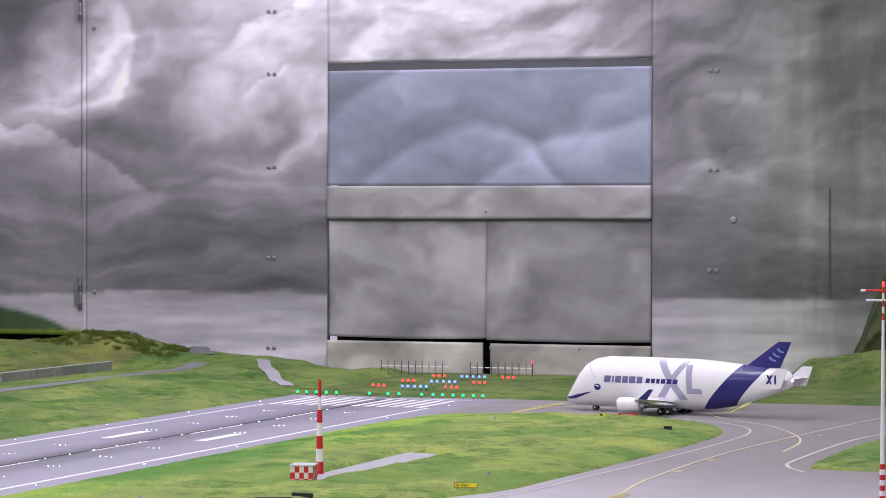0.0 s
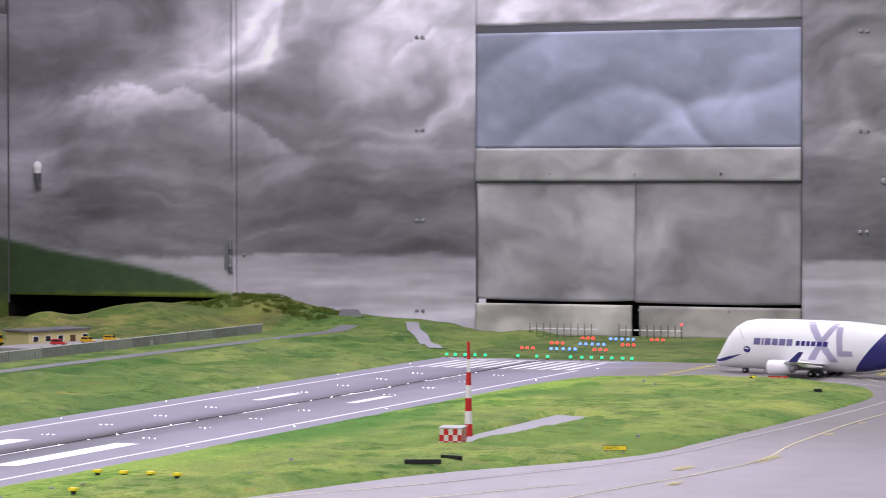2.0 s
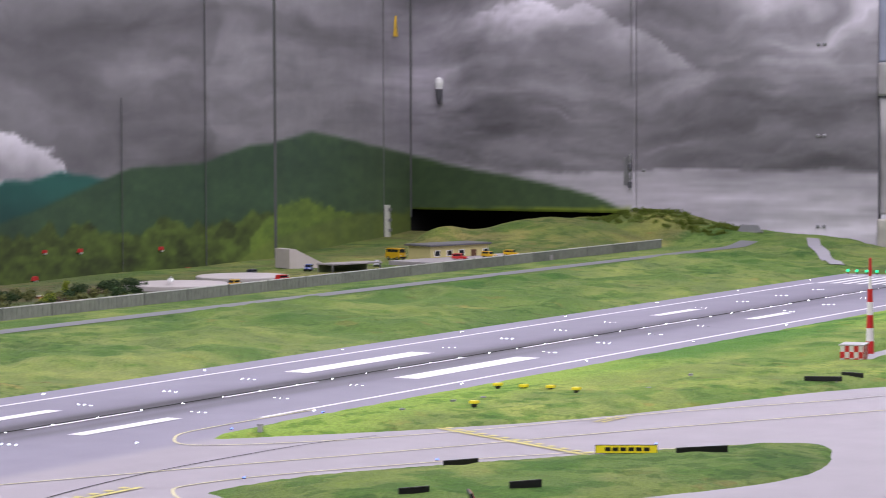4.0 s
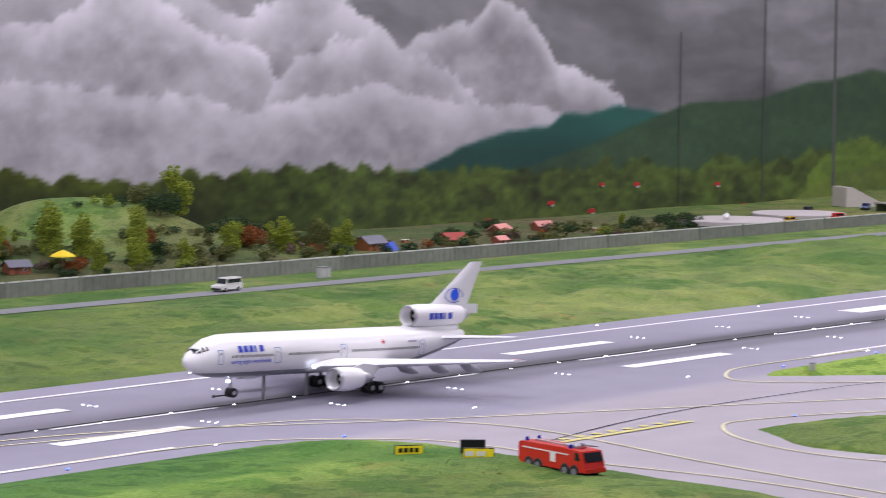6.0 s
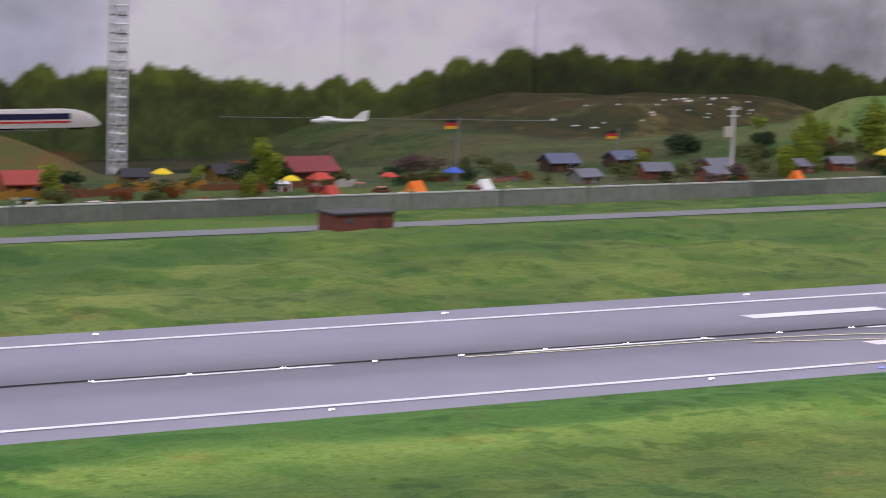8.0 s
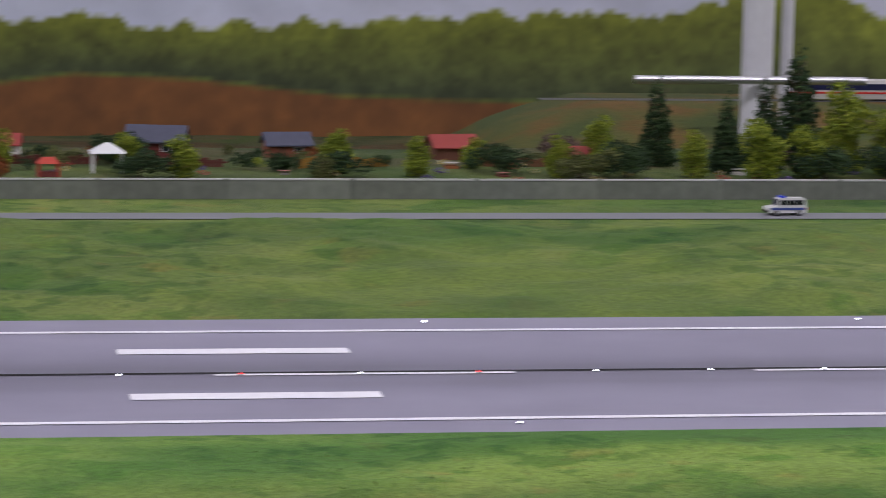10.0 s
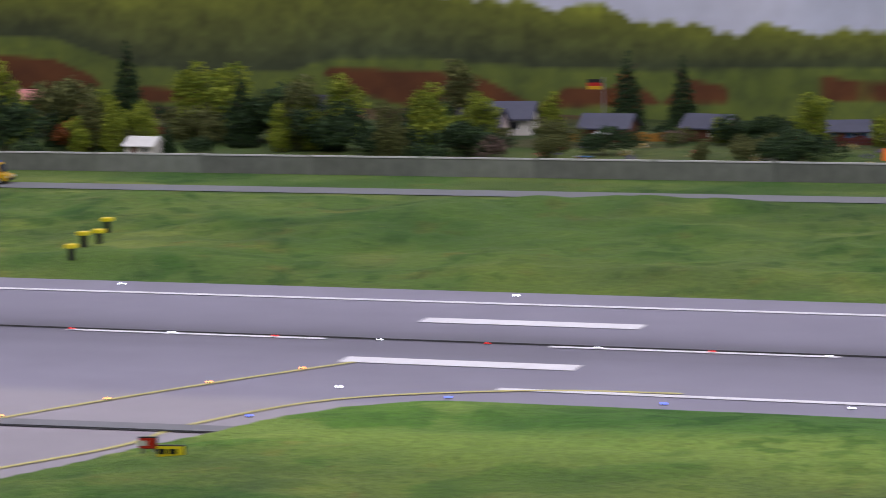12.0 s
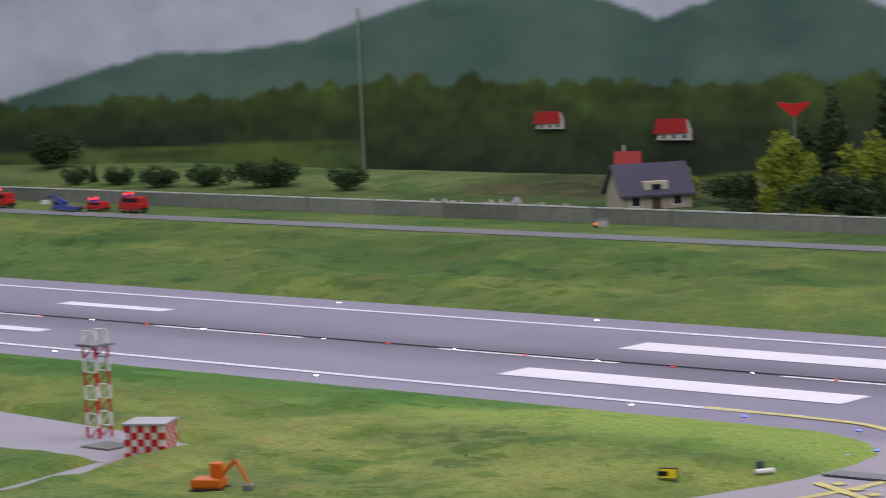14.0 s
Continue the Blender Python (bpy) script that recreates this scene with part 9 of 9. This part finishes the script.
# pale birds or flowers on the slopes behind the knoll
scatter = random.Random(21)
for k in range(44):
    x, y = (4.95 + 0.35 * scatter.random(), 5.15 + 0.25 * scatter.random()) if k < 14 else (4.05 + 0.65 * scatter.random(), 5.70 + 0.20 * scatter.random())
    ob = thing("white_stone", "small white stone lying on the slope", "stone", "white stones", at=pose(x, y, height(x, y), 0, 0, scatter.uniform(0, 180)))
    part("lump", spin([(-0.002, 0.002), (0.001, 0.0045), (0.003, 0.0035), (0.004, 0.001)], sides=7), WHITE, ob)
    ob.scale = (scatter.uniform(0.6, 2.4), scatter.uniform(0.5, 1.0), scatter.uniform(0.5, 1.1))

# pale boulders behind the fence beside the grey-roofed house
PALE_STONE = paint("pale_stone", lin(158, 152, 152), 0.9, grain=0.15, scale=60, bump=0.4)
for k in range(34):
    x, y = -4.12 + 0.0115 * k + scatter.uniform(-0.01, 0.01), scatter.uniform(4.50, 4.62)
    ob = thing("boulder", "pale grey boulder lying behind the airfield fence", "boulder", "pale boulders", at=pose(x, y, height(x, y), 0, 0, scatter.uniform(0, 180)))
    r = scatter.uniform(0.006, 0.012)
    part("rock", spin([(-0.004, r * 0.6), (r * 0.5, r), (r * 1.3, r * 0.8), (r * 1.9, r * 0.35), (r * 2.0, r * 0.05)], sides=7), PALE_STONE, ob)
    ob.scale = (scatter.uniform(0.8, 1.5), scatter.uniform(0.7, 1.1), scatter.uniform(0.8, 1.3))

# culvert road and grey portal on the hill by the hatch
PX, PY = 9.90, 4.33
portal = thing("road_portal", "small grey concrete road portal on the grassy hill", "portal", at=pose(PX, PY, height(PX, PY) - 0.003, 0, 0, -68))
part("slab", prism([(-0.045, 0), (0.045, 0), (0.030, 0.024), (-0.034, 0.027)], -0.04, 0.04), paint("portal_grey", (0.20, 0.20, 0.22, 1), 0.8, grain=0.08), portal)
part("edge", box(0.10, 0.090, 0.004, (0, 0, 0.0)), CONCRETE, portal)

# ---- grass fibre: upright tufts over the nearer grass ----
FIBRE = foliage("grass_fibre", lin(92, 122, 52), lin(108, 136, 60), lin(138, 150, 78))


def tufts(name, places, size, material, label, seed):
    """Little fans of blades, all in one mesh."""
    rng = np.random.RandomState(seed)
    p = np.array(places)
    n = len(p)
    a, h, w = rng.rand(n) * 6.28, size * (0.55 + 0.9 * rng.rand(n)), size * (0.5 + 0.6 * rng.rand(n))
    verts, faces = np.zeros((n, 5, 3)), []
    for k, (s, lift, lean) in enumerate(((-1, 0, 0), (1, 0, 0), (-1.3, 1, 0.5), (1.4, 0.85, -0.4), (0.1, 1.15, 0.0))):
        verts[:, k, 0] = p[:, 0] + s * w * 0.5 * np.cos(a) + lean * w * np.sin(a)
        verts[:, k, 1] = p[:, 1] + s * w * 0.5 * np.sin(a) - lean * w * np.cos(a)
        verts[:, k, 2] = p[:, 2] + lift * h - 0.0008
    idx = np.arange(n)[:, None] * 5
    faces = np.concatenate([idx + np.array([[0, 1, 4]]), idx + np.array([[0, 1, 2]]), idx + np.array([[0, 1, 3]])]).tolist()
    mesh = bpy.data.meshes.new(name)
    mesh.from_pydata(verts.reshape(-1, 3).tolist(), [], faces)
    mesh.materials.append(material)
    mesh.polygons.foreach_set("use_smooth", [True] * len(mesh.polygons))
    mesh.normals_split_custom_set_from_vertices([(0, 0, 1)] * len(mesh.vertices))
    return tagged(new(name, mesh), label, "grass", kind="stuff")


rng = np.random.RandomState(77)
fx, fy = rng.uniform(-6.0, 9.4, 60000), rng.uniform(3.53, 4.18, 60000)
dense = fbm(fx * 3.2, fy * 7, 4, 401)
pick = rng.rand(60000) < smooth(dense, 0.40, 0.62) * 0.9
fz = land(fx, fy)
tufts("grass_tufts", np.stack([fx, fy, fz], -1)[pick], 0.0016, FIBRE, "short tufts of green model grass on the bank", 1)
for seed, (key, x0, x1, y0, y1, n) in enumerate((("mast", 4.0, 8.1, 1.76, 2.72, 26000), ("signs", 3.36, 4.42, 1.68, 2.4, 6000), ("lawn", -1.4, 3.0, 2.2, 2.66, 26000), ("west", -4.2, -1.75, 2.0, 2.68, 24000))):
    fx, fy = rng.uniform(x0, x1, n), rng.uniform(y0, y1, n)
    d = inside_distance(fx, fy, ISLAND_LINES[key])
    for shape, _ in PATHS:
        d = np.minimum(d, -inside_distance(fx, fy, shape) - 0.01)
    gz = 0.005 + smooth(d, 0, 0.12) * (0.016 * fbm(fx * 5, fy * 8, 4, 97) + 0.005 * fbm(fx * 30, fy * 30, 3, 99))
    pts = np.stack([fx, fy, gz], -1)
    patch = fbm(fx * 3.5, fy * 7, 4, 405)
    pick = (d > 0.02) & (rng.rand(n) < smooth(patch, 0.38, 0.6))
    tufts("grass_tufts", pts[pick], 0.0015, FIBRE, "short tufts of green model grass beside the pavement", 10 + seed)
hedge_rng = np.random.RandomState(611)
verts, faces = [], []
for k in range(150):
    y = hedge_rng.uniform(4.36, 4.92)
    x = hedge_rng.uniform(9.70, 9.98)
    h = hedge_rng.uniform(0.012, 0.024)
    z = height(x, y)
    blobs = [(x + hedge_rng.normal() * h * 0.4, y + hedge_rng.normal() * h * 0.5, z + h * (0.1 + 0.4 * hedge_rng.rand()), h * 0.5, h * 0.4) for _ in range(5)]
    v, f = clump_cloud(blobs, 300, h * 0.07, hedge_rng)
    faces += [tuple(i + len(verts) for i in t) for t in f]
    verts += [tuple(p) for p in v]
mesh = bpy.data.meshes.new("moss_hedge")
mesh.from_pydata(verts, [], faces)
mesh.materials.append(foliage("moss_foliage", lin(78, 94, 24), lin(90, 106, 30), lin(102, 118, 36)))
tagged(new("moss_hedge", mesh), "dense olive-green moss growth along the bank's crest", "hedge", kind="stuff")
steps_ = [(9.86, 4.06), (9.55, 3.92), (9.25, 3.76), (9.0, 3.60)]
bm = bmesh.new()
rows = [[bm.verts.new((x - o * 0.4, y + o, height(x - o * 0.4, y + o) + 0.003)) for o in (-0.022, 0.022)] for x, y in [(steps_[i][0] + (steps_[i + 1][0] - steps_[i][0]) * k / 8, steps_[i][1] + (steps_[i + 1][1] - steps_[i][1]) * k / 8) for i in range(3) for k in range(9 if i == 2 else 8)]]
for a, b in zip(rows, rows[1:]):
    bm.faces.new((a[0], b[0], b[1], a[1]))
bmesh.ops.recalc_face_normals(bm, faces=bm.faces[:])
tagged(part("path", bm, PATH), "narrow grey path down the grassy bank", "path", kind="structure")
